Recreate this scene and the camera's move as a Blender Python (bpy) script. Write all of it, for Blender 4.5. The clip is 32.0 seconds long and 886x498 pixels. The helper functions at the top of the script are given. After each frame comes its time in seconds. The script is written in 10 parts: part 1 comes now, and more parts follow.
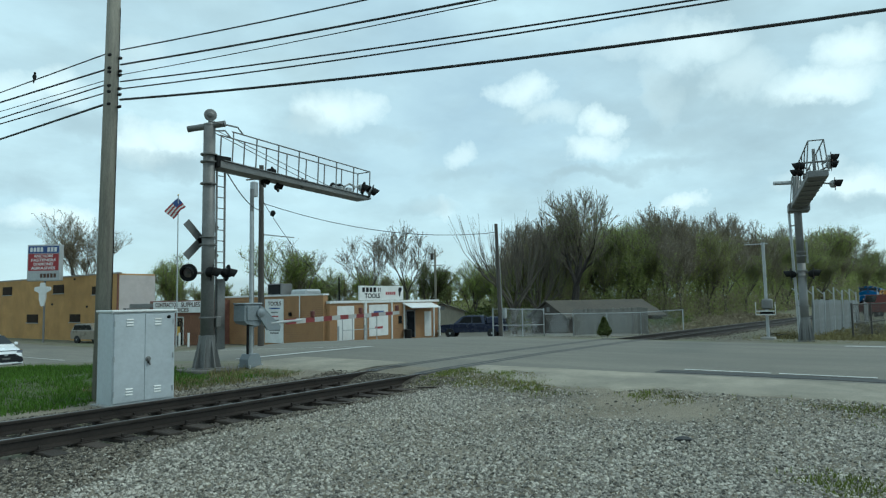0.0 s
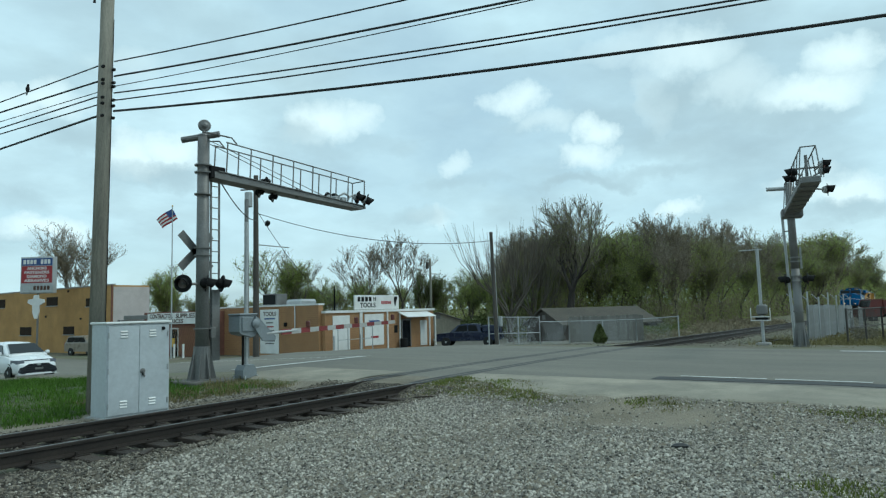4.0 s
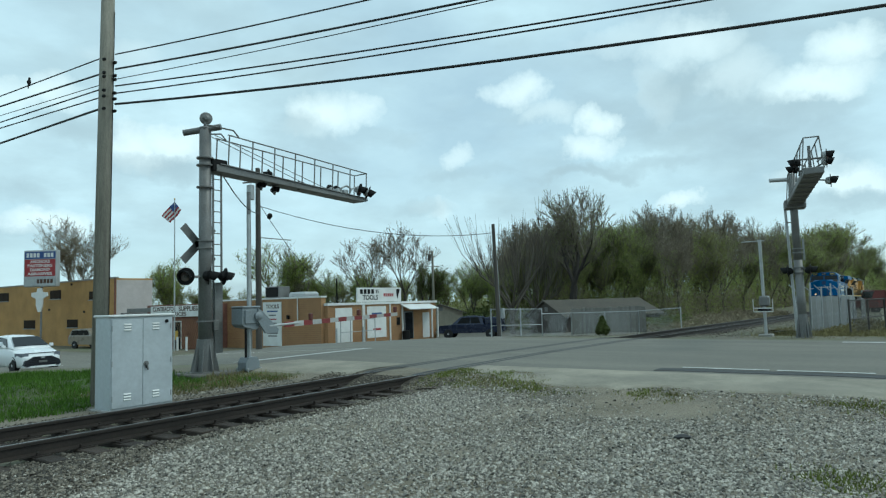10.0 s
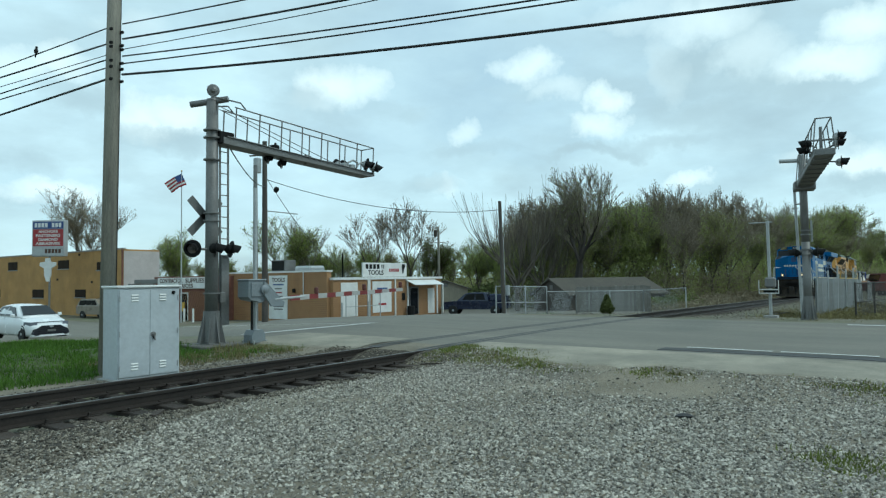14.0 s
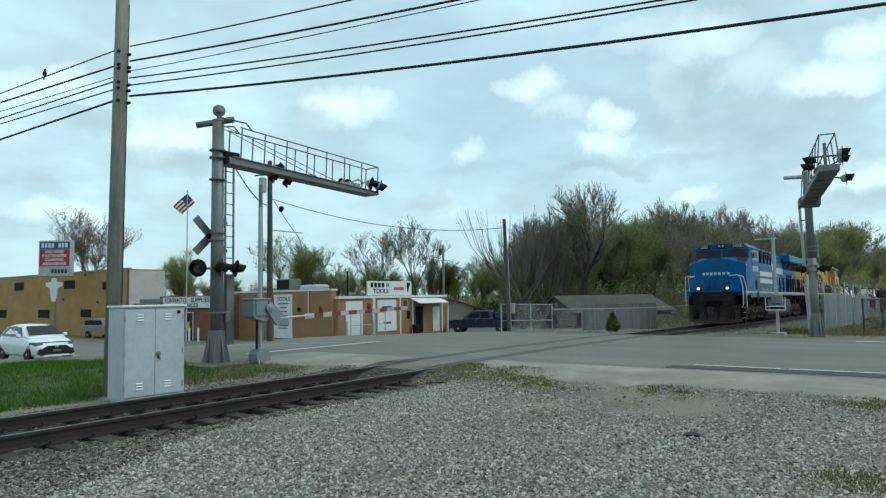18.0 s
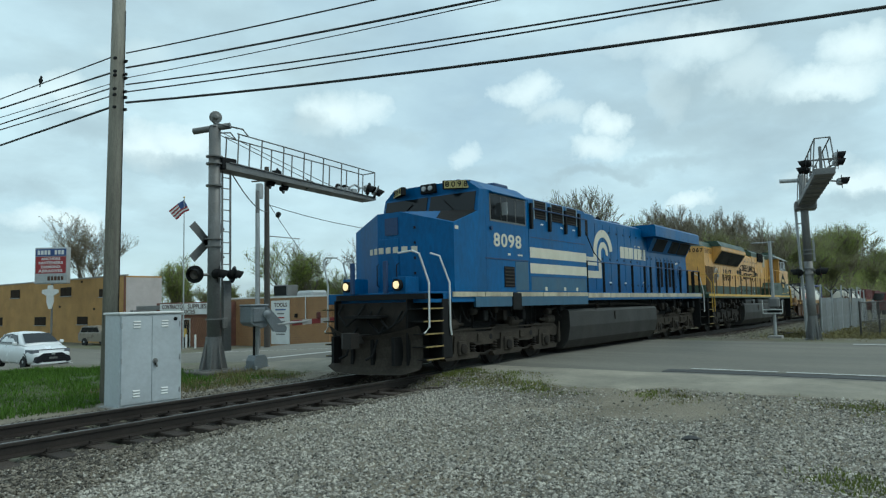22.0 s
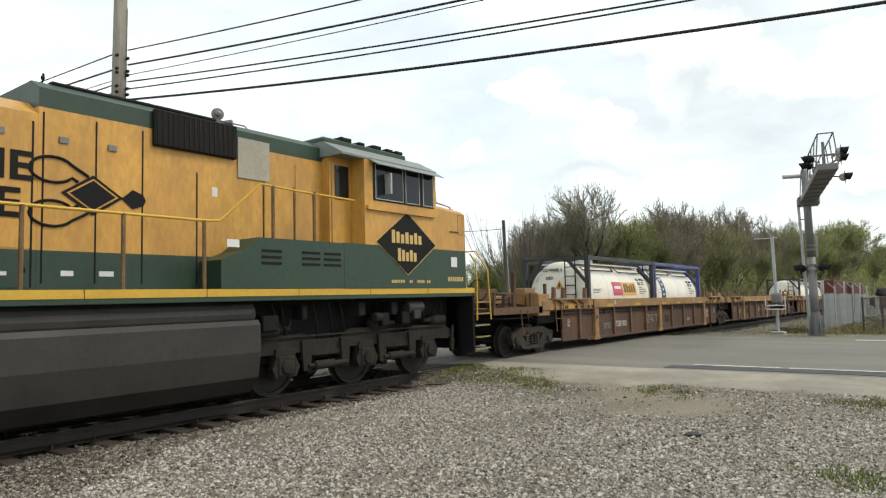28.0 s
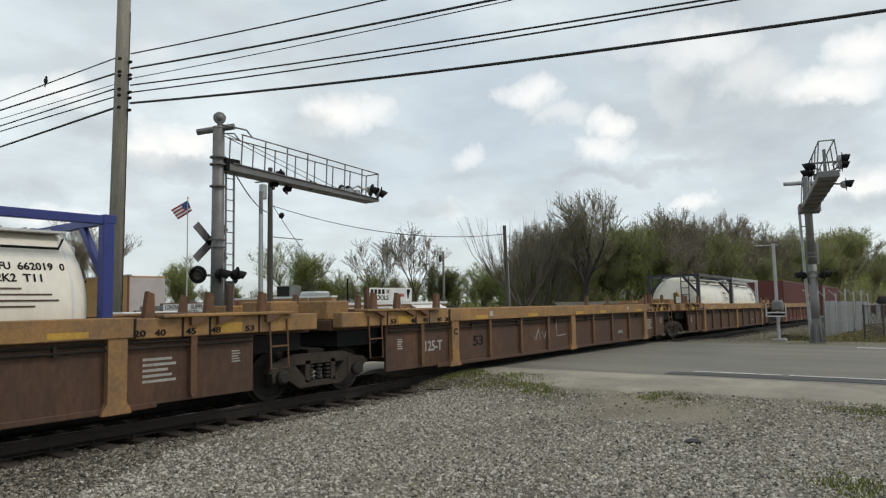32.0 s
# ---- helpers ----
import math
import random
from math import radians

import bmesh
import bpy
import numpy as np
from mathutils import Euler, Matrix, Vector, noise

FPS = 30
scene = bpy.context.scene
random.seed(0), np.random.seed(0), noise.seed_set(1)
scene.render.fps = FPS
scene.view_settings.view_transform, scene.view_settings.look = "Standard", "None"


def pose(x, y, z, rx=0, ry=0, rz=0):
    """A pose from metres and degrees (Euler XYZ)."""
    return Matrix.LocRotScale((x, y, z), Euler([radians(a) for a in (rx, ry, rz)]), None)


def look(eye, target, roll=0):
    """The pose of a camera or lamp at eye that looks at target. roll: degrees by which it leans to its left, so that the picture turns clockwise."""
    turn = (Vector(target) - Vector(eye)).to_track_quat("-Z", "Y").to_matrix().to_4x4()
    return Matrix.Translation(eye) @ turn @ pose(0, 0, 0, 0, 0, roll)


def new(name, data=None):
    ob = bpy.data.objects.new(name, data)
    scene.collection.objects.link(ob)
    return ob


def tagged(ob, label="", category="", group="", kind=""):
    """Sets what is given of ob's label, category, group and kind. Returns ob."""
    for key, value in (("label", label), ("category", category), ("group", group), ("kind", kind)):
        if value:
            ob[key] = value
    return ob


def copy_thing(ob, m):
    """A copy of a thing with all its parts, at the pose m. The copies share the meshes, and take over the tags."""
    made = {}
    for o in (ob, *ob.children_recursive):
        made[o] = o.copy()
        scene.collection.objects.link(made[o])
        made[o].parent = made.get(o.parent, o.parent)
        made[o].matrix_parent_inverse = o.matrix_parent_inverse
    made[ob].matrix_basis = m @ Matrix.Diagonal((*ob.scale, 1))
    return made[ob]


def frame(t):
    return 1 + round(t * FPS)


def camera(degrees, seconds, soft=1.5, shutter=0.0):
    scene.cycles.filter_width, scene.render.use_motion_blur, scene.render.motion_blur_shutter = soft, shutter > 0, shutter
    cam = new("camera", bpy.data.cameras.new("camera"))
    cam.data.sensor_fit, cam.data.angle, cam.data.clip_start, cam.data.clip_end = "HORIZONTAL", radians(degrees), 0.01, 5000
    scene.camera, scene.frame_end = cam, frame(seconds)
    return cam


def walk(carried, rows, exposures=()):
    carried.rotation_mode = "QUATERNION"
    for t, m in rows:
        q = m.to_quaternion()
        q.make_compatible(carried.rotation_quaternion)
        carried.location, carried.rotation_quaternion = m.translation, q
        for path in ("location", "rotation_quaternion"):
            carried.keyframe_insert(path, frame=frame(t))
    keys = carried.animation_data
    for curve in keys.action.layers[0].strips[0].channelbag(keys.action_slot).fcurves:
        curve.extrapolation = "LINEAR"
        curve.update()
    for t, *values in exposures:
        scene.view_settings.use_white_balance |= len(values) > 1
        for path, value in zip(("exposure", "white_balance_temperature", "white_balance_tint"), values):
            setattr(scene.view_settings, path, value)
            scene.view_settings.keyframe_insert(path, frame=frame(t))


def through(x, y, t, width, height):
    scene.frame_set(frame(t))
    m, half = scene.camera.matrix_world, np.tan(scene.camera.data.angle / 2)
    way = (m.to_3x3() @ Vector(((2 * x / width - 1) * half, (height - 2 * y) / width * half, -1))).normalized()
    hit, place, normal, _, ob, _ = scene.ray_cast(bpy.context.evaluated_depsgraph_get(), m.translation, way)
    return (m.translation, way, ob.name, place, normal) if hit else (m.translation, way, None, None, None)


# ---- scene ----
# The world's x axis runs along the railway track, away to the far right; y across it; z = 0 is the rail top.
EYE = Vector((0.0, 0.0, 1.636))
TRACK_Y = 10.224


def aim(t, yaw, pitch, roll):
    a, b = radians(yaw), radians(pitch)
    return t, look(EYE, EYE + Vector((math.cos(a) * math.cos(b), math.sin(a) * math.cos(b), math.sin(b))), roll)


EXPOSURES = [(0, 0.06, 5850, -7), (10, 0.06, 5850, -7), (13, 0.14, 5850, -7), (20, 0.14, 5850, -7), (21.5, 0.06, 5850, -7), (22.3, 0.0, 6200, 0), (23.0, 0.2, 6600, 8), (24.0, 0.58, 6950, 12), (26, 0.66, 7250, 14), (28, 0.65, 7300, 14), (29.5, 0.2, 7150, 14), (32, 0.08, 7050, 14)]
cam = camera(67.186, 32.0, soft=1.25)
walk(cam, [
    aim(0, 36.020, 4.459, -1.016),    aim(0.5, 35.717, 4.716, -1.206),    aim(1, 35.418, 4.938, -1.261),
    aim(1.5, 35.354, 5.072, -1.198),    aim(2, 35.312, 5.115, -1.059),    aim(2.5, 35.267, 5.191, -1.164),
    aim(3, 35.332, 5.226, -1.218),    aim(3.5, 35.402, 5.246, -1.316),    aim(5.5, 36.211, 4.831, -2.182),
    aim(6, 36.212, 4.652, -1.925),    aim(6.5, 35.943, 4.575, -1.866),    aim(7, 35.687, 4.577, -1.545),
    aim(7.5, 35.469, 4.660, -1.639),    aim(8, 35.326, 4.772, -1.716),    aim(8.5, 35.297, 4.833, -1.754),
    aim(9, 35.355, 4.930, -1.876),    aim(9.5, 35.633, 4.830, -1.764),    aim(10, 35.791, 4.530, -1.700),
    aim(10.5, 35.476, 4.157, -1.777),    aim(11, 35.166, 3.797, -1.556),    aim(11.5, 35.006, 3.492, -1.155),
    aim(12, 35.185, 3.212, -0.845),    aim(12.5, 35.495, 2.882, -0.853),    aim(13, 35.796, 2.651, -0.944),
    aim(13.5, 36.122, 2.493, -0.830),    aim(14, 36.346, 2.500, -0.759),    aim(14.5, 36.398, 2.746, -0.750),
    aim(16.5, 36.323, 3.898, -0.629),    aim(17, 36.573, 4.101, -0.800),    aim(17.5, 36.680, 4.119, -1.030),
    aim(18, 36.729, 4.066, -1.031),    aim(18.5, 36.686, 4.015, -0.946),    aim(19, 36.490, 3.969, -1.171),
    aim(19.5, 36.360, 3.954, -1.163),    aim(20, 36.252, 4.006, -1.267),    aim(20.5, 36.323, 4.092, -1.391),
    aim(21, 36.461, 4.161, -1.517),    aim(21.5, 36.501, 4.287, -1.551),    aim(22, 36.482, 4.499, -1.342),
    aim(22.5, 36.429, 4.642, -1.222),    aim(23, 36.493, 4.813, -1.150),    aim(23.5, 36.276, 4.779, -1.116),
    aim(24, 36.122, 4.762, -1.084),    aim(24.5, 36.008, 4.643, -1.102),    aim(25, 36.374, 4.431, -1.042),
    aim(25.5, 36.764, 4.228, -0.784),    aim(27.5, 37.046, 4.253, -1.611),    aim(28, 36.677, 4.200, -1.437),
    aim(28.5, 36.391, 4.281, -1.218),    aim(29, 36.246, 4.321, -0.911),    aim(29.5, 36.374, 4.382, -0.949),
    aim(30, 36.500, 4.512, -1.081),    aim(30.5, 36.648, 4.721, -1.129),    aim(31, 36.721, 4.825, -0.979),
    aim(31.5, 36.784, 4.731, -1.037),    aim(32, 36.735, 4.627, -1.083),
], exposures=EXPOSURES)

# ---- light ----
SUN_ELEVATION, SUN_AZIMUTH = radians(52), radians(-62)
world = bpy.data.worlds.new("sky")
scene.world = world
world.use_nodes = True
wn, wl = world.node_tree.nodes, world.node_tree.links
wn.clear()


def wnode(kind, **settings):
    n = wn.new(kind)
    for key, value in settings.items():
        n.inputs[key.replace("_", " ")].default_value = value
    return n


sky = wn.new("ShaderNodeTexSky")
sky.sky_type, sky.sun_disc = "NISHITA", False
sky.sun_elevation, sky.sun_rotation = SUN_ELEVATION, math.pi / 2 - SUN_AZIMUTH
sky.dust_density, sky.altitude = 1.5, 200
coords = wn.new("ShaderNodeTexCoord")


def wmath(op, a, b):
    n = wn.new("ShaderNodeMath")
    n.operation = op
    for i, q in enumerate((a, b)):
        if isinstance(q, (int, float)):
            n.inputs[i].default_value = q
        else:
            wl.new(q, n.inputs[i])
    return n.outputs[0]


# cloud layers lie on a flat sheet overhead, so that they close up towards the horizon
split = wn.new("ShaderNodeSeparateXYZ")
wl.new(coords.outputs["Generated"], split.inputs[0])
rise = wmath("ADD", wmath("MAXIMUM", split.outputs["Z"], 0.0), 0.3)


def cloud_sheet(scale, detail, shift, rough=0.55, lift=0.0, squash=2.2):
    up = wmath("ADD", rise, lift)
    j = wn.new("ShaderNodeCombineXYZ")
    wl.new(wmath("ADD", wmath("DIVIDE", split.outputs["X"], up), shift), j.inputs[0])
    wl.new(wmath("ADD", wmath("DIVIDE", split.outputs["Y"], up), shift * 0.6), j.inputs[1])
    wl.new(wmath("MULTIPLY", up, squash), j.inputs[2])
    t = wnode("ShaderNodeTexNoise", Scale=scale, Detail=detail, Roughness=rough)
    wl.new(j.outputs[0], t.inputs["Vector"])
    return t.outputs["Fac"]


def wramp(fac, p0, c0, p1, c1):
    r = wn.new("ShaderNodeValToRGB")
    r.color_ramp.elements[0].position, r.color_ramp.elements[0].color = p0, (c0, c0, c0, 1)
    r.color_ramp.elements[1].position, r.color_ramp.elements[1].color = p1, (c1, c1, c1, 1)
    wl.new(fac, r.inputs["Fac"])
    return r.outputs["Color"]


def wmix(fac, a, b):
    m = wn.new("ShaderNodeMix")
    m.data_type = "RGBA"
    wl.new(fac, m.inputs["Factor"])
    for key, q in (("A", a), ("B", b)):
        if isinstance(q, tuple):
            m.inputs[key].default_value = (*q, 1)
        else:
            wl.new(q, m.inputs[key])
    return m.outputs["Result"]


thin = wmix(wramp(cloud_sheet(1.3, 7, 3.0), 0.32, 0.55, 0.66, 0.97), sky.outputs["Color"], (7.35, 8.8, 9.55))
shade = wmix(wramp(cloud_sheet(2.0, 8, 8.2), 0.46, 0.0, 0.74, 0.75), thin, (4.2, 5.0, 5.6))


def puffs(scale, detail, shift, rough=0.5, lift=0.0, flat=2.0):
    """Heaped clouds, rounder than the sheets."""
    j = wn.new("ShaderNodeCombineXYZ")
    wl.new(wmath("ADD", split.outputs["X"], shift), j.inputs[0])
    wl.new(split.outputs["Y"], j.inputs[1])
    wl.new(wmath("MULTIPLY", wmath("ADD", split.outputs["Z"], lift), flat), j.inputs[2])
    t = wnode("ShaderNodeTexNoise", Scale=scale, Detail=detail, Roughness=rough)
    wl.new(j.outputs[0], t.inputs["Vector"])
    return t.outputs["Fac"]


# the heaped clouds that stand over the crossing: azimuth, elevation, half width and half height in degrees, weight
HEAPS = (
    (60.6, 12.5, 2.1, 1.5, 1.00), (57.8, 13.1, 2.5, 1.3, 1.00), (45.7, 15.8, 2.6, 1.6, 1.00), (43.0, 16.1, 1.9, 1.1, 0.80), (47.3, 14.4, 1.9, 0.9, 0.50),
    (66.4, 6.7, 2.6, 0.9, 1.00), (67.2, 16.0, 2.3, 1.1, 0.80), (69.0, 15.3, 1.6, 1.0, 0.60), (28.9, 17.2, 1.7, 1.2, 0.90), (22.7, 14.4, 1.4, 1.1, 1.00),
    (23.2, 12.3, 1.9, 0.9, 0.90), (26.6, 15.3, 1.9, 0.8, 0.50), (34.8, 12.2, 1.2, 0.7, 0.60), (5.6, 15.5, 3.5, 1.0, 1.00), (8.4, 15.6, 1.7, 1.1, 0.60),
    (3.3, 17.5, 2.4, 1.3, 1.00), (16.5, 7.5, 1.7, 0.5, 0.90), (4.2, 7.9, 2.3, 0.9, 0.90), (6.4, 9.1, 1.7, 0.7, 0.40), (14.7, 19.9, 3.3, 1.4, 0.70),
    (17.5, 16.8, 1.3, 2.2, 0.40), (5.1, 3.3, 1.4, 0.6, 0.80), (36.2, 8.0, 0.9, 0.9, 0.60), (36.7, 8.3, 1.9, 0.6, 0.30), (11.1, 17.2, 2.6, 1.7, 0.50),
    (61.2, 19.2, 2.6, 1.1, 0.30), (19.6, 20.9, 3.6, 1.0, 0.35),
)
CLOUD_BASES = (
    (58.0, 11.0, 2.9, 0.8, 1.00), (61.5, 11.3, 1.7, 0.7, 0.70), (65.1, 13.7, 2.1, 0.8, 0.80), (48.3, 14.5, 1.9, 1.1, 0.70), (45.9, 13.3, 2.8, 0.7, 0.60),
    (68.1, 8.8, 1.7, 0.7, 0.70), (37.7, 8.1, 2.2, 0.7, 0.80), (23.2, 10.2, 3.8, 0.4, 1.00), (19.1, 10.6, 3.2, 0.4, 0.70), (16.0, 16.6, 2.1, 1.5, 0.90),
    (15.7, 12.6, 2.2, 0.9, 0.70), (12.4, 14.7, 3.9, 0.5, 0.60), (7.0, 13.7, 2.9, 0.6, 0.70), (4.1, 6.4, 2.0, 0.7, 1.00), (34.2, 10.9, 3.4, 0.4, 0.50),
    (66.4, 5.8, 2.5, 0.3, 0.50), (54.8, 22.9, 3.1, 1.3, 0.60), (8.5, 13.3, 1.7, 0.3, 0.50), (40.6, 14.0, 2.4, 0.6, 0.40), (51.1, 8.9, 2.3, 0.6, 0.30),
    (5.0, 8.9, 2.1, 0.5, 0.40),
)
frayed = wnode("ShaderNodeTexNoise", Scale=11.0, Detail=7.0, Roughness=0.62)
wl.new(coords.outputs["Generated"], frayed.inputs["Vector"])


def wvector(op, a, b):
    n = wn.new("ShaderNodeVectorMath")
    n.operation = op
    for i, q in enumerate((a, b)):
        if isinstance(q, tuple):
            n.inputs[i].default_value = q
        else:
            wl.new(q, n.inputs[i])
    return n.outputs["Value"] if op == "DOT_PRODUCT" else n.outputs["Vector"]


bearing = wn.new("ShaderNodeCombineXYZ")
wl.new(wmath("MULTIPLY", wmath("ARCTAN2", split.outputs["Y"], split.outputs["X"]), 57.296), bearing.inputs[0])
wl.new(wmath("MULTIPLY", wmath("ARCSINE", split.outputs["Z"], 0.0), 57.296), bearing.inputs[1])
bearing = wvector("ADD", bearing.outputs[0], wvector("MULTIPLY", wvector("SUBTRACT", frayed.outputs["Color"], (0.5, 0.5, 0.5)), (7.0, 4.6, 0.0)))


def heaped(rows, swell):
    """How far inside the nearest of some clouds a direction lies."""
    most = 0.0
    for a, e, w, h, weight in rows:
        off = wvector("MULTIPLY", wvector("SUBTRACT", bearing, (a, e, 0.0)), (1 / (w * swell), 1 / (h * swell), 0.0))
        most = wmath("MAXIMUM", wmath("MULTIPLY", wmath("SUBTRACT", 1.0, wvector("DOT_PRODUCT", off, off)), weight), most)
    return most


base = wmix(wramp(puffs(6.4, 10, 4.3, 0.54, 0.03, 2.3), 0.53, 0.0, 0.7, 0.35), shade, (4.9, 5.8, 6.3))
white = wmix(wramp(heaped(HEAPS, 1.45), 0.0, 0.0, 1.0, 0.95), base, (9.2, 9.9, 10.2))
bright = wmix(wramp(heaped(CLOUD_BASES, 1.6), 0.0, 0.0, 0.95, 0.62), white, (4.5, 5.35, 5.95))
background = wn.new("ShaderNodeBackground")
background.inputs["Strength"].default_value = 0.1
wl.new(bright, background.inputs["Color"])
wl.new(background.outputs["Background"], wn.new("ShaderNodeOutputWorld").inputs["Surface"])

sun = new("sun", bpy.data.lights.new("sun", "SUN"))
sun.data.energy, sun.data.angle, sun.data.color = 1.0, radians(14), (1.0, 0.96, 0.9)
sun.matrix_world = look((0, 0, 50), Vector((0, 0, 50)) - Vector((math.cos(SUN_AZIMUTH) * math.cos(SUN_ELEVATION), math.sin(SUN_AZIMUTH) * math.cos(SUN_ELEVATION), math.sin(SUN_ELEVATION))))


# ---- materials ----
def surf(name, base, rough=0.6, metal=0.0, var=0.18, scale=1.5, fine=25.0, bump=0.15, dirt=None, amount=0.0, dirt_scale=0.8, per_piece=0.0, per_island=0.0, stretch=(1, 1, 1), sheen=0.5):
    """A painted, worn or mineral surface: colour with two scales of variation, dirt patches and fine relief."""
    m = bpy.data.materials.new(name)
    m.use_nodes = True
    n, l = m.node_tree.nodes, m.node_tree.links
    b = n["Principled BSDF"]
    b.inputs["Metallic"].default_value = metal
    b.inputs["Specular IOR Level"].default_value = sheen
    tc = n.new("ShaderNodeTexCoord")
    mp = n.new("ShaderNodeMapping")
    mp.inputs["Scale"].default_value = stretch
    l.new(tc.outputs["Object"], mp.inputs["Vector"])

    def noise_at(s, detail=5, r=0.6):
        t = n.new("ShaderNodeTexNoise")
        t.inputs["Scale"].default_value, t.inputs["Detail"].default_value, t.inputs["Roughness"].default_value = s, detail, r
        l.new(mp.outputs["Vector"], t.inputs["Vector"])
        return t.outputs["Fac"]

    def ramp(fac, lo, hi, p0=0.3, p1=0.7):
        t = n.new("ShaderNodeMapRange")
        t.inputs["From Min"].default_value, t.inputs["From Max"].default_value = p0, p1
        t.inputs["To Min"].default_value, t.inputs["To Max"].default_value = lo, hi
        l.new(fac, t.inputs["Value"])
        return t.outputs["Result"]

    def times(a, v):
        t = n.new("ShaderNodeMix")
        t.data_type, t.blend_type = "RGBA", "MULTIPLY"
        t.inputs["Factor"].default_value = 1
        l.new(a, t.inputs["A"])
        l.new(v, t.inputs["B"])
        return t.outputs["Result"]

    rgb = n.new("ShaderNodeRGB")
    rgb.outputs[0].default_value = (*base, 1)
    col = rgb.outputs[0]
    big, small = noise_at(scale), noise_at(fine, 4, 0.65)
    col = times(col, ramp(big, 1 - var, 1 + var * 0.6))
    col = times(col, ramp(small, 1 - var * 0.8, 1 + var * 0.6))
    if per_piece:
        o = n.new("ShaderNodeObjectInfo")
        col = times(col, ramp(o.outputs["Random"], 1 - per_piece, 1 + per_piece, 0, 1))
    if per_island:
        g = n.new("ShaderNodeNewGeometry")
        col = times(col, ramp(g.outputs["Random Per Island"], 1 - per_island, 1 + per_island, 0, 1))
    if dirt:
        t = n.new("ShaderNodeMix")
        t.data_type = "RGBA"
        t.inputs["B"].default_value = (*dirt, 1)
        l.new(col, t.inputs["A"])
        l.new(ramp(noise_at(dirt_scale, 9, 0.7), 0, amount, 0.42, 0.72), t.inputs["Factor"])
        col = t.outputs["Result"]
    l.new(col, b.inputs["Base Color"])
    l.new(ramp(big, max(0.05, rough - 0.1), min(1, rough + 0.1)), b.inputs["Roughness"])
    if bump:
        bp = n.new("ShaderNodeBump")
        bp.inputs["Strength"].default_value, bp.inputs["Distance"].default_value = bump, 0.02
        l.new(small, bp.inputs["Height"])
        l.new(bp.outputs["Normal"], b.inputs["Normal"])
    return m


def glow(name, colour, strength):
    m = bpy.data.materials.new(name)
    m.use_nodes = True
    b = m.node_tree.nodes["Principled BSDF"]
    b.inputs["Base Color"].default_value = (*colour, 1)
    b.inputs["Emission Color"].default_value = (*colour, 1)
    b.inputs["Emission Strength"].default_value = strength
    return m


def pane(name, tint=(0.012, 0.014, 0.016), rough=0.06):
    m = bpy.data.materials.new(name)
    m.use_nodes = True
    b = m.node_tree.nodes["Principled BSDF"]
    b.inputs["Base Color"].default_value = (*tint, 1)
    b.inputs["Specular IOR Level"].default_value = 0.3
    b.inputs["Roughness"].default_value = rough
    return m


def leafy(name, base, per_island=0.45, through=0.45):
    """Thin leaves: some light comes through them."""
    m = surf(name, base, 0.75, var=0.25, scale=0.4, fine=3, bump=0.0, per_island=per_island, sheen=0.25)
    n, l = m.node_tree.nodes, m.node_tree.links
    b = n["Principled BSDF"]
    colour = b.inputs["Base Color"].links[0].from_socket
    tr = n.new("ShaderNodeBsdfTranslucent")
    l.new(colour, tr.inputs["Color"])
    mix = n.new("ShaderNodeMixShader")
    mix.inputs[0].default_value = through
    l.new(b.outputs[0], mix.inputs[1])
    l.new(tr.outputs[0], mix.inputs[2])
    l.new(mix.outputs[0], n["Material Output"].inputs["Surface"])
    return m


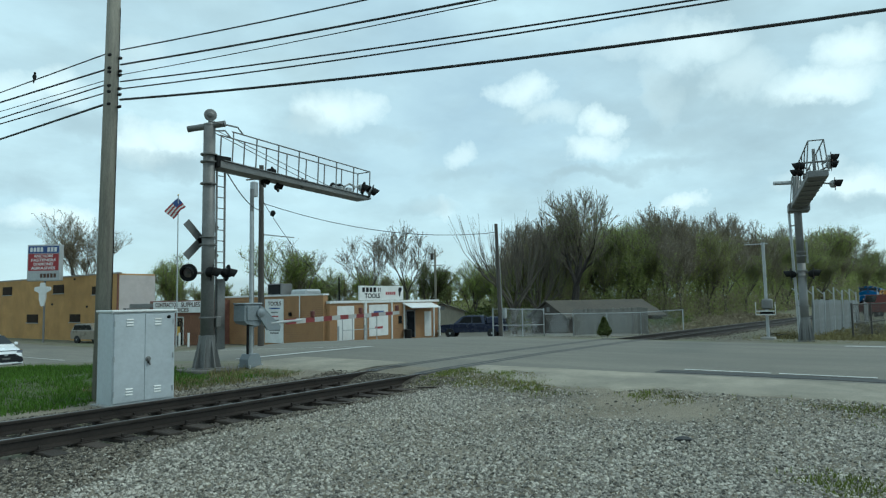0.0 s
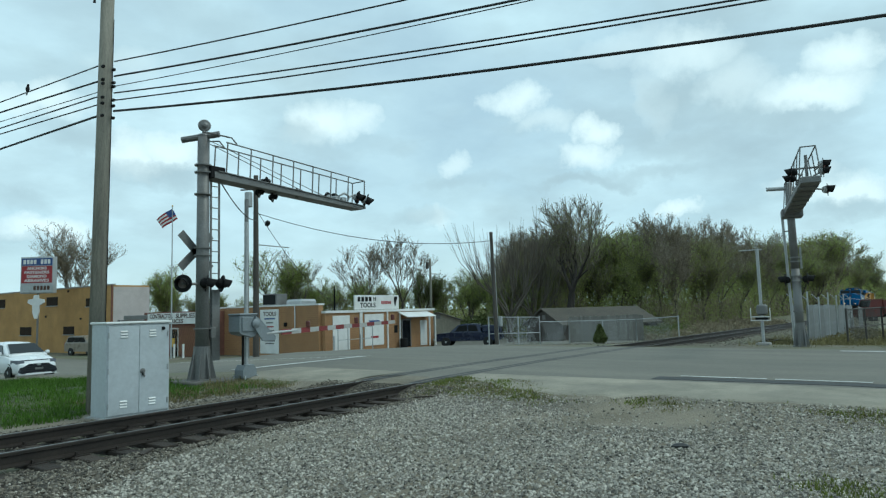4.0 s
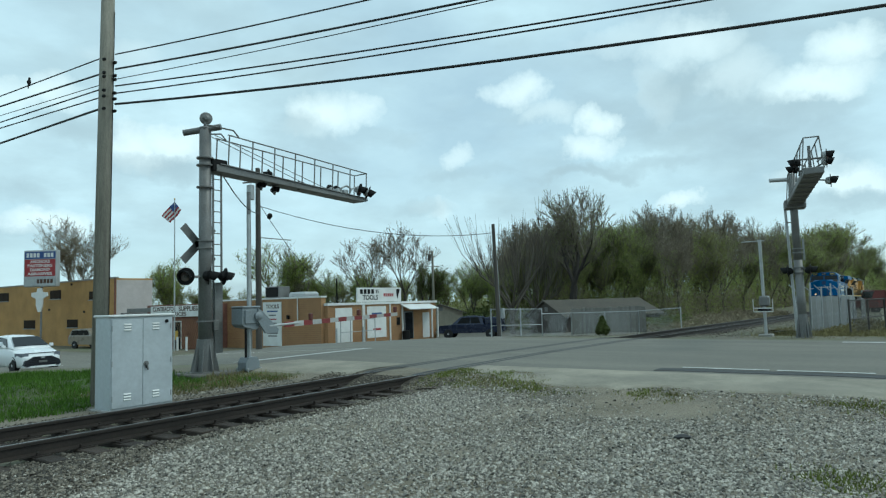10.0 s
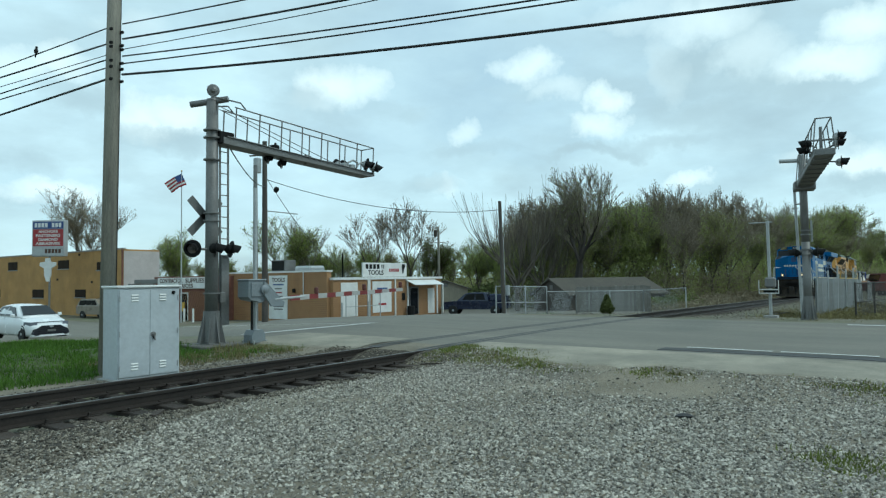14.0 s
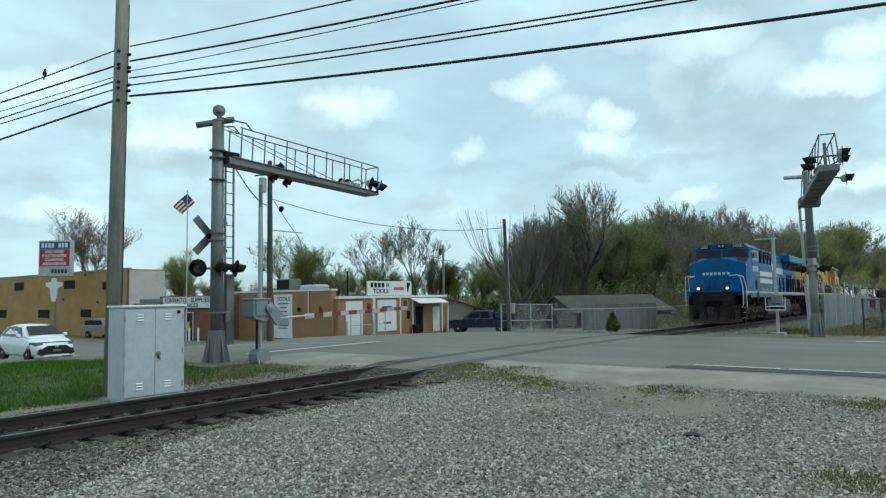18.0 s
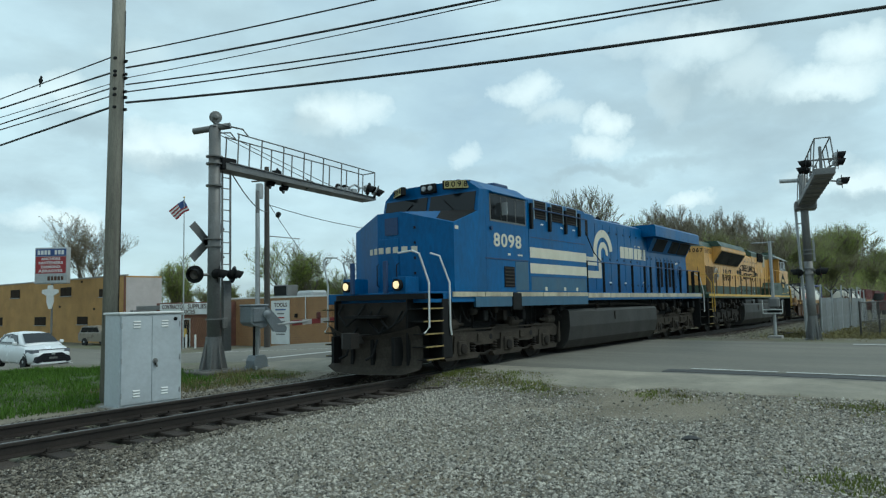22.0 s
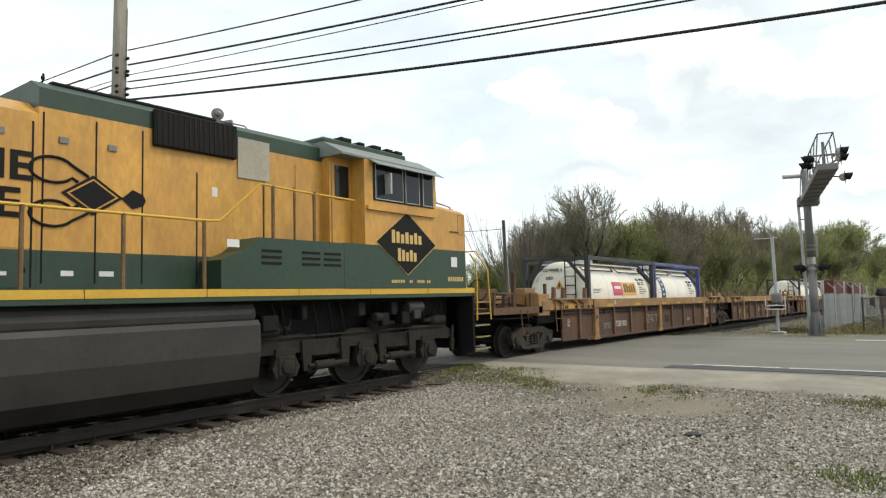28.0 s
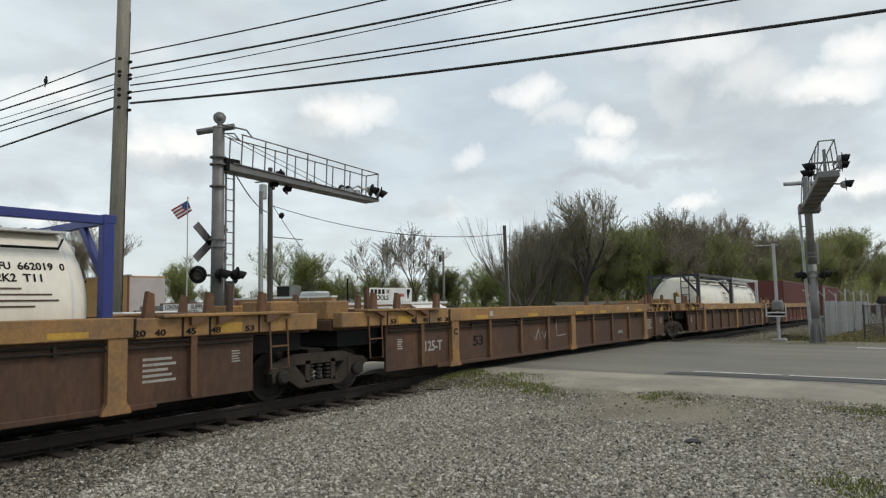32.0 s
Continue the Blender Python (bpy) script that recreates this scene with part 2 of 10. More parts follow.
M = {
    # darker variant of truck_dust for the radial trucks
    "truck_dark": surf("truck_dark", (0.034, 0.029, 0.024), 0.8, var=0.35, scale=2.5, fine=22, dirt=(0.016, 0.014, 0.012), amount=0.7, dirt_scale=1.8, sheen=0.2),
    "board_yellow": surf("board_yellow", (0.5, 0.42, 0.16), 0.5, var=0.15, scale=4, fine=20, bump=0.02),
    "gold": surf("gold", (0.62, 0.42, 0.14), 0.5, var=0.12, scale=2, fine=14, bump=0.03),
    "truck_dust": surf("truck_dust", (0.06, 0.051, 0.041), 0.92, var=0.3, scale=2.5, fine=22, dirt=(0.03, 0.025, 0.021), amount=0.75, dirt_scale=1.8, sheen=0.15),
    "wall_pink": surf("wall_pink", (0.52, 0.47, 0.45), 0.8, var=0.12, scale=0.8, fine=12, dirt=(0.32, 0.28, 0.25), amount=0.45, dirt_scale=0.7),
    # pale grey lens tint: the reflected sky is put into the colour
    "lens_sky_grey": pane("lens_sky_grey", (0.2, 0.17, 0.16), 0.3),
    "gate_grey": surf("gate_grey", (0.24, 0.27, 0.29), 0.5, 0.2, var=0.2, scale=3, fine=22, dirt=(0.14, 0.13, 0.12), amount=0.5, dirt_scale=3),
    "loco_teal": surf("loco_teal", (0.03, 0.1, 0.175), 0.5, var=0.2, scale=1.2, fine=12, bump=0.03, dirt=(0.05, 0.085, 0.11), amount=0.6, dirt_scale=1.5, stretch=(1, 1, 0.4)),
    "primer": surf("primer", (0.4, 0.38, 0.3), 0.6, var=0.15, dirt=(0.25, 0.2, 0.13), amount=0.5, dirt_scale=3),
    "post_brown": surf("post_brown", (0.17, 0.095, 0.04), 0.6, var=0.3, scale=3, fine=16),
    "roof_grey": surf("roof_grey", (0.19, 0.215, 0.2), 0.5, var=0.2, scale=1.2, fine=12),
    "ballast": surf("ballast", (0.068, 0.056, 0.041), 0.92, var=0.5, scale=0.8, fine=36, bump=1.0, dirt=(0.035, 0.03, 0.025), amount=0.8, dirt_scale=0.7),
    "ballast_stone": surf("ballast_stone", (0.165, 0.143, 0.112), 0.9, var=0.25, scale=8, fine=60, per_island=0.75),
    "far_stone": surf("far_stone", (0.2, 0.18, 0.145), 0.9, var=0.25, scale=8, fine=60, per_island=0.6),
    "fence_dark": surf("fence_dark", (0.06, 0.055, 0.05), 0.8, var=0.3, scale=3, fine=20),
    "grille_black": surf("grille_black", (0.008, 0.009, 0.016), 0.35, var=0.1, bump=0.0),
    "headlamp": pane("headlamp", (0.16, 0.17, 0.2), 0.12),
    "sill_cream": surf("sill_cream", (0.52, 0.47, 0.34), 0.6, var=0.2, scale=1.2, fine=14, bump=0.04, dirt=(0.2, 0.17, 0.12), amount=0.85, dirt_scale=2.2, stretch=(1, 1, 0.5)),
    "arm_white": surf("arm_white", (0.46, 0.45, 0.43), 0.6, var=0.2, dirt=(0.2, 0.18, 0.16), amount=0.5, dirt_scale=3),
    "arm_red": surf("arm_red", (0.2, 0.03, 0.03), 0.6, var=0.2),
    "loco_pale": surf("loco_pale", (0.2, 0.28, 0.34), 0.5, var=0.2),
    "footing_dark": surf("footing_dark", (0.13, 0.12, 0.105), 0.9, var=0.3, scale=2, fine=30),
    "stencil_ink": surf("stencil_ink", (0.42, 0.41, 0.38), 0.7, var=0.2, dirt=(0.2, 0.15, 0.11), amount=0.6, dirt_scale=5),
    "well_rust": surf("well_rust", (0.15, 0.085, 0.045), 0.85, var=0.4, scale=3, fine=20, dirt=(0.045, 0.03, 0.022), amount=0.8, dirt_scale=3, bump=0.25),
    "well_rib": surf("well_rib", (0.16, 0.08, 0.038), 0.75, var=0.3, scale=1.2, fine=12, dirt=(0.1, 0.055, 0.035), amount=0.7, dirt_scale=1.5),
    "window_dark": surf("window_dark", (0.03, 0.02, 0.013), 0.7, var=0.2, bump=0.0, sheen=0.08),
    "gravel": surf("gravel", (0.23, 0.2, 0.15), 0.9, var=0.5, scale=0.5, fine=42, bump=1.0, dirt=(0.15, 0.122, 0.078), amount=0.8, dirt_scale=0.4),
    "stone": surf("stone", (0.325, 0.3, 0.256), 0.88, var=0.22, scale=8, fine=60, per_island=0.8),
    "asphalt": surf("asphalt", (0.18, 0.168, 0.138), 0.88, var=0.3, scale=0.8, fine=60, bump=0.3, dirt=(0.11, 0.104, 0.086), amount=0.6, dirt_scale=0.6, stretch=(1, 0.16, 1)),
    "apron": surf("apron", (0.31, 0.28, 0.22), 0.9, var=0.25, scale=0.6, fine=50, bump=0.3, dirt=(0.12, 0.115, 0.09), amount=0.7, dirt_scale=0.9),
    "tar": surf("tar", (0.05, 0.05, 0.05), 0.8, var=0.3, scale=2, fine=30),
    "road_paint": surf("road_paint", (0.62, 0.61, 0.58), 0.7, var=0.25, scale=3, fine=40, dirt=(0.15, 0.15, 0.15), amount=0.6, dirt_scale=4),
    "soil": surf("soil", (0.16, 0.14, 0.1), 0.95, var=0.4, scale=0.5, fine=12, bump=0.5, dirt=(0.09, 0.12, 0.04), amount=0.8, dirt_scale=0.4),
    "grass": leafy("grass", (0.085, 0.16, 0.022), 0.45, 0.35),
    "weed": leafy("weed", (0.17, 0.2, 0.05), 0.4, 0.4),
    "lawn": surf("lawn", (0.055, 0.075, 0.02), 0.95, var=0.35, scale=0.6, fine=14, bump=0.5, dirt=(0.13, 0.115, 0.05), amount=0.6, dirt_scale=0.5),
    "dry_grass": leafy("dry_grass", (0.2, 0.175, 0.08), 0.4, 0.3),
    "rail": surf("rail", (0.034, 0.026, 0.021), 0.6, 0.3, var=0.3, scale=4, fine=30),
    "rail_top": surf("rail_top", (0.16, 0.15, 0.145), 0.35, 0.8, var=0.2, scale=3, fine=30),
    "tie": surf("tie", (0.05, 0.037, 0.028), 0.9, var=0.4, scale=5, fine=30, bump=0.5, per_piece=0.35, stretch=(4, 1, 4)),
    "pole_wood": surf("pole_wood", (0.27, 0.25, 0.205), 0.9, var=0.3, scale=2, fine=20, bump=0.5, stretch=(6, 6, 0.6)),
    "dark_wood": surf("dark_wood", (0.085, 0.075, 0.065), 0.9, var=0.3, scale=2, fine=20, bump=0.5, stretch=(6, 6, 0.6)),
    "steel_grey": surf("steel_grey", (0.2, 0.2, 0.195), 0.55, 0.35, var=0.25, scale=1.5, fine=25, dirt=(0.12, 0.1, 0.08), amount=0.5),
    "galvanised": surf("galvanised", (0.42, 0.43, 0.43), 0.5, 0.4, var=0.18, scale=2, fine=18),
    "cabinet": surf("cabinet", (0.52, 0.55, 0.57), 0.45, 0.25, var=0.1, scale=1.2, fine=12, bump=0.05),
    "concrete": surf("concrete", (0.32, 0.31, 0.29), 0.9, var=0.25, scale=2, fine=30),
    "black": surf("black", (0.009, 0.009, 0.009), 0.75, var=0.3, sheen=0.25),
    "lens": pane("lens", (0.13, 0.05, 0.045), 0.12),
    "white_paint": surf("white_paint", (0.72, 0.72, 0.7), 0.55, var=0.08, dirt=(0.4, 0.37, 0.32), amount=0.35),
    "red_paint": surf("red_paint", (0.3, 0.025, 0.03), 0.5, var=0.12),
    "blue_paint": surf("blue_paint", (0.03, 0.07, 0.22), 0.5, var=0.12),
    "brick_tan": surf("brick_tan", (0.36, 0.205, 0.095), 0.85, var=0.2, scale=0.6, fine=14, dirt=(0.2, 0.11, 0.05), amount=0.5, dirt_scale=0.5),
    "brick_yellow": surf("brick_yellow", (0.47, 0.285, 0.115), 0.9, var=0.2, scale=0.6, fine=14, dirt=(0.27, 0.15, 0.055), amount=0.45, dirt_scale=0.5, sheen=0.2),
    "brick_red": surf("brick_red", (0.2, 0.085, 0.06), 0.85, var=0.3, scale=2, fine=14),
    "siding": surf("siding", (0.3, 0.27, 0.21), 0.8, var=0.2, scale=1, fine=8),
    "roof": surf("roof", (0.085, 0.075, 0.06), 0.9, var=0.3, scale=0.8, fine=9, bump=0.3),
    "dark_glass": pane("dark_glass"),
    "loco_blue": surf("loco_blue", (0.005, 0.1, 0.272), 0.42, var=0.22, scale=0.9, fine=10, bump=0.03, dirt=(0.01, 0.06, 0.14), amount=0.55, dirt_scale=1.2, stretch=(1, 1, 0.4), sheen=0.2),
    "loco_navy": surf("loco_navy", (0.012, 0.045, 0.13), 0.5, var=0.2),
    "cream": surf("cream", (0.64, 0.6, 0.48), 0.5, var=0.07, scale=1.2, fine=14, bump=0.04, dirt=(0.45, 0.39, 0.28), amount=0.45, dirt_scale=1.5, stretch=(1, 1, 0.5)),
    "loco_yellow": surf("loco_yellow", (0.62, 0.325, 0.066), 0.42, var=0.18, scale=1.4, fine=14, bump=0.03, dirt=(0.3, 0.15, 0.05), amount=0.6, dirt_scale=1.8, stretch=(1, 1, 0.4)),
    "loco_green": surf("loco_green", (0.022, 0.052, 0.031), 0.5, var=0.2, scale=1, fine=10, bump=0.03),
    "stripe_yellow": surf("stripe_yellow", (0.6, 0.36, 0.04), 0.5, var=0.12),
    "underframe": surf("underframe", (0.017, 0.0145, 0.012), 0.85, var=0.35, scale=2, fine=20, dirt=(0.058, 0.044, 0.032), amount=0.6, dirt_scale=1.5, sheen=0.25),
    "tank_grey": surf("tank_grey", (0.024, 0.0225, 0.02), 0.6, var=0.3, scale=1.2, fine=12, dirt=(0.05, 0.045, 0.037), amount=0.5),
    "wheel": surf("wheel", (0.024, 0.02, 0.017), 0.75, 0.1, var=0.3, scale=4),
    "well_brown": surf("well_brown", (0.105, 0.05, 0.027), 0.75, var=0.4, scale=1.2, fine=14, dirt=(0.05, 0.033, 0.026), amount=0.9, dirt_scale=1.6, stretch=(1, 1, 0.35)),
    "well_ochre": surf("well_ochre", (0.35, 0.19, 0.068), 0.75, var=0.34, scale=2.2, fine=18, dirt=(0.15, 0.1, 0.065), amount=0.9, dirt_scale=2.4),
    "well_yellow": surf("well_yellow", (0.5, 0.29, 0.05), 0.7, var=0.2),
    "tank_white": surf("tank_white", (0.8, 0.765, 0.66), 0.4, var=0.08, scale=0.8, fine=8, bump=0.02, dirt=(0.56, 0.5, 0.4), amount=0.35, dirt_scale=0.9, stretch=(1.5, 1, 0.5)),
    "frame_black": surf("frame_black", (0.025, 0.025, 0.03), 0.5, var=0.25),
    "frame_blue": surf("frame_blue", (0.025, 0.04, 0.2), 0.45, var=0.15),
    "container_red": surf("container_red", (0.12, 0.024, 0.02), 0.6, var=0.25),
    "car_white": surf("car_white", (0.75, 0.76, 0.77), 0.25, var=0.03, bump=0.0),
    "car_dark": surf("car_dark", (0.012, 0.018, 0.045), 0.25, var=0.1, bump=0.0),
    "car_tan": surf("car_tan", (0.25, 0.215, 0.17), 0.3, var=0.08, bump=0.0),
    "tyre": surf("tyre", (0.018, 0.018, 0.018), 0.85, var=0.2),
    "headlight": glow("headlight", (1.0, 0.72, 0.4), 0.85),
    "bark": surf("bark", (0.032, 0.027, 0.022), 0.95, var=0.35, scale=2, fine=16, bump=0.5),
    "bark_grey": surf("bark_grey", (0.105, 0.09, 0.07), 0.95, var=0.35, scale=2, fine=16, bump=0.5),
    "twig": surf("twig", (0.19, 0.163, 0.128), 0.95, var=0.3, scale=1, fine=8, bump=0.0),
    "leaf": leafy("leaf", (0.29, 0.33, 0.11), 0.45, 0.62),
    "leaf_dark": leafy("leaf_dark", (0.14, 0.165, 0.06), 0.45, 0.45),
    "leaf_olive": leafy("leaf_olive", (0.25, 0.26, 0.1), 0.4, 0.6),
    "leaf_fresh": leafy("leaf_fresh", (0.3, 0.36, 0.1), 0.4, 0.6),
    "leaf_bud": leafy("leaf_bud", (0.26, 0.225, 0.155), 0.45, 0.5),
    "wire": surf("wire", (0.015, 0.015, 0.016), 0.6, var=0.1),
    "fence_wood": surf("fence_wood", (0.19, 0.18, 0.16), 0.9, var=0.25, scale=1, fine=14, per_piece=0.2, per_island=0.2),
    "sheet_metal": surf("sheet_metal", (0.27, 0.285, 0.29), 0.6, 0.25, var=0.25, scale=0.8, fine=10, dirt=(0.17, 0.14, 0.1), amount=0.5, dirt_scale=0.9, per_piece=0.2),
}


# ---- mesh helpers ----
class Mesh:
    """Collects vertices and faces of one part."""

    def __init__(self):
        self.v, self.f = [], []

    def add(self, verts, faces):
        k = len(self.v)
        self.v += [tuple(p) for p in verts]
        self.f += [tuple(i + k for i in face) for face in faces]
        return self

    def box(self, x0, x1, y0, y1, z0, z1, c=0.0):
        """A box, with its edges cut back by c."""
        if not c:
            v = [(x, y, z) for z in (z0, z1) for x, y in ((x0, y0), (x1, y0), (x1, y1), (x0, y1))]
            return self.add(v, [(3, 2, 1, 0), (4, 5, 6, 7), (0, 1, 5, 4), (1, 2, 6, 5), (2, 3, 7, 6), (3, 0, 4, 7)])
        bm = bmesh.new()
        bmesh.ops.create_cube(bm, size=1)
        for q in bm.verts:
            q.co = ((x0 + x1) / 2 + q.co.x * (x1 - x0), (y0 + y1) / 2 + q.co.y * (y1 - y0), (z0 + z1) / 2 + q.co.z * (z1 - z0))
        bmesh.ops.bevel(bm, geom=bm.edges[:], offset=c, segments=1, affect="EDGES")
        bm.verts.index_update()
        self.add([q.co[:] for q in bm.verts], [[q.index for q in f.verts] for f in bm.faces])
        bm.free()
        return self

    def prism(self, outline, a, b, axis="y"):
        """A flat outline (two coordinates, counter-clockwise) drawn out between a and b along an axis."""
        n = len(outline)
        put = {"x": lambda p, t: (t, p[0], p[1]), "y": lambda p, t: (p[0], t, p[1]), "z": lambda p, t: (p[0], p[1], t)}[axis]
        v = [put(p, a) for p in outline] + [put(p, b) for p in outline]
        return self.add(v, [tuple(range(n)), tuple(range(2 * n - 1, n - 1, -1))] + [(i, i + n, (i + 1) % n + n, (i + 1) % n) for i in range(n)])

    def rod(self, p, q, r, r2=None, n=8, cap=True):
        p, q = Vector(p), Vector(q)
        d = (q - p).normalized()
        u = d.cross(Vector((0, 0, 1)) if abs(d.z) < 0.9 else Vector((1, 0, 0))).normalized()
        w = d.cross(u)
        r2 = r if r2 is None else r2
        v = []
        for o, s in ((p, r), (q, r2)):
            v += [o + (u * math.cos(2 * math.pi * i / n) + w * math.sin(2 * math.pi * i / n)) * s for i in range(n)]
        ends = [tuple(range(n - 1, -1, -1)), tuple(range(n, 2 * n))] if cap else []
        return self.add(v, ends + [(i, (i + 1) % n, (i + 1) % n + n, i + n) for i in range(n)])

    def pipe(self, points, r, n=6):
        """One continuous bent tube."""
        pts = [Vector(p) for p in points]
        rings, k0 = len(pts), len(self.v)
        for i, p in enumerate(pts):
            d = (pts[min(i + 1, rings - 1)] - pts[max(i - 1, 0)]).normalized()
            u = d.cross(Vector((0.13, 0.21, 1)) if abs(d.z) < 0.9 else Vector((1, 0.1, 0))).normalized()
            w = d.cross(u)
            self.v += [tuple(p + (u * math.cos(2 * math.pi * j / n) + w * math.sin(2 * math.pi * j / n)) * r) for j in range(n)]
        for i in range(rings - 1):
            self.f += [(k0 + i * n + j, k0 + i * n + (j + 1) % n, k0 + (i + 1) * n + (j + 1) % n, k0 + (i + 1) * n + j) for j in range(n)]
        self.f += [tuple(k0 + j for j in range(n - 1, -1, -1)), tuple(k0 + (rings - 1) * n + j for j in range(n))]
        return self

    def ring(self, o, axis, radius, r, n=22, k=6):
        """A round ring, such as a wheel's rim."""
        o, d = Vector(o), Vector(axis).normalized()
        u = d.cross(Vector((0, 0, 1)) if abs(d.z) < 0.9 else Vector((1, 0, 0))).normalized()
        w, k0 = d.cross(u), len(self.v)
        for i in range(n):
            a = 2 * math.pi * i / n
            e = u * math.cos(a) + w * math.sin(a)
            self.v += [tuple(o + e * (radius + r * math.cos(2 * math.pi * j / k)) + d * r * math.sin(2 * math.pi * j / k)) for j in range(k)]
        for i in range(n):
            self.f += [(k0 + i * k + j, k0 + i * k + (j + 1) % k, k0 + ((i + 1) % n) * k + (j + 1) % k, k0 + ((i + 1) % n) * k + j) for j in range(k)]
        return self

    def lathe(self, o, axis, rings, n=16):
        """Rings of (distance along the axis, radius) round an axis through o."""
        o, d = Vector(o), Vector(axis).normalized()
        u = d.cross(Vector((0, 0, 1)) if abs(d.z) < 0.9 else Vector((1, 0, 0))).normalized()
        w = d.cross(u)
        v = []
        for t, r in rings:
            v += [o + d * t + (u * math.cos(2 * math.pi * i / n) + w * math.sin(2 * math.pi * i / n)) * r for i in range(n)]
        m = len(rings)
        f = [tuple(range(n - 1, -1, -1)), tuple(range((m - 1) * n, m * n))]
        for k in range(m - 1):
            f += [(k * n + i, k * n + (i + 1) % n, (k + 1) * n + (i + 1) % n, (k + 1) * n + i) for i in range(n)]
        return self.add(v, f)

    def data(self, name):
        me = bpy.data.meshes.new(name)
        me.from_pydata(self.v, [], self.f)
        me.update()
        bm = bmesh.new()
        bm.from_mesh(me)
        bmesh.ops.recalc_face_normals(bm, faces=bm.faces)
        bm.to_mesh(me)
        bm.free()
        return me


def part(name, mesh, material, parent=None, label="", at=None, smooth=False):
    """One mesh object, as a part of parent or as a thing of its own."""
    me = mesh if isinstance(mesh, bpy.types.Mesh) else mesh.data(name)
    if not me.materials:
        me.materials.append(M[material])
    if smooth:
        me.shade_smooth()
    ob = new(name, me)
    ob.parent = parent
    if at is not None:
        ob.matrix_basis = at if isinstance(at, Matrix) else Matrix.Translation(at)
    return tagged(ob, label)


def thing(name, m, label, category, group="", kind=""):
    """An empty at a thing's base."""
    ob = new(name)
    ob.matrix_basis = m if isinstance(m, Matrix) else Matrix.Translation(m)
    return tagged(ob, label, category, group, kind)


def lettering(name, text, size, material, parent, m, width=None, deep=0.004):
    """Raised letters on a surface; they read along the pose's x axis and up its y axis, centred."""
    cu = bpy.data.curves.new(name, "FONT")
    cu.body, cu.size, cu.align_x, cu.align_y, cu.extrude, cu.resolution_u = text, size, "CENTER", "CENTER", deep, 4
    cu.offset = size * 0.022
    tmp = bpy.data.objects.new(name, cu)
    scene.collection.objects.link(tmp)
    bpy.context.view_layer.update()
    me = bpy.data.meshes.new_from_object(tmp.evaluated_get(bpy.context.evaluated_depsgraph_get()))
    bpy.data.objects.remove(tmp)
    if width:
        xs = [q.co.x for q in me.vertices]
        k = width / (max(xs) - min(xs))
        for q in me.vertices:
            q.co.x *= k
    me.materials.clear()
    return part(name, me, material, parent, at=m)


def side(x, y, z):
    """A pose on a surface that faces the near side (-y): letters read along +x."""
    return pose(x, y, z, 90, 0, 0)


# ---- ground ----
def smooth(a, b, t):
    t = min(1, max(0, (t - a) / (b - a)))
    return t * t * (3 - 2 * t)


def track_z(x):
    return -0.011 * max(0.0, x - 20 + 4 * math.exp(-abs(x - 20) / 4) * 0.5) if x > 14 else 0.0


def ground_z(x, y):
    fall = 0.045 * max(0, y - 16) + 0.03 * max(0, y - 30) + min(0.8, 0.05 * max(0, x - 27)) * smooth(12, 16, y)
    base = track_z(x) * (1 - smooth(14, 20, y)) - min(1.5, fall)
    base -= 0.16 * (1 - smooth(10.6, 12.6, x)) * (1 - smooth(15, 18, y))
    base -= (0.055 + 0.03 * smooth(4.2, 5.6, x) + 0.045 - 0.07 * smooth(1.3, 1.7, TRACK_Y - y) + 0.05 * noise.noise((x * 1.3, y * 1.5, 7))) * (1 - smooth(1.3, 2.0, abs(y - TRACK_Y))) * (1 - smooth(10.8, 11.9, x) * (1 - smooth(27.3, 28.3, x)))
    return base - 0.16 * smooth(29, 33, x) * (1 - smooth(14, 17, y))


def shoulder(x):
    """Where the dark ballast gives way to the gravel on the near side."""
    return TRACK_Y - 1.2 - 1.7 * (1 - smooth(2.0, 7.5, x)) - 0.45 * noise.noise((x * 0.5, 2, 0)) - 0.2 * noise.noise((x * 2.1, 2, 0))


def grid_sheet(xs, ys, lift=0.0):
    m = Mesh()
    nx = len(xs)
    m.v = [(x, y, ground_z(x, y) + lift) for y in ys for x in xs]
    m.f = [(j * nx + i, j * nx + i + 1, (j + 1) * nx + i + 1, (j + 1) * nx + i) for j in range(len(ys) - 1) for i in range(nx - 1)]
    return m


def steps(*spans):
    out = []
    for a, b, d in spans:
        k = max(1, round((b - a) / d))
        out += [a + (b - a) * i / k for i in range(k)]
    return out + [spans[-1][1]]


def bulk(name, verts, faces, material, label, category, flat=True):
    """Many small pieces in one sheet of stuff."""
    me = bpy.data.meshes.new(name)
    me.from_pydata(np.asarray(verts).reshape(-1, 3).tolist(), [], np.asarray(faces).tolist())
    me.materials.append(M[material])
    me.update()
    return tagged(new(name, me), label, category, kind="stuff")


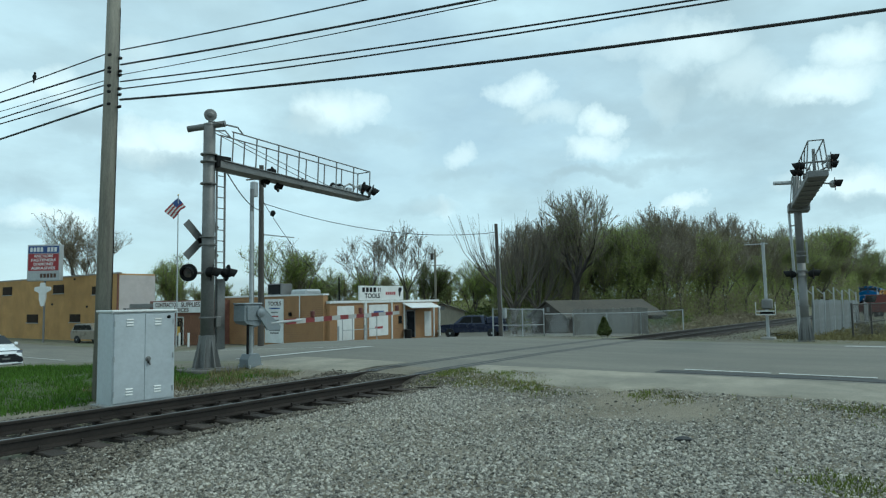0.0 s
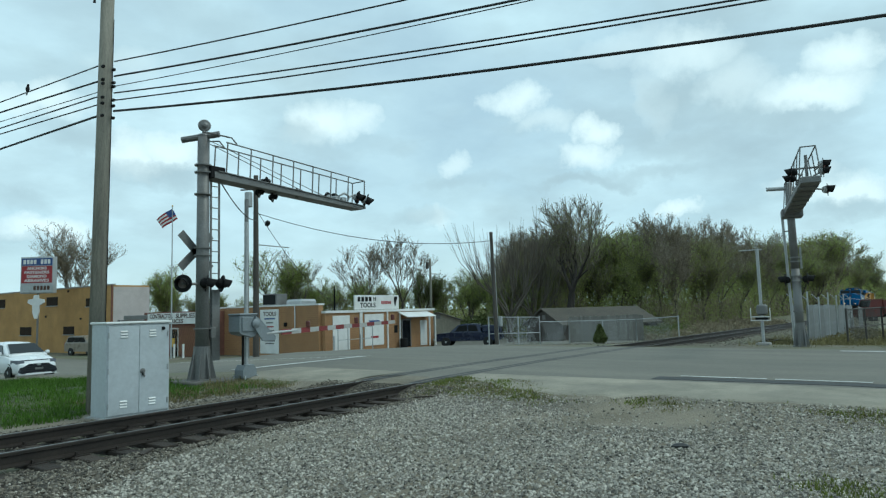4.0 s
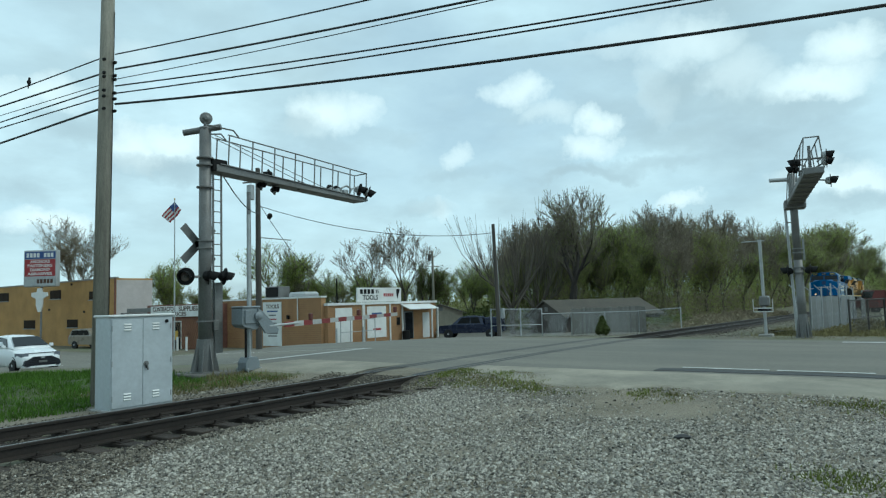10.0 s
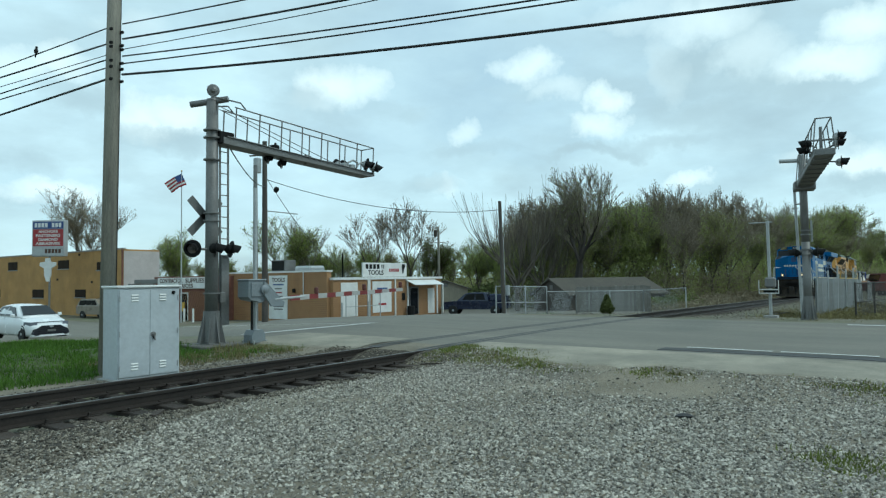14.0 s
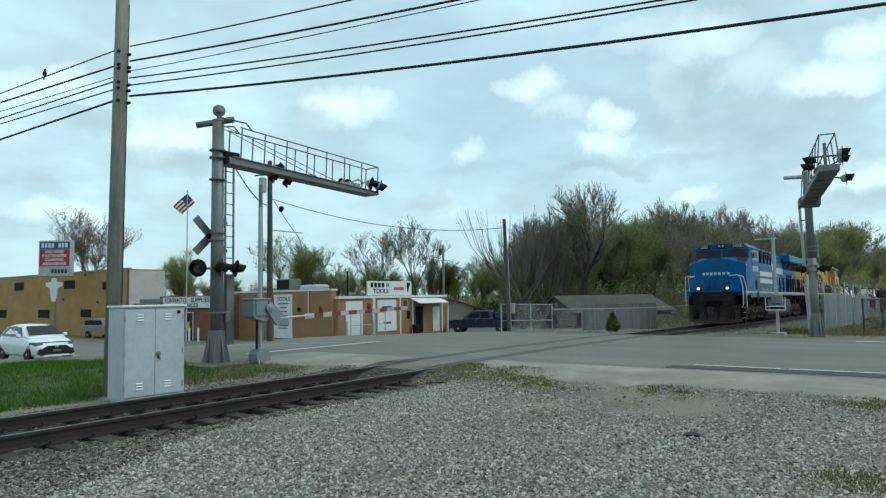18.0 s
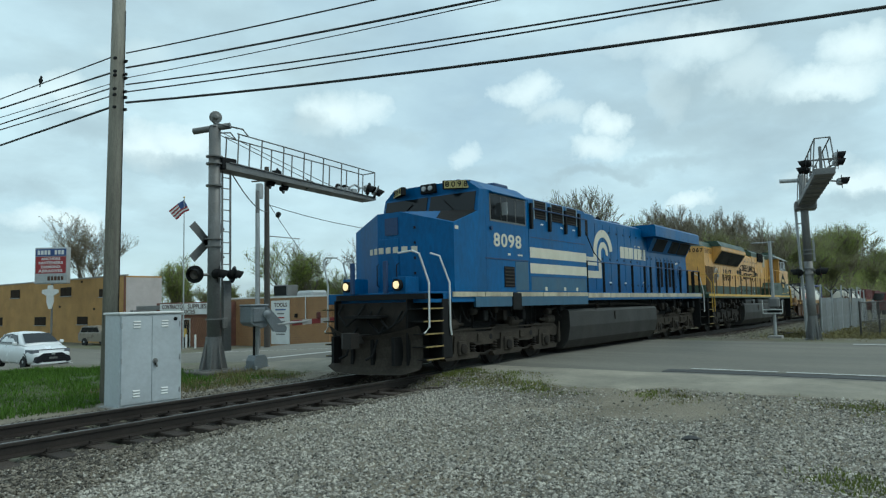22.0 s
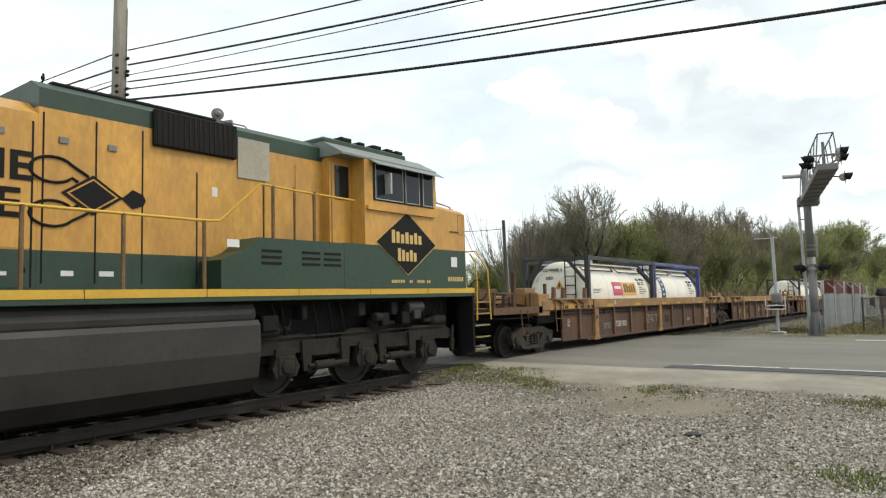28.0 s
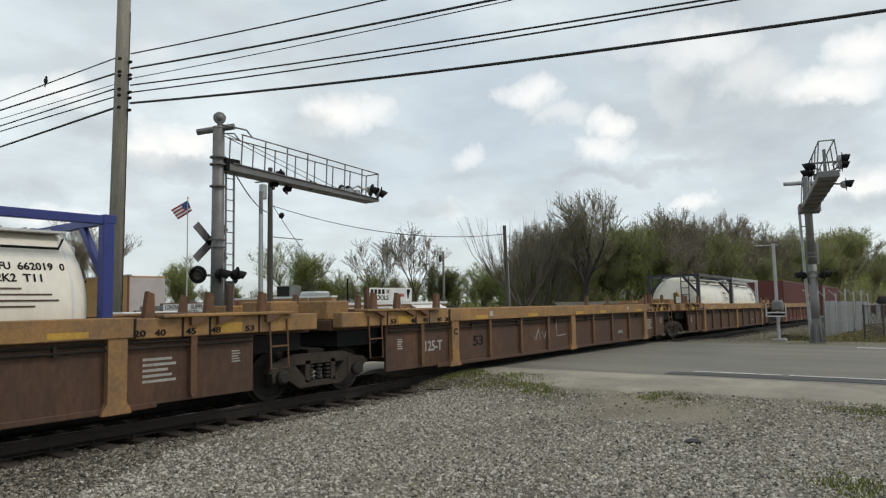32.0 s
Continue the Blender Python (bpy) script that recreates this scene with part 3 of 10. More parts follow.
ground = part("ground", grid_sheet(steps((-3000, -300, 300), (-300, -40, 20), (-40, 60, 1), (60, 300, 20), (300, 3000, 300)), steps((-3000, -300, 300), (-300, -20, 20), (-20, 80, 1), (80, 300, 20), (300, 3000, 300))), "soil")
tagged(ground, "bare earth and thin grass around the railway", "ground", kind="structure")
gravel = part("ground_gravel", grid_sheet(steps((-30, 10.4, 0.5), (10.4, 13.2, 0.2)), steps((-25, 8.0, 0.5), (8.0, 12.9, 0.2)), 0.012), "gravel")
bed = Mesh()
bed_x, bed_u = steps((-30, 11.9, 0.4)), steps((0, 1, 0.06))
for bx in bed_x:
    y0 = shoulder(bx)
    y1 = TRACK_Y + 1.75 + 0.35 * noise.noise((bx * 0.5, 9, 0)) + 0.2 * noise.noise((bx * 2.1, 9, 0))
    bed.v += [(bx, y0 + (y1 - y0) * u, ground_z(bx, y0 + (y1 - y0) * u) + (0.022 if 0 < u < 1 else -0.01)) for u in bed_u]
bn = len(bed_u)
bed.f = [(i * bn + j, (i + 1) * bn + j, (i + 1) * bn + j + 1, i * bn + j + 1) for i in range(len(bed_x) - 1) for j in range(bn - 1)]
tagged(part("track_bed", bed, "ballast"), "dark oil-stained ballast bed under the track", "ballast", kind="structure")
tagged(gravel, "loose grey crushed-stone gravel beside the track", "gravel", kind="structure")
ROAD_X0, ROAD_X1 = 12.2, 26.0


def pavement_edge(y):
    """The near edge of the old pavement; it draws back towards the rails."""
    return 11.8 + 0.2 * math.sin(y * 0.7) + 0.95 * smooth(5.6, 8.6, y)


def ragged_sheet(edge, x1, ys, lift, seed, wobble):
    """A paved strip with a broken edge on its near side."""
    m = Mesh()
    cols = steps((0, 1, 0.08))
    for y in ys:
        x0 = edge(y) + wobble * noise.noise((y * 0.9, seed, 0)) + wobble * 0.5 * noise.noise((y * 3.1, seed, 5))
        for u in cols:
            x = x0 + (x1 - x0) * u
            m.v.append((x, y, ground_z(x, y) + lift - (0.05 if u == 0 else 0)))
    n = len(cols)
    m.f = [(j * n + i, j * n + i + 1, (j + 1) * n + i + 1, (j + 1) * n + i) for j in range(len(ys) - 1) for i in range(n - 1)]
    return m


road = part("road", ragged_sheet(lambda y: max(ROAD_X0 + 0.5, pavement_edge(y) + 0.3) if y < 9 else ROAD_X0, ROAD_X1, steps((-60, -6, 3), (-6, 20, 0.25), (20, 60, 1), (60, 200, 10)), 0.022, 3, 0.25), "asphalt")
tagged(road, "worn grey asphalt road across the tracks", "road", kind="structure")
apron = part("road_apron", ragged_sheet(pavement_edge, 14.2, steps((-12.0, 9.1, 0.2)), 0.03, 11, 0.35), "apron")
tagged(apron, "pale cracked old pavement beside the rails", "pavement", kind="structure")
apron_left = part("road_apron", ragged_sheet(lambda y: 11.6, 14.0, steps((11.35, 15.5, 0.2)), 0.03, 21, 0.3), "apron")
tagged(apron_left, "pale cracked old pavement beside the rails", "pavement", kind="structure")
lot = part("parking_lot", grid_sheet(steps((26, 56, 1)), steps((15.5, 37, 1)), 0.016), "asphalt")
tagged(lot, "faded grey asphalt parking lot in front of a shop", "parking lot", kind="structure")


def paint_strip(x0, x1, y0, y1, label="worn white road marking line"):
    m = Mesh()
    k = max(1, int(max(abs(x1 - x0), abs(y1 - y0)) / 0.5))
    along_x = abs(x1 - x0) > abs(y1 - y0)
    for i in range(k + 1):
        for e in (0, 1):
            x = x0 + (x1 - x0) * (i / k if along_x else e)
            y = y0 + (y1 - y0) * (e if along_x else i / k)
            m.v.append((x, y, ground_z(x, y) + 0.036))
    m.f = [(2 * i, 2 * i + 1, 2 * i + 3, 2 * i + 2) for i in range(k)]
    tagged(part("road_marking", m, "road_paint"), label, "road marking", "road markings", "structure")


paint_strip(13.0, 18.9, 17.0, 17.5)
paint_strip(15.12, 15.26, 0.9, 2.6)
paint_strip(15.12, 15.26, 2.75, 4.5)
paint_strip(15.12, 15.26, -6, 0.7)
paint_strip(24.75, 25.1, -8, 2.3)
paint_strip(18.9, 19.02, 17.5, 60)
patch = part("road_patch", ragged_sheet(lambda y: 14.45, 14.95, steps((-5, 4.9, 0.2)), 0.034, 31, 0.1), "tar")
tagged(patch, "dark tar-sealed joint along the road", "road patch", kind="structure")
for s in (-1, 1):
    for d in (-0.12, 0.12):
        y = TRACK_Y + s * 0.7535 + d
        m = Mesh()
        xs = steps((12.0, 27.2, 0.8))
        for x in xs:
            m.v += [(x, y - 0.07, max(ground_z(x, y), track_z(x) - 0.02) + 0.024), (x, y + 0.07, max(ground_z(x, y), track_z(x) - 0.02) + 0.024)]
        m.f = [(2 * i, 2 * i + 1, 2 * i + 3, 2 * i + 2) for i in range(len(xs) - 1)]
        tagged(part("flangeway_seal", m, "tar"), "dark rubber seal beside a rail in the road", "rail seal", "rail seals", "structure")


# ---- track ----
def build_track():
    profile = [(-0.076, -0.187), (0.076, -0.187), (0.076, -0.172), (0.011, -0.145), (0.011, -0.052), (0.038, -0.042), (0.038, -0.008), (0.03, 0.0), (-0.03, 0.0), (-0.038, -0.008), (-0.038, -0.042), (-0.011, -0.052), (-0.011, -0.145), (-0.076, -0.172)]
    xs = steps((-60, 12, 6), (12, 30, 1.5), (30, 260, 8))
    for k, s in enumerate((-0.7535, 0.7535)):
        m = Mesh()
        n = len(profile)
        for x in xs:
            m.v += [(x, TRACK_Y + s + p, track_z(x) + q) for p, q in profile]
        for i in range(len(xs) - 1):
            m.f += [(i * n + j, i * n + (j + 1) % n, (i + 1) * n + (j + 1) % n, (i + 1) * n + j) for j in range(n)]
        head = Mesh()
        for x in xs:
            head.v += [(x, TRACK_Y + s - 0.022, track_z(x) + 0.003), (x, TRACK_Y + s + 0.022, track_z(x) + 0.003), (x, TRACK_Y + s + 0.022, track_z(x) - 0.004), (x, TRACK_Y + s - 0.022, track_z(x) - 0.004)]
        for i in range(len(xs) - 1):
            head.f += [(i * 4 + j, i * 4 + (j + 1) % 4, i * 4 + 4 + (j + 1) % 4, i * 4 + 4 + j) for j in range(4)]
        tagged(part("rail", m, "rail"), "rusty brown steel rail with a worn head", "rail", "rails of the track", "structure")
        tagged(part("rail_head", head, "rail_top"), "polished running band on a rail head", "rail", "rails of the track", "structure")
    rnd = random.Random(4)
    x = -14.0
    tie_mesh = Mesh().box(-0.115, 0.115, -1.36, 1.36, -0.18, 0, 0.012).data("railway_tie")
    plate_mesh = Mesh().box(-0.1, 0.1, -0.16, 0.16, 0, 0.012).data("tie_plate")
    spike_mesh = Mesh().box(-0.015, 0.015, -0.02, 0.02, 0, 0.05, 0.004).data("rail_spike")
    k = 0
    while x < 120:
        near = x < 12
        if not 11.7 < x < 27.3:
            tie = part("railway_tie", tie_mesh, "tie", at=pose(x + rnd.uniform(-0.04, 0.04), TRACK_Y + rnd.uniform(-0.09, 0.09), track_z(x) - 0.19 + rnd.uniform(-0.012, 0.0), 0, 0, rnd.uniform(-2, 2)))
            tagged(tie, "weathered dark timber railway tie bedded in ballast", "railway tie", "ties of the track")
            if near:
                for s in (-0.7535, 0.7535):
                    part("tie_plate", plate_mesh, "rail", tie, at=(0, s, 0.0))
                    for d, e in ((-0.06, -0.11), (0.06, 0.11)):
                        part("rail_spike", spike_mesh, "rail", tie, at=(d, s + e, 0.01))
        x += 0.53 if near else (0.6 if x < 60 else 1.2)


build_track()


# ---- power line ----
def build_utility_pole():
    p = thing("utility_pole", (6.75, 13.1, -0.3), "tall weathered grey wooden utility pole behind a cabinet", "utility pole")
    part("pole", Mesh().rod((-0.08, 0.04, 0), (0.035, -0.01, 11), 0.152, 0.118, 16), "pole_wood", p, smooth=True)
    for z in (5.95, 6.2, 6.32, 6.6, 6.68, 6.95):
        part("wire_clamp", Mesh().box(-0.17, -0.12, -0.2, -0.13, z - 0.025, z + 0.025, 0.006), "black", p)
        part("wire_clamp", Mesh().box(0.06, 0.11, -0.18, -0.09, z - 0.025, z + 0.025, 0.006), "black", p)
    part("bracket", Mesh().pipe([(-0.15, -0.1, 8.5), (-0.32, -0.16, 8.42), (-0.34, -0.16, 8.2)], 0.03), "black", p)
    part("ground_wire", Mesh().rod((0.02, -0.09, 0), (0.08, -0.125, 8), 0.008), "black", p)


build_utility_pole()


def hang(name, label, a, b, sag, r, n=14):
    a, b = Vector(a), Vector(b)
    pts = [a.lerp(b, i / n) - Vector((0, 0, 4 * sag * (i / n) * (1 - i / n))) for i in range(n + 1)]
    return tagged(part(name, Mesh().pipe(pts, r, 6), "wire"), label, "cable", "overhead cables")


LINES = (
    (6.805, 0.1414, 0.013, 0.7, 6.717, -0.068), (6.50, 0.1499, 0.018, 0.75, 6.395, -0.100), (6.289, 0.1272, 0.008, 0.65, 6.171, -0.103),
    (6.151, 0.2091, 0.014, 0.7, 6.079, -0.074), (6.0, 0.1906, 0.013, 0.7, 5.914, -0.086), (5.78, 0.1967, 0.022, 0.92, 5.683, -0.030),
)
for z, dx, r, sag, zl, lx in LINES:
    hang("overhead_cable", "black overhead cable strung from a utility pole", (6.82, 12.91, z), (6.82 + dx * 40, 12.91 - 40, z), sag, r, 30)
    hang("overhead_cable", "black overhead cable strung from a utility pole", (6.63, 13.12, zl), (6.63 + lx * 42, 55, zl), 0.0, r)


def build_bird():
    b = thing("bird", (6.44, 15.9, 6.735), "small dark bird perched on an overhead cable", "bird")
    part("body", Mesh().lathe((0, 0, 0.0), (0.2, 0.3, 1), [(0, 0.01), (0.03, 0.035), (0.08, 0.045), (0.13, 0.03), (0.15, 0.01)], 10), "black", b)
    part("head", Mesh().lathe((0.03, 0.04, 0.13), (0, 0, 1), [(0, 0.012), (0.02, 0.027), (0.045, 0.024), (0.06, 0.006)], 8), "black", b)
    part("beak", Mesh().rod((0.05, 0.05, 0.165), (0.08, 0.07, 0.16), 0.008, 0.001, 6), "black", b)
    part("tail", Mesh().rod((0, 0, 0.02), (-0.03, -0.05, -0.1), 0.02, 0.012, 6), "black", b)


build_bird()


# ---- signal cabinet ----
def build_signal_cabinet():
    c = thing("signal_cabinet", pose(6.21, 11.86, -0.17, 0, 0, -2), "light grey metal railway signal cabinet with closed double doors", "cabinet")
    part("plinth", Mesh().box(-0.08, 1.25, -0.03, 0.62, -0.05, 0.05, 0.01), "concrete", c)
    body = part("body", Mesh().box(0, 1.2, 0, 0.55, 0.04, 1.7, 0.008), "cabinet", c)
    part("roof", Mesh().box(-0.03, 1.23, -0.05, 0.58, 1.7, 1.745, 0.012), "white_paint", c)
    for k, (x0, x1) in enumerate(((0.025, 0.597), (0.603, 1.175))):
        d = part("door", Mesh().box(x0, x1, -0.022, 0, 0.08, 1.67, 0.006), "cabinet", c)
        for z in (0.2, 1.45):
            for q in range(3):
                xx = x0 + (0.22 if k == 0 else 0.18)
                part("vent_louvre", Mesh().prism([(-0.022, z + q * 0.05), (-0.042, z + q * 0.05 + 0.008), (-0.022, z + q * 0.05 + 0.032)], xx, xx + 0.13, "x"), "white_paint", d)
        for z in (0.25, 0.87, 1.5):
            xh = 0.03 if k == 0 else 1.15
            part("hinge", Mesh().rod((xh, -0.03, z - 0.05), (xh, -0.03, z + 0.05), 0.014), "galvanised", d)
    part("handle", Mesh().lathe((0.66, -0.022, 0.83), (0, -1, 0), [(0, 0.05), (0.015, 0.05), (0.02, 0.03), (0.05, 0.025)], 12).rod((0.66, -0.06, 0.83), (0.68, -0.065, 0.72), 0.014), "steel_grey", c)
    part("padlock", Mesh().box(0.645, 0.69, -0.06, -0.03, 0.75, 0.8, 0.006), "black", c)
    part("vent_cap", Mesh().lathe((1.06, -0.022, 1.6), (0, -1, 0), [(0, 0.035), (0.02, 0.035), (0.03, 0.02)], 10), "black", c)


build_signal_cabinet()


# ---- crossing signals ----
def signal_light(parent, pos, yaw, size=1.0, glass="lens", back="black", dip=0):
    """A round red crossing lamp with a black backplate and visor; it faces along yaw."""
    q = new("flashing_light")
    q.parent = parent
    q.matrix_basis = pose(*pos, 0, dip, yaw) @ Matrix.Scale(size, 4)
    part("backplate", Mesh().lathe((0, 0, 0), (1, 0, 0), [(0, 0.05), (0.005, 0.25), (0.02, 0.255), (0.025, 0.24)], 22), "black", q)
    part("housing", Mesh().lathe((0, 0, 0), (-1, 0, 0), [(0, 0.15), (0.1, 0.14), (0.16, 0.09), (0.18, 0.03)], 14), back, q)
    # the pale glass carries a painted sky reflection
    part("lens", Mesh().lathe((0.026, 0, 0), (1, 0, 0), [(0, 0.14), (0.02, 0.13), (0.04, 0.08), (0.045, 0.02)], 16), glass, q, "glass lens, sky reflection tinted into the pale ones")
    v = Mesh()
    n = 14
    for i in range(n + 1):
        a = radians(-30 + 240 * i / n)
        y, z = 0.16 * math.cos(a), 0.16 * math.sin(a)
        reach = 0.1 + 0.1 * (1 + math.sin(a)) ** 0.8
        v.v += [(0.02, y, z), (0.02 + reach, y * 1.02, z * 1.0 - 0.02), (0.02, y * 0.95, z * 0.95), (0.02 + reach, y * 0.95, z * 0.93 - 0.02)]
    for i in range(n):
        k = 4 * i
        v.f += [(k, k + 4, k + 5, k + 1), (k + 2, k + 3, k + 7, k + 6), (k + 1, k + 5, k + 7, k + 3), (k, k + 2, k + 6, k + 4)]
    part("visor", v, "black", q)
    return q


def railing(parent, m, length, z0, z1, half, n, tip_drop=0.0):
    """Posts and rails along both sides of a walkway on an arm, in the arm's own space."""
    r = new("railing")
    r.parent = parent
    r.matrix_basis = m
    for s in (-1, 1):
        for i in range(n):
            x = 0.35 + (length - 0.45) * i / (n - 1)
            part("post", Mesh().rod((x, s * half, z0), (x, s * half, z1), 0.02), "steel_grey", r)
        part("top_rail", Mesh().rod((0.3, s * half, z1), (length - 0.1, s * half, z1), 0.02), "steel_grey", r)
    part("end_rail", Mesh().rod((length - 0.1, -half, z1), (length - 0.1, half, z1), 0.02), "steel_grey", r)


def flared_base(parent, r):
    b = part("base", Mesh().lathe((0, 0, 0), (0, 0, 1), [(0, r * 1.9), (0.05, r * 1.9), (0.06, r * 1.15), (0.9, r * 1.05)], 18), "steel_grey", parent)
    for k in range(8):
        a = math.pi * k / 4
        g = Mesh().prism([(r, 0.05), (r * 1.85, 0.05), (r * 1.75, 0.15), (r, 0.85)], -0.012, 0.012, "y")
        g.v = [(x * math.cos(a) - y * math.sin(a), x * math.sin(a) + y * math.cos(a), z) for x, y, z in g.v]
        part("gusset", g, "steel_grey", b)
    return b


def build_left_cantilever():
    c = thing("cantilever_signal", (10.72, 15.6, -0.06), "grey steel cantilever crossing signal with a walkway arm over the road", "crossing signal")
    part("footing", Mesh().box(-0.6, 0.6, -0.6, 0.6, -0.3, 0.03, 0.03), "footing_dark", c)
    flared_base(c, 0.2)
    mast = part("mast", Mesh().rod((0, 0, 0.05), (0.02, 0, 6.58), 0.18, 0.155, 20), "steel_grey", c, smooth=True)
    for z in (1.35, 3.3, 3.5, 4.95, 5.55, 5.75):
        part("collar", Mesh().lathe((0.01, 0, z), (0, 0, 1), [(0, 0.15), (0, 0.225), (0.035, 0.225), (0.035, 0.15)], 18), "steel_grey", mast)
    part("mast_cap", Mesh().lathe((0.02, 0, 6.58), (0, 0, 1), [(0, 0.165), (0.04, 0.15), (0.07, 0.06)], 16), "steel_grey", mast)
    part("bell", Mesh().lathe((0.02, -0.03, 6.86), (-0.5, -0.85, 0), [(-0.1, 0.05), (-0.07, 0.12), (-0.02, 0.165), (0.03, 0.17), (0.05, 0.15), (0.06, 0.1), (0.1, 0.04)], 18), "steel_grey", c, "round grey warning bell on the mast top")
    part("bell_stem", Mesh().rod((0.02, 0, 6.6), (0.02, 0, 6.75), 0.045), "steel_grey", c)
    part("crossarm", Mesh().rod((-0.34, 0.46, 6.48), (0.26, -0.36, 6.62), 0.085, n=14), "steel_grey", c)
    # arm
    part("arm_box", Mesh().box(0.1, 0.56, -0.24, 0.24, 5.42, 5.75, 0.02), "black", c)
    arm = part("arm", Mesh().prism([(0.2, 5.42), (6.08, 5.18), (6.22, 5.22), (6.22, 5.28), (0.2, 5.6)], -0.26, 0.26, "y"), "steel_grey", c)
    part("arm_grating", Mesh().prism([(0.3, 5.605), (6.18, 5.29), (6.18, 5.31), (0.3, 5.63)], -0.3, 0.3, "y"), "steel_grey", arm)
    tilt = math.degrees(math.atan2(-0.31, 5.88))
    railing(c, pose(0.2, 0, 5.62, 0, -tilt, 0), 6.02, 0.0, 0.86, 0.28, 8)
    for y in (-0.28, 0.28):
        part("stay_rod", Mesh().pipe([(0.3 * (1 if y > 0 else -1), y * 1.6, 6.56), (0.72, y, 6.62), (0.9, y, 6.46)], 0.022), "steel_grey", c)
    part("stay_cable", Mesh().rod((0.0, 0.1, 6.5), (4.6, 0.28, 5.4), 0.012), "steel_grey", c)
    part("stay_cable", Mesh().rod((0.4, 0.2, 6.54), (5.6, 0.28, 5.36), 0.012), "steel_grey", c)
    for x, y, z, yaw, size, dip in ((5.0, 0.3, 5.5, 100, 0.85, 0), (5.35, 0.34, 5.5, 84, 0.9, 0), (5.78, -0.3, 5.55, -62, 0.9, 14), (6.18, -0.3, 5.5, -38, 0.95, 20), (2.35, 0.2, 5.68, 120, 0.6, 0), (3.25, -0.1, 5.42, -60, 0.6, 0), (1.95, 0.1, 5.28, -60, 0.6, 0), (2.45, 0.1, 5.2, -60, 0.6, 0)):
        signal_light(c, (x, y, z), yaw, size, "lens_sky_grey" if x < 5.4 else "lens", "galvanised" if x > 4.9 else "black", dip)
        part("lamp_bracket", Mesh().pipe([(x, y * 0.6, z - 0.15), (x, y, z)], 0.025), "steel_grey", c)
    for x in (5.1, 5.55):
        part("lamp_yoke", Mesh().pipe([(x - 0.2, -0.2, 5.3), (x - 0.15, -0.26, 5.52), (x + 0.05, -0.28, 5.62), (x + 0.25, -0.3, 5.56)], 0.035), "galvanised", c)
    for x in (4.8, 5.1):
        part("junction_box", Mesh().box(x, x + 0.22, -0.24, 0.0, 5.33, 5.5, 0.02), "galvanised", c)
    # crossbuck seen nearly edge on, lamps, ladder
    q = new("crossbuck")
    q.parent = c
    q.matrix_basis = pose(-0.02, 0.26, 3.45, 0, 0, 0)
    for a in (45, -45):
        part("blade", Mesh().box(-0.66, 0.66, -0.01, 0.01, -0.11, 0.11), "steel_grey", q, "grey back of a crossbuck blade", at=pose(0, 0, 0, 0, a, 0))
    part("light_bracket", Mesh().rod((-0.6, 0.0, 2.55), (0.62, 0.0, 2.55), 0.035), "steel_grey", c)
    for x, y, yaw in ((-0.5, 0.1, -142), (-0.06, -0.27, -36), (0.46, -0.2, -18)):
        signal_light(c, (x, y, 2.56), yaw, 0.92, "lens_sky_grey", dip=0 if x < -0.3 else 8)
    lad = new("ladder")
    lad.parent = c
    for d in (0.0, 0.26):
        part("ladder_rail", Mesh().box(0.28 + d, 0.33 + d, 0.05, 0.08, 0.5, 5.5), "steel_grey", lad)
    for k in range(16):
        part("rung", Mesh().rod((0.3, 0.065, 0.75 + k * 0.3), (0.58, 0.065, 0.75 + k * 0.3), 0.014), "steel_grey", lad)
    part("ladder_guard", Mesh().box(0.3, 0.52, -0.02, 0.04, 0.5, 2.4), "steel_grey", lad)
    part("junction_box", Mesh().box(0.15, 0.3, -0.2, -0.05, 1.1, 1.4, 0.02), "steel_grey", c)


build_left_cantilever()


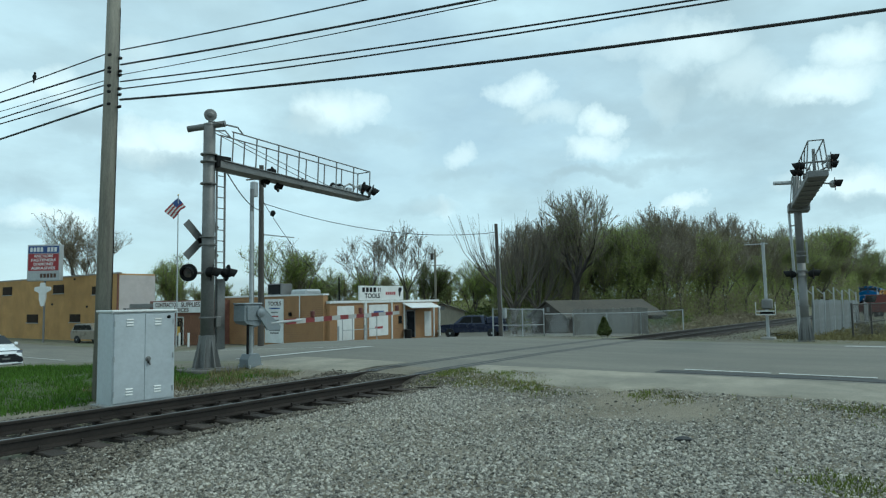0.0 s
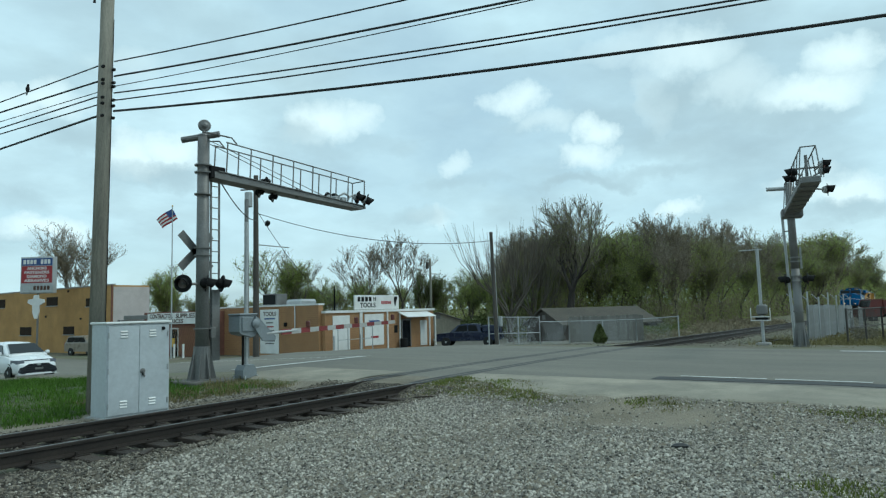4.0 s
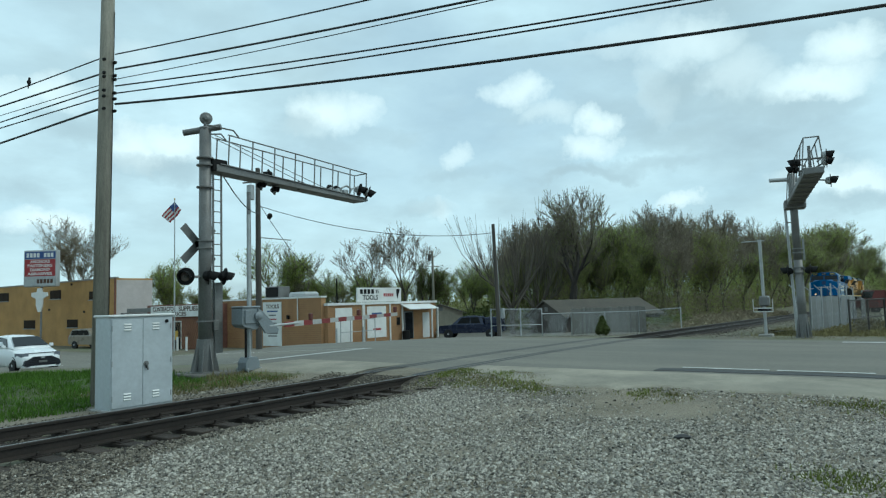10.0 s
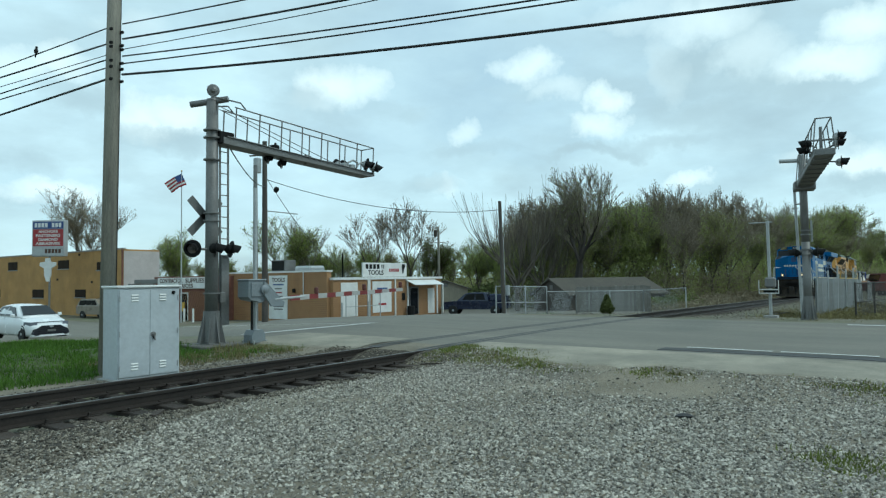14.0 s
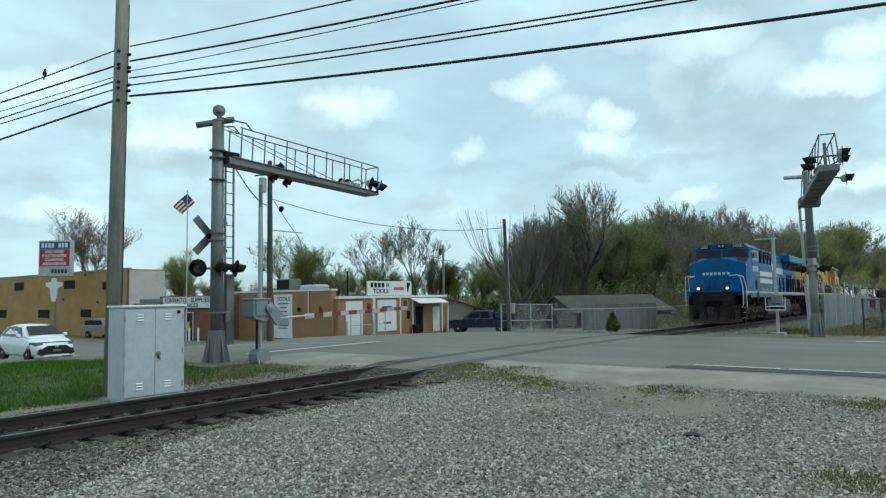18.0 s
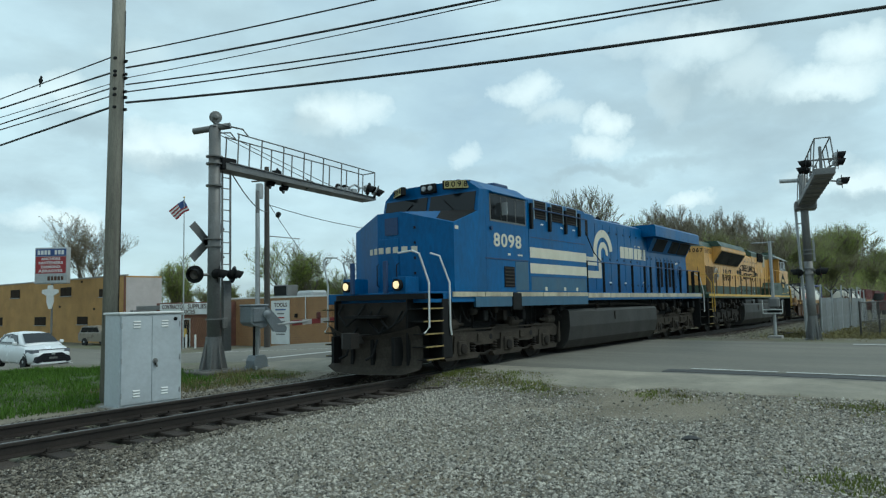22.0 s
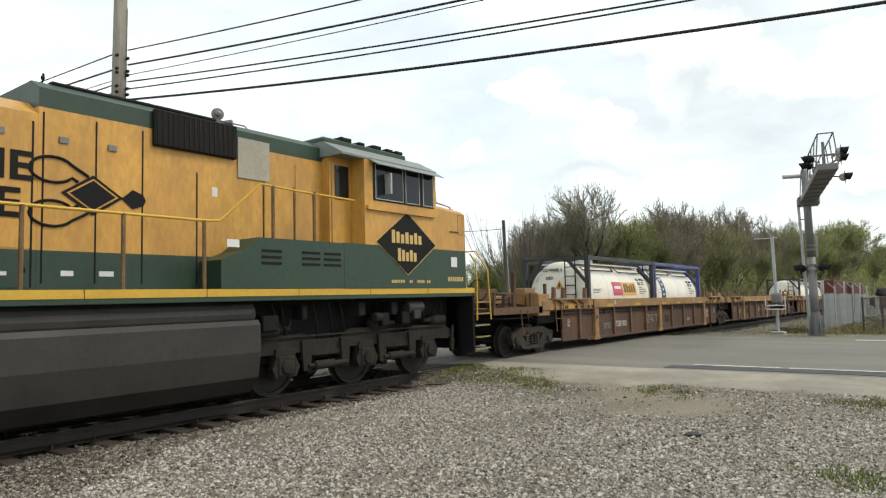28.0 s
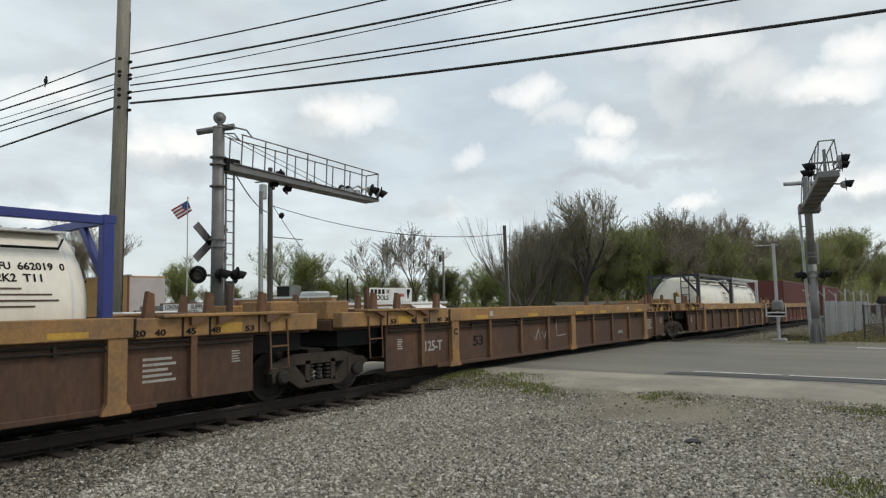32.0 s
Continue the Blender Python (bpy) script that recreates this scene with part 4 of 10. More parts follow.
def build_left_gate():
    c = thing("crossing_gate", (11.7, 15.05, -0.1), "grey crossing gate with a lowered red and white striped arm", "crossing gate")
    part("footing", Mesh().box(-0.25, 0.25, -0.25, 0.25, -0.12, 0.0, 0.02), "concrete", c)
    part("base", Mesh().prism([(-0.22, 0.05), (0.22, 0.05), (0.22, 0.26), (0.14, 0.4), (-0.14, 0.4), (-0.22, 0.26)], -0.18, 0.18, "y"), "gate_grey", c)
    for x in (-0.2, 0.2):
        for y in (-0.23, 0.23):
            part("anchor_bolt", Mesh().rod((x, y, 0.02), (x, y, 0.12), 0.03), "galvanised", c)
    part("post", Mesh().rod((0.02, 0, 0.4), (0.02, 0, 4.3), 0.052, n=14), "galvanised", c)
    part("conduit", Mesh().rod((-0.13, -0.05, 0.4), (-0.13, -0.05, 1.2), 0.035), "black", c)
    box = part("gate_mechanism", Mesh().prism([(-0.4, 1.3), (-0.32, 1.22), (0.05, 1.14), (0.15, 1.2), (0.17, 1.65), (0.1, 1.74), (-0.3, 1.76), (-0.4, 1.7)], -0.26, 0.2, "y"), "gate_grey", c)
    part("cover", Mesh().box(-0.33, 0.1, -0.3, -0.262, 1.3, 1.68, 0.015), "gate_grey", box)
    part("lid", Mesh().box(-0.42, 0.19, -0.29, 0.23, 1.72, 1.78, 0.025), "gate_grey", box)
    part("hub", Mesh().lathe((0.08, -0.3, 1.5), (0, -1, 0), [(0, 0.13), (0.06, 0.13), (0.08, 0.09), (0.1, 0.04)], 16), "gate_grey", box)
    part("crank_plate", Mesh().prism([(0.05, 1.72), (0.22, 1.6), (0.75, 1.12), (0.72, 1.02), (0.3, 1.02), (0.05, 1.35)], -0.36, -0.3, "y"), "gate_grey", c)
    part("counterweight", Mesh().box(0.1, 0.4, 0.22, 0.32, 1.1, 1.6, 0.02), "gate_grey", c)
    arm = new("gate_arm")
    arm.parent = c
    arm.matrix_basis = pose(0.62, -0.33, 1.22, 0, -1.6, 0)
    L, n = 5.3, 14
    part("arm_tube", Mesh().rod((-0.2, 0, 0), (0.9, 0, 0.02), 0.04), "galvanised", arm)
    for i in range(n):
        x0, x1 = 0.35 + (L - 0.35) * i / n, 0.35 + (L - 0.35) * (i + 1) / n
        h = 0.075 - 0.022 * i / n
        part("arm_stripe", Mesh().box(x0, x1, -0.02, 0.02, -h, h), "arm_red" if i % 2 == 0 else "arm_white", arm)
    for x in (1.35, 3.4, 5.2):
        part("arm_lamp", Mesh().box(x - 0.05, x + 0.05, -0.06, 0.06, 0.07, 0.26, 0.02), "lens", arm)


build_left_gate()


def build_right_cantilever():
    c = thing("cantilever_signal", (27.95, 3.8, -0.1), "grey steel cantilever crossing signal with its arm reaching over the road", "crossing signal")
    flared_base(c, 0.15)
    mast = part("mast", Mesh().rod((0, 0, 0.05), (-0.02, 0.02, 2.9), 0.15, 0.145, 20), "steel_grey", c, smooth=True)
    part("upper_mast", Mesh().rod((-0.02, 0.02, 2.9), (-0.05, 0.04, 6.15), 0.14, 0.13, 18), "steel_grey", c, smooth=True)
    for z in (1.3, 2.4, 2.6, 3.15, 3.3, 4.95):
        part("collar", Mesh().lathe((-0.01, 0.01, z), (0, 0, 1), [(0, 0.14), (0, 0.185), (0.045, 0.185), (0.045, 0.14)], 18), "steel_grey", mast)
    part("crossarm", Mesh().rod((-0.35, 0.75, 5.95), (0.05, -0.15, 5.95), 0.075, n=12), "galvanised", c)
    way = math.degrees(math.atan2(-1.35, -5.9))
    arm = new("arm")
    arm.parent = c
    arm.matrix_basis = pose(0, 0, 5.0, 0, -1.8, way)
    part("arm_beam", Mesh().box(0.0, 6.2, -0.27, 0.27, -0.06, 0.14, 0.02), "steel_grey", arm)
    part("arm_foot", Mesh().box(-0.3, 0.3, -0.36, 0.36, -0.18, 0.14, 0.03), "steel_grey", arm)
    for k in range(7):
        part("cross_rib", Mesh().box(0.5 + k * 0.85, 0.56 + k * 0.85, -0.25, 0.25, -0.1, -0.06), "steel_grey", arm)
    for s in (-1, 1):
        for k in range(7):
            x = 0.4 + k * 0.95
            part("railing_post", Mesh().rod((x, s * 0.29, 0.1), (x, s * 0.2, 1.05), 0.018), "steel_grey", arm)
        part("railing", Mesh().rod((0.4, s * 0.2, 1.05), (6.1, s * 0.2, 1.05), 0.02), "steel_grey", arm)
    part("end_railing", Mesh().rod((6.1, -0.2, 1.05), (6.1, 0.2, 1.05), 0.02), "steel_grey", arm)
    part("lamp_post", Mesh().rod((5.4, 0, 0.1), (5.4, 0, 0.95), 0.045).rod((5.4, -0.42, 0.55), (5.4, 0.42, 0.55), 0.03), "steel_grey", arm)
    for x, y, z, yaw in ((5.6, -0.4, 0.42, -100), (5.2, -0.42, 0.3, -96), (5.6, 0.42, 0.58, 80), (5.2, 0.46, 0.46, 84), (5.4, 0.5, -0.16, 80)):
        signal_light(arm, (x, y, z), yaw, 0.78, back="galvanised" if y > 0 else "black")
        part("lamp_bracket", Mesh().rod((x, y * 0.4, z * 0.7), (x, y, z), 0.025), "steel_grey", arm)
    part("light_bracket", Mesh().rod((0.05, -0.45, 2.55), (-0.1, 0.4, 2.55), 0.035), "steel_grey", c)
    for y, yaw in ((0.36, 92), (-0.36, -88)):
        signal_light(c, (-0.05, y, 2.5), yaw, 0.92)
    part("standpipe", Mesh().rod((0.3, 0.25, 0.1), (0.32, 0.38, 4.85), 0.05, n=10), "galvanised", c)
    part("pipe_clamp", Mesh().rod((0.31, 0.36, 4.35), (0.0, 0.05, 4.35), 0.025), "steel_grey", c)
    part("conduit", Mesh().rod((0.2, 0.16, 0.1), (0.16, 0.14, 2.6), 0.03), "galvanised", c)
    part("crossbuck_blade", Mesh().box(0.16, 0.18, -0.2, -0.13, 2.9, 3.7), "galvanised", c)


build_right_cantilever()


def build_right_gate():
    c = thing("crossing_gate", (28.9, 5.25, -0.12), "grey crossing gate post with a guard frame and counterweight", "crossing gate")
    part("base", Mesh().box(-0.25, 0.25, -0.25, 0.25, 0, 0.12, 0.02), "concrete", c)
    part("post", Mesh().rod((0, 0, 0.1), (0, 0.02, 3.85), 0.06, n=14), "galvanised", c)
    part("gate_mechanism", Mesh().box(-0.16, 0.2, -0.2, 0.17, 1.2, 1.62, 0.06), "steel_grey", c)
    g = new("guard_frame")
    g.parent = c
    for z in (0.98, 1.12):
        part("bar", Mesh().box(-0.3, -0.26, -0.36, 0.36, z, z + 0.04), "white_paint", g)
    for y in (-0.36, 0.34):
        part("upright", Mesh().box(-0.3, -0.26, y, y + 0.025, 0.98, 1.5), "white_paint", g)
    part("counterweight", Mesh().box(-0.25, -0.1, -0.25, 0.2, 1.0, 1.15), "black", c)
    part("top_bracket", Mesh().rod((0, 0.7, 3.8), (0, -0.15, 3.8), 0.02), "galvanised", c)


build_right_gate()


# ---- buildings beside the road ----
def window(parent, x, z, w, h, y=0.0, mat="dark_glass", frame_mat="steel_grey"):
    f = part("window_frame", Mesh().box(x - w / 2, x + w / 2, y - 0.02, y, z, z + h), frame_mat, parent)
    k = 2
    for i in range(k):
        a = x - w / 2 + 0.05 + (w - 0.06) * i / k
        part("pane", Mesh().box(a, a + (w - 0.1) / k - 0.03, y - 0.035, y - 0.02, z + 0.05, z + h - 0.05), mat, f)
    part("window_sill", Mesh().box(x - w / 2 - 0.06, x + w / 2 + 0.06, y - 0.09, y, z - 0.08, z), "concrete", parent)
    return f


def facing_road(x, y, z):
    """A building frame whose front faces the road (-x); its own x runs from far to near along it."""
    return Matrix.Translation((x, y, z)) @ Matrix.Rotation(-math.pi / 2, 4, "Z")


def build_warehouse():
    t = thing("warehouse", facing_road(31, 96, -1.6), "two-storey yellow brick building with small dark windows", "building")
    L = 37.8
    wall = part("wall", Mesh().box(0, L, 0, 3.4, 0, 6.2), "brick_yellow", t)
    part("coping", Mesh().box(-0.05, L + 0.05, -0.06, 0.2, 6.2, 6.32), "concrete", t)
    for k in range(38):
        part("brick_course", Mesh().box(0, L, -0.012, 0, 0.3 + k * 0.155, 0.3 + k * 0.155 + 0.008), "brick_tan", wall)
    for y, z, w, h in ((69.6, 4.65, 2.3, 0.85), (62.2, 4.4, 1.5, 0.75), (75.2, 1.75, 2.6, 0.85), (66.1, 1.85, 2.1, 0.75), (81.5, 4.7, 2.4, 0.9), (86.0, 1.7, 2.6, 0.9), (59.5, 1.9, 1.6, 0.7)):
        window(wall, 96 - y, z, w, h, -0.012, "window_dark", "black")
    for y, z in ((66.5, 5.85), (71, 3.5), (64, 3.2)):
        part("wall_vent", Mesh().box(96 - y, 96 - y + 0.3, -0.05, 0, z, z + 0.2), "black", wall)
    part("side_wall", Mesh().box(L, L + 0.03, 0.02, 3.4, 0, 6.05), "wall_pink", t, "faded whitish painted end wall")
    part("vent_housing", Mesh().box(L + 0.03, L + 0.5, 0.4, 3.3, 2.7, 3.1, 0.03), "steel_grey", t)
    part("drain_pipe", Mesh().box(L - 0.14, L - 0.02, -0.12, -0.01, 0, 6.2), "brick_red", t)


build_warehouse()


def build_tool_store():
    t = thing("store", facing_road(31.2, 53.5, -1.55), "low red brick store with a painted sign board above the door", "building")
    L = 7.75
    wall = part("wall", Mesh().box(0, L, 0, 10, 0, 3.6), "brick_red", t)
    for k in range(20):
        part("brick_course", Mesh().box(0, L, -0.012, 0, 0.15 + k * 0.14, 0.16 + k * 0.14), "brick_tan", wall)
    s = part("sign_board", Mesh().box(0.9, 7.65, -0.25, -0.1, 2.62, 3.5, 0.02), "white_paint", t, "white sign board with dark red letters")
    lettering("sign_text", "CONTRACTOR", 0.5, "brown_ink", s, pose(2.9, -0.255, 3.24, 90, 0, 0), width=3.3)
    lettering("sign_text", "SUPPLIES", 0.5, "brown_ink", s, pose(6.25, -0.255, 3.24, 90, 0, 0), width=2.55)
    lettering("sign_text", "PRICES", 0.42, "brown_ink", s, pose(5.0, -0.255, 2.83, 90, 0, 0), width=2.0)
    part("parapet_box", Mesh().box(-3.1, 0.88, -0.1, 0.6, 3.05, 3.4, 0.03), "steel_grey", t)
    part("door_frame", Mesh().box(3.9, 5.0, -0.03, 0, 0, 2.3), "white_paint", t)
    part("door", Mesh().box(4.0, 4.9, -0.05, -0.03, 0.03, 2.2), "dark_glass", t)
    part("notice", Mesh().box(4.15, 4.55, -0.07, -0.05, 0.8, 1.5), "stripe_yellow", t)
    lat = new("lattice_screen")
    lat.parent = t
    for k in range(16):
        for s2 in (-1, 1):
            x = 5.2 + k * 0.25
            part("lattice_bar", Mesh().rod((x, -0.06, 0.1), (x + s2 * 1.0, -0.06, 2.4), 0.012, n=4), "brick_tan", lat)
    for x in (6.3, 7.5):
        part("bollard", Mesh().rod((x, -1.2, 0), (x, -1.2, 1.1), 0.08, n=10), "white_paint", t)


M["brown_ink"] = surf("brown_ink", (0.07, 0.03, 0.015), 0.6, var=0.1)
build_tool_store()


def build_shop():
    t = thing("shop", (33.5, 35.0, -1.3), "low tan brick tool shop with white trim and a roof sign", "building")
    high = part("wall", Mesh().box(0, 13, 0, 12.4, -0.4, 2.9), "brick_tan", t)
    part("parapet", Mesh().box(0, 0.45, 0, 12.4, 2.9, 3.5), "brick_tan", t)
    part("trim", Mesh().box(-0.06, 0.52, -0.06, 12.45, 3.5, 3.62), "white_paint", t)
    part("roof_deck", Mesh().box(0.45, 13, 0, 12.4, 2.9, 2.96), "roof_grey", t)
    part("front_wall", Mesh().box(0.3, 13.2, -0.35, 0, -0.4, 2.9), "brick_tan", t)
    part("fascia", Mesh().box(0.25, 13.3, -0.45, -0.02, 2.9, 3.08), "white_paint", t, "white roof fascia")
    for k in range(24):
        z = 0.1 + k * 0.14
        part("brick_course", Mesh().box(-0.012, 0, 0.0, 12.4, z, z + 0.01), "brick_red", high)
        if z < 2.8:
            part("brick_course", Mesh().box(0.3, 13.2, -0.362, -0.35, z, z + 0.01), "brick_red", high)
    # the side that faces the road
    p = part("price_board", Mesh().box(-0.05, 0, 4.2, 6.3, 0.0, 3.3), "white_paint", t, "white painted board with faded writing")
    lettering("board_text", "TOOLS", 0.42, "brown_ink", p, pose(-0.055, 5.2, 2.95, 90, 0, -90), width=1.5)
    for z, w, mat in ((2.55, 1.2, "blue_paint"), (2.25, 0.8, "steel_grey"), (1.95, 0.9, "red_paint"), (1.65, 1.0, "steel_grey"), (0.9, 1.2, "steel_grey"), (0.7, 1.0, "steel_grey")):
        part("faded_line", Mesh().box(-0.056, -0.05, 5.2 - w / 2, 5.2 + w / 2, z, z + 0.1), mat, p)
    part("drain_pipe", Mesh().rod((-0.06, 2.4, 1.9), (-0.06, 2.4, 3.6), 0.04), "white_paint", t)
    part("wall_lamp", Mesh().box(-0.2, 0, 3.3, 3.5, 2.0, 2.3, 0.03), "black", t)
    # the side that faces the track
    for x, w, z0, z1 in ((1.9, 1.75, 0.2, 2.7), (5.5, 2.2, 0.35, 2.75)):
        d = part("white_panel", Mesh().box(x - w / 2, x + w / 2, -0.39, -0.35, z0, z1, 0.01), "white_paint", t)
        if x > 4:
            for z, w2, mat in ((2.1, 1.2, "blue_paint"), (0.9, 0.9, "red_paint")):
                part("panel_mark", Mesh().box(x - w2 / 2, x + w2 / 2, -0.395, -0.39, z, z + 0.16), mat, d)
    for x in (3.9, 4.05, 7.05, 8.6):
        part("corner_post", Mesh().box(x - 0.06, x + 0.06, -0.44, -0.35, 0, 2.9), "white_paint", t)
    part("door", Mesh().box(8.9, 9.9, -0.4, -0.35, 0.0, 2.15), "dark_glass", t, "dark glass shop door")
    part("door_frame", Mesh().box(8.8, 8.9, -0.42, -0.35, 0, 2.25).box(9.9, 10.0, -0.42, -0.35, 0, 2.25).box(8.8, 10.0, -0.42, -0.35, 2.15, 2.28), "steel_grey", t)
    part("side_door", Mesh().box(11.3, 12.2, -0.4, -0.35, 0.0, 2.1), "white_paint", t)
    a = part("awning", Mesh().prism([(-0.35, 2.85), (-1.35, 2.45), (-1.35, 2.4), (-0.35, 2.8)], 8.4, 12.3, "x"), "white_paint", t, "white metal awning on posts")
    for x in (11.4, 12.2):
        part("awning_post", Mesh().box(x - 0.05, x + 0.05, -1.33, -1.23, 0, 2.4), "white_paint", a)
    part("notice", Mesh().box(7.9, 8.3, -0.38, -0.35, 1.2, 1.8), "black", t)
    part("tyre_bin", Mesh().lathe((8.6, -0.75, 0), (0, 0, 1), [(0, 0.3), (0.7, 0.32), (0.72, 0.28)], 14), "black", t)
    # roof sign, words as blocks and generic lettering
    s = part("roof_sign", Mesh().box(3.55, 8.75, -0.2, -0.05, 3.1, 4.2, 0.02), "white_paint", t, "white roof sign with black lettering")
    lettering("sign_text", "TOOLS", 0.5, "black", s, pose(5.0, -0.205, 3.42, 90, 0, 0), width=1.75)
    for i in range(4):
        part("name_block", Mesh().box(3.85 + i * 0.42, 4.15 + i * 0.42, -0.206, -0.2, 3.72, 4.08), "black", s)
    for x in (5.65, 5.85):
        part("name_block", Mesh().box(x, x + 0.1, -0.206, -0.2, 3.75, 4.05), "black", s)
    for i in range(5):
        part("name_block", Mesh().box(6.55 + i * 0.25, 6.74 + i * 0.25, -0.206, -0.2, 3.5, 3.75), "red_paint", s)
    part("drill_shape", Mesh().prism([(8.2, 3.35), (8.3, 3.35), (8.4, 3.7), (8.55, 3.95), (8.5, 4.1), (8.15, 4.1), (8.1, 3.9)], -0.206, -0.2, "y"), "black", s)
    for x in (3.9, 8.4):
        part("sign_post", Mesh().box(x, x + 0.06, -0.05, 0.01, 2.9, 3.9), "steel_grey", s)
    # roof plant
    h = part("cooling_unit", Mesh().box(0.6, 1.7, 5.2, 6.8, 2.96, 4.5, 0.03), "steel_grey", t)
    part("cooling_grille", Mesh().box(0.57, 0.6, 5.3, 6.7, 3.7, 4.42), "black", h)
    part("roof_vent", Mesh().box(0.6, 2.2, 2.4, 4.2, 2.96, 4.0, 0.15), "galvanised", t)
    part("stack_pipe", Mesh().rod((2.5, 0.9, 3.0), (2.5, 0.9, 4.9), 0.05), "black", t)
    for x in (0.2, 2.9):
        part("bollard", Mesh().rod((x, -1.3, 0), (x, -1.3, 1.3), 0.06), "galvanised", t)
    f = new("yard_fence")
    f.parent = t
    for x in (0.3, 1.3, 2.8, 3.9):
        part("fence_post", Mesh().rod((x, -1.6, 0), (x, -1.6, 1.9), 0.035), "galvanised", f)
    for z in (1.0, 1.85):
        part("fence_rail", Mesh().rod((0.3, -1.6, z), (3.9, -1.6, z), 0.025), "galvanised", f)


build_shop()


def build_road_sign():
    t = thing("pole_sign", (28.0, 65.6, -1.5), "tall white, blue and red shop sign on a post", "sign")
    part("post", Mesh().rod((0, 0, 0), (0, 0, 5.8), 0.09, n=12), "steel_grey", t)
    part("arrow_board", Mesh().prism([(-0.12, 3.3), (0.12, 3.3), (0.3, 3.9), (0.32, 4.5), (0.75, 4.75), (0.72, 5.05), (0.25, 5.12), (0.2, 5.45), (-0.2, 5.45), (-0.25, 5.12), (-0.72, 5.05), (-0.75, 4.75), (-0.32, 4.5), (-0.3, 3.9)], -0.35, -0.2, "y"), "white_paint", t, at=pose(0, 0, 0, 0, 0, -55))
    q = new("sign_box")
    q.parent = t
    q.matrix_basis = pose(0, 0, 5.6, 0, 0, -55) @ Matrix.Diagonal((0.78, 1, 1, 1))
    part("case", Mesh().box(-1.95, 1.95, -0.3, 0.3, 0, 3.35, 0.05), "galvanised", q)
    part("blue_panel", Mesh().box(-1.8, 1.8, -0.32, -0.3, 2.55, 3.2), "blue_paint", q)
    for i in range(8):
        if i != 4:
            part("name_block", Mesh().box(-1.6 + i * 0.41, -1.3 + i * 0.41, -0.33, -0.32, 2.68, 3.08), "white_paint", q)
    part("red_panel", Mesh().box(-1.8, 1.8, -0.32, -0.3, 0.95, 2.5), "red_paint", q)
    for k, (word, w) in enumerate((("ANCHORS", 2.3), ("FASTENERS", 2.9), ("DIAMOND", 2.3), ("ABRASIVES", 2.9))):
        lettering("sign_text", word, 0.36, "white_paint", q, pose(0, -0.326, 2.28 - k * 0.37, 90, 0, 0), width=w)
    part("grey_panel", Mesh().box(-1.8, 1.8, -0.32, -0.3, 0.12, 0.85), "galvanised", q)
    for i in range(5):
        part("name_block", Mesh().box(-0.35 + i * 0.4, -0.05 + i * 0.4, -0.33, -0.32, 0.3, 0.68), "brown_ink", q)


build_road_sign()


FLAG = []


def build_flag():
    p = thing("flagpole", (29.3, 46.5, -1.5), "slender metal flagpole with a small striped flag", "flagpole")
    part("pole", Mesh().rod((0, 0, 0), (0, 0, 11.6), 0.06, 0.035, 10), "galvanised", p)
    part("finial", Mesh().lathe((0, 0, 11.6), (0, 0, 1), [(0, 0.03), (0.06, 0.08), (0.12, 0.03)], 10), "stripe_yellow", p)
    parent, n, w = p, 5, 0.3
    for i in range(n):
        s = new("flag_strip")
        s.parent = p
        for k in range(7):
            z = -k * 0.13
            blue = i < 2 and k < 4
            part("stripe", Mesh().box(0, w * 1.02, -0.01, 0.01, z - 0.13, z), "blue_paint" if blue else ("red_paint" if k % 2 == 0 else "white_paint"), s)
        FLAG.append((s, i))


build_flag()


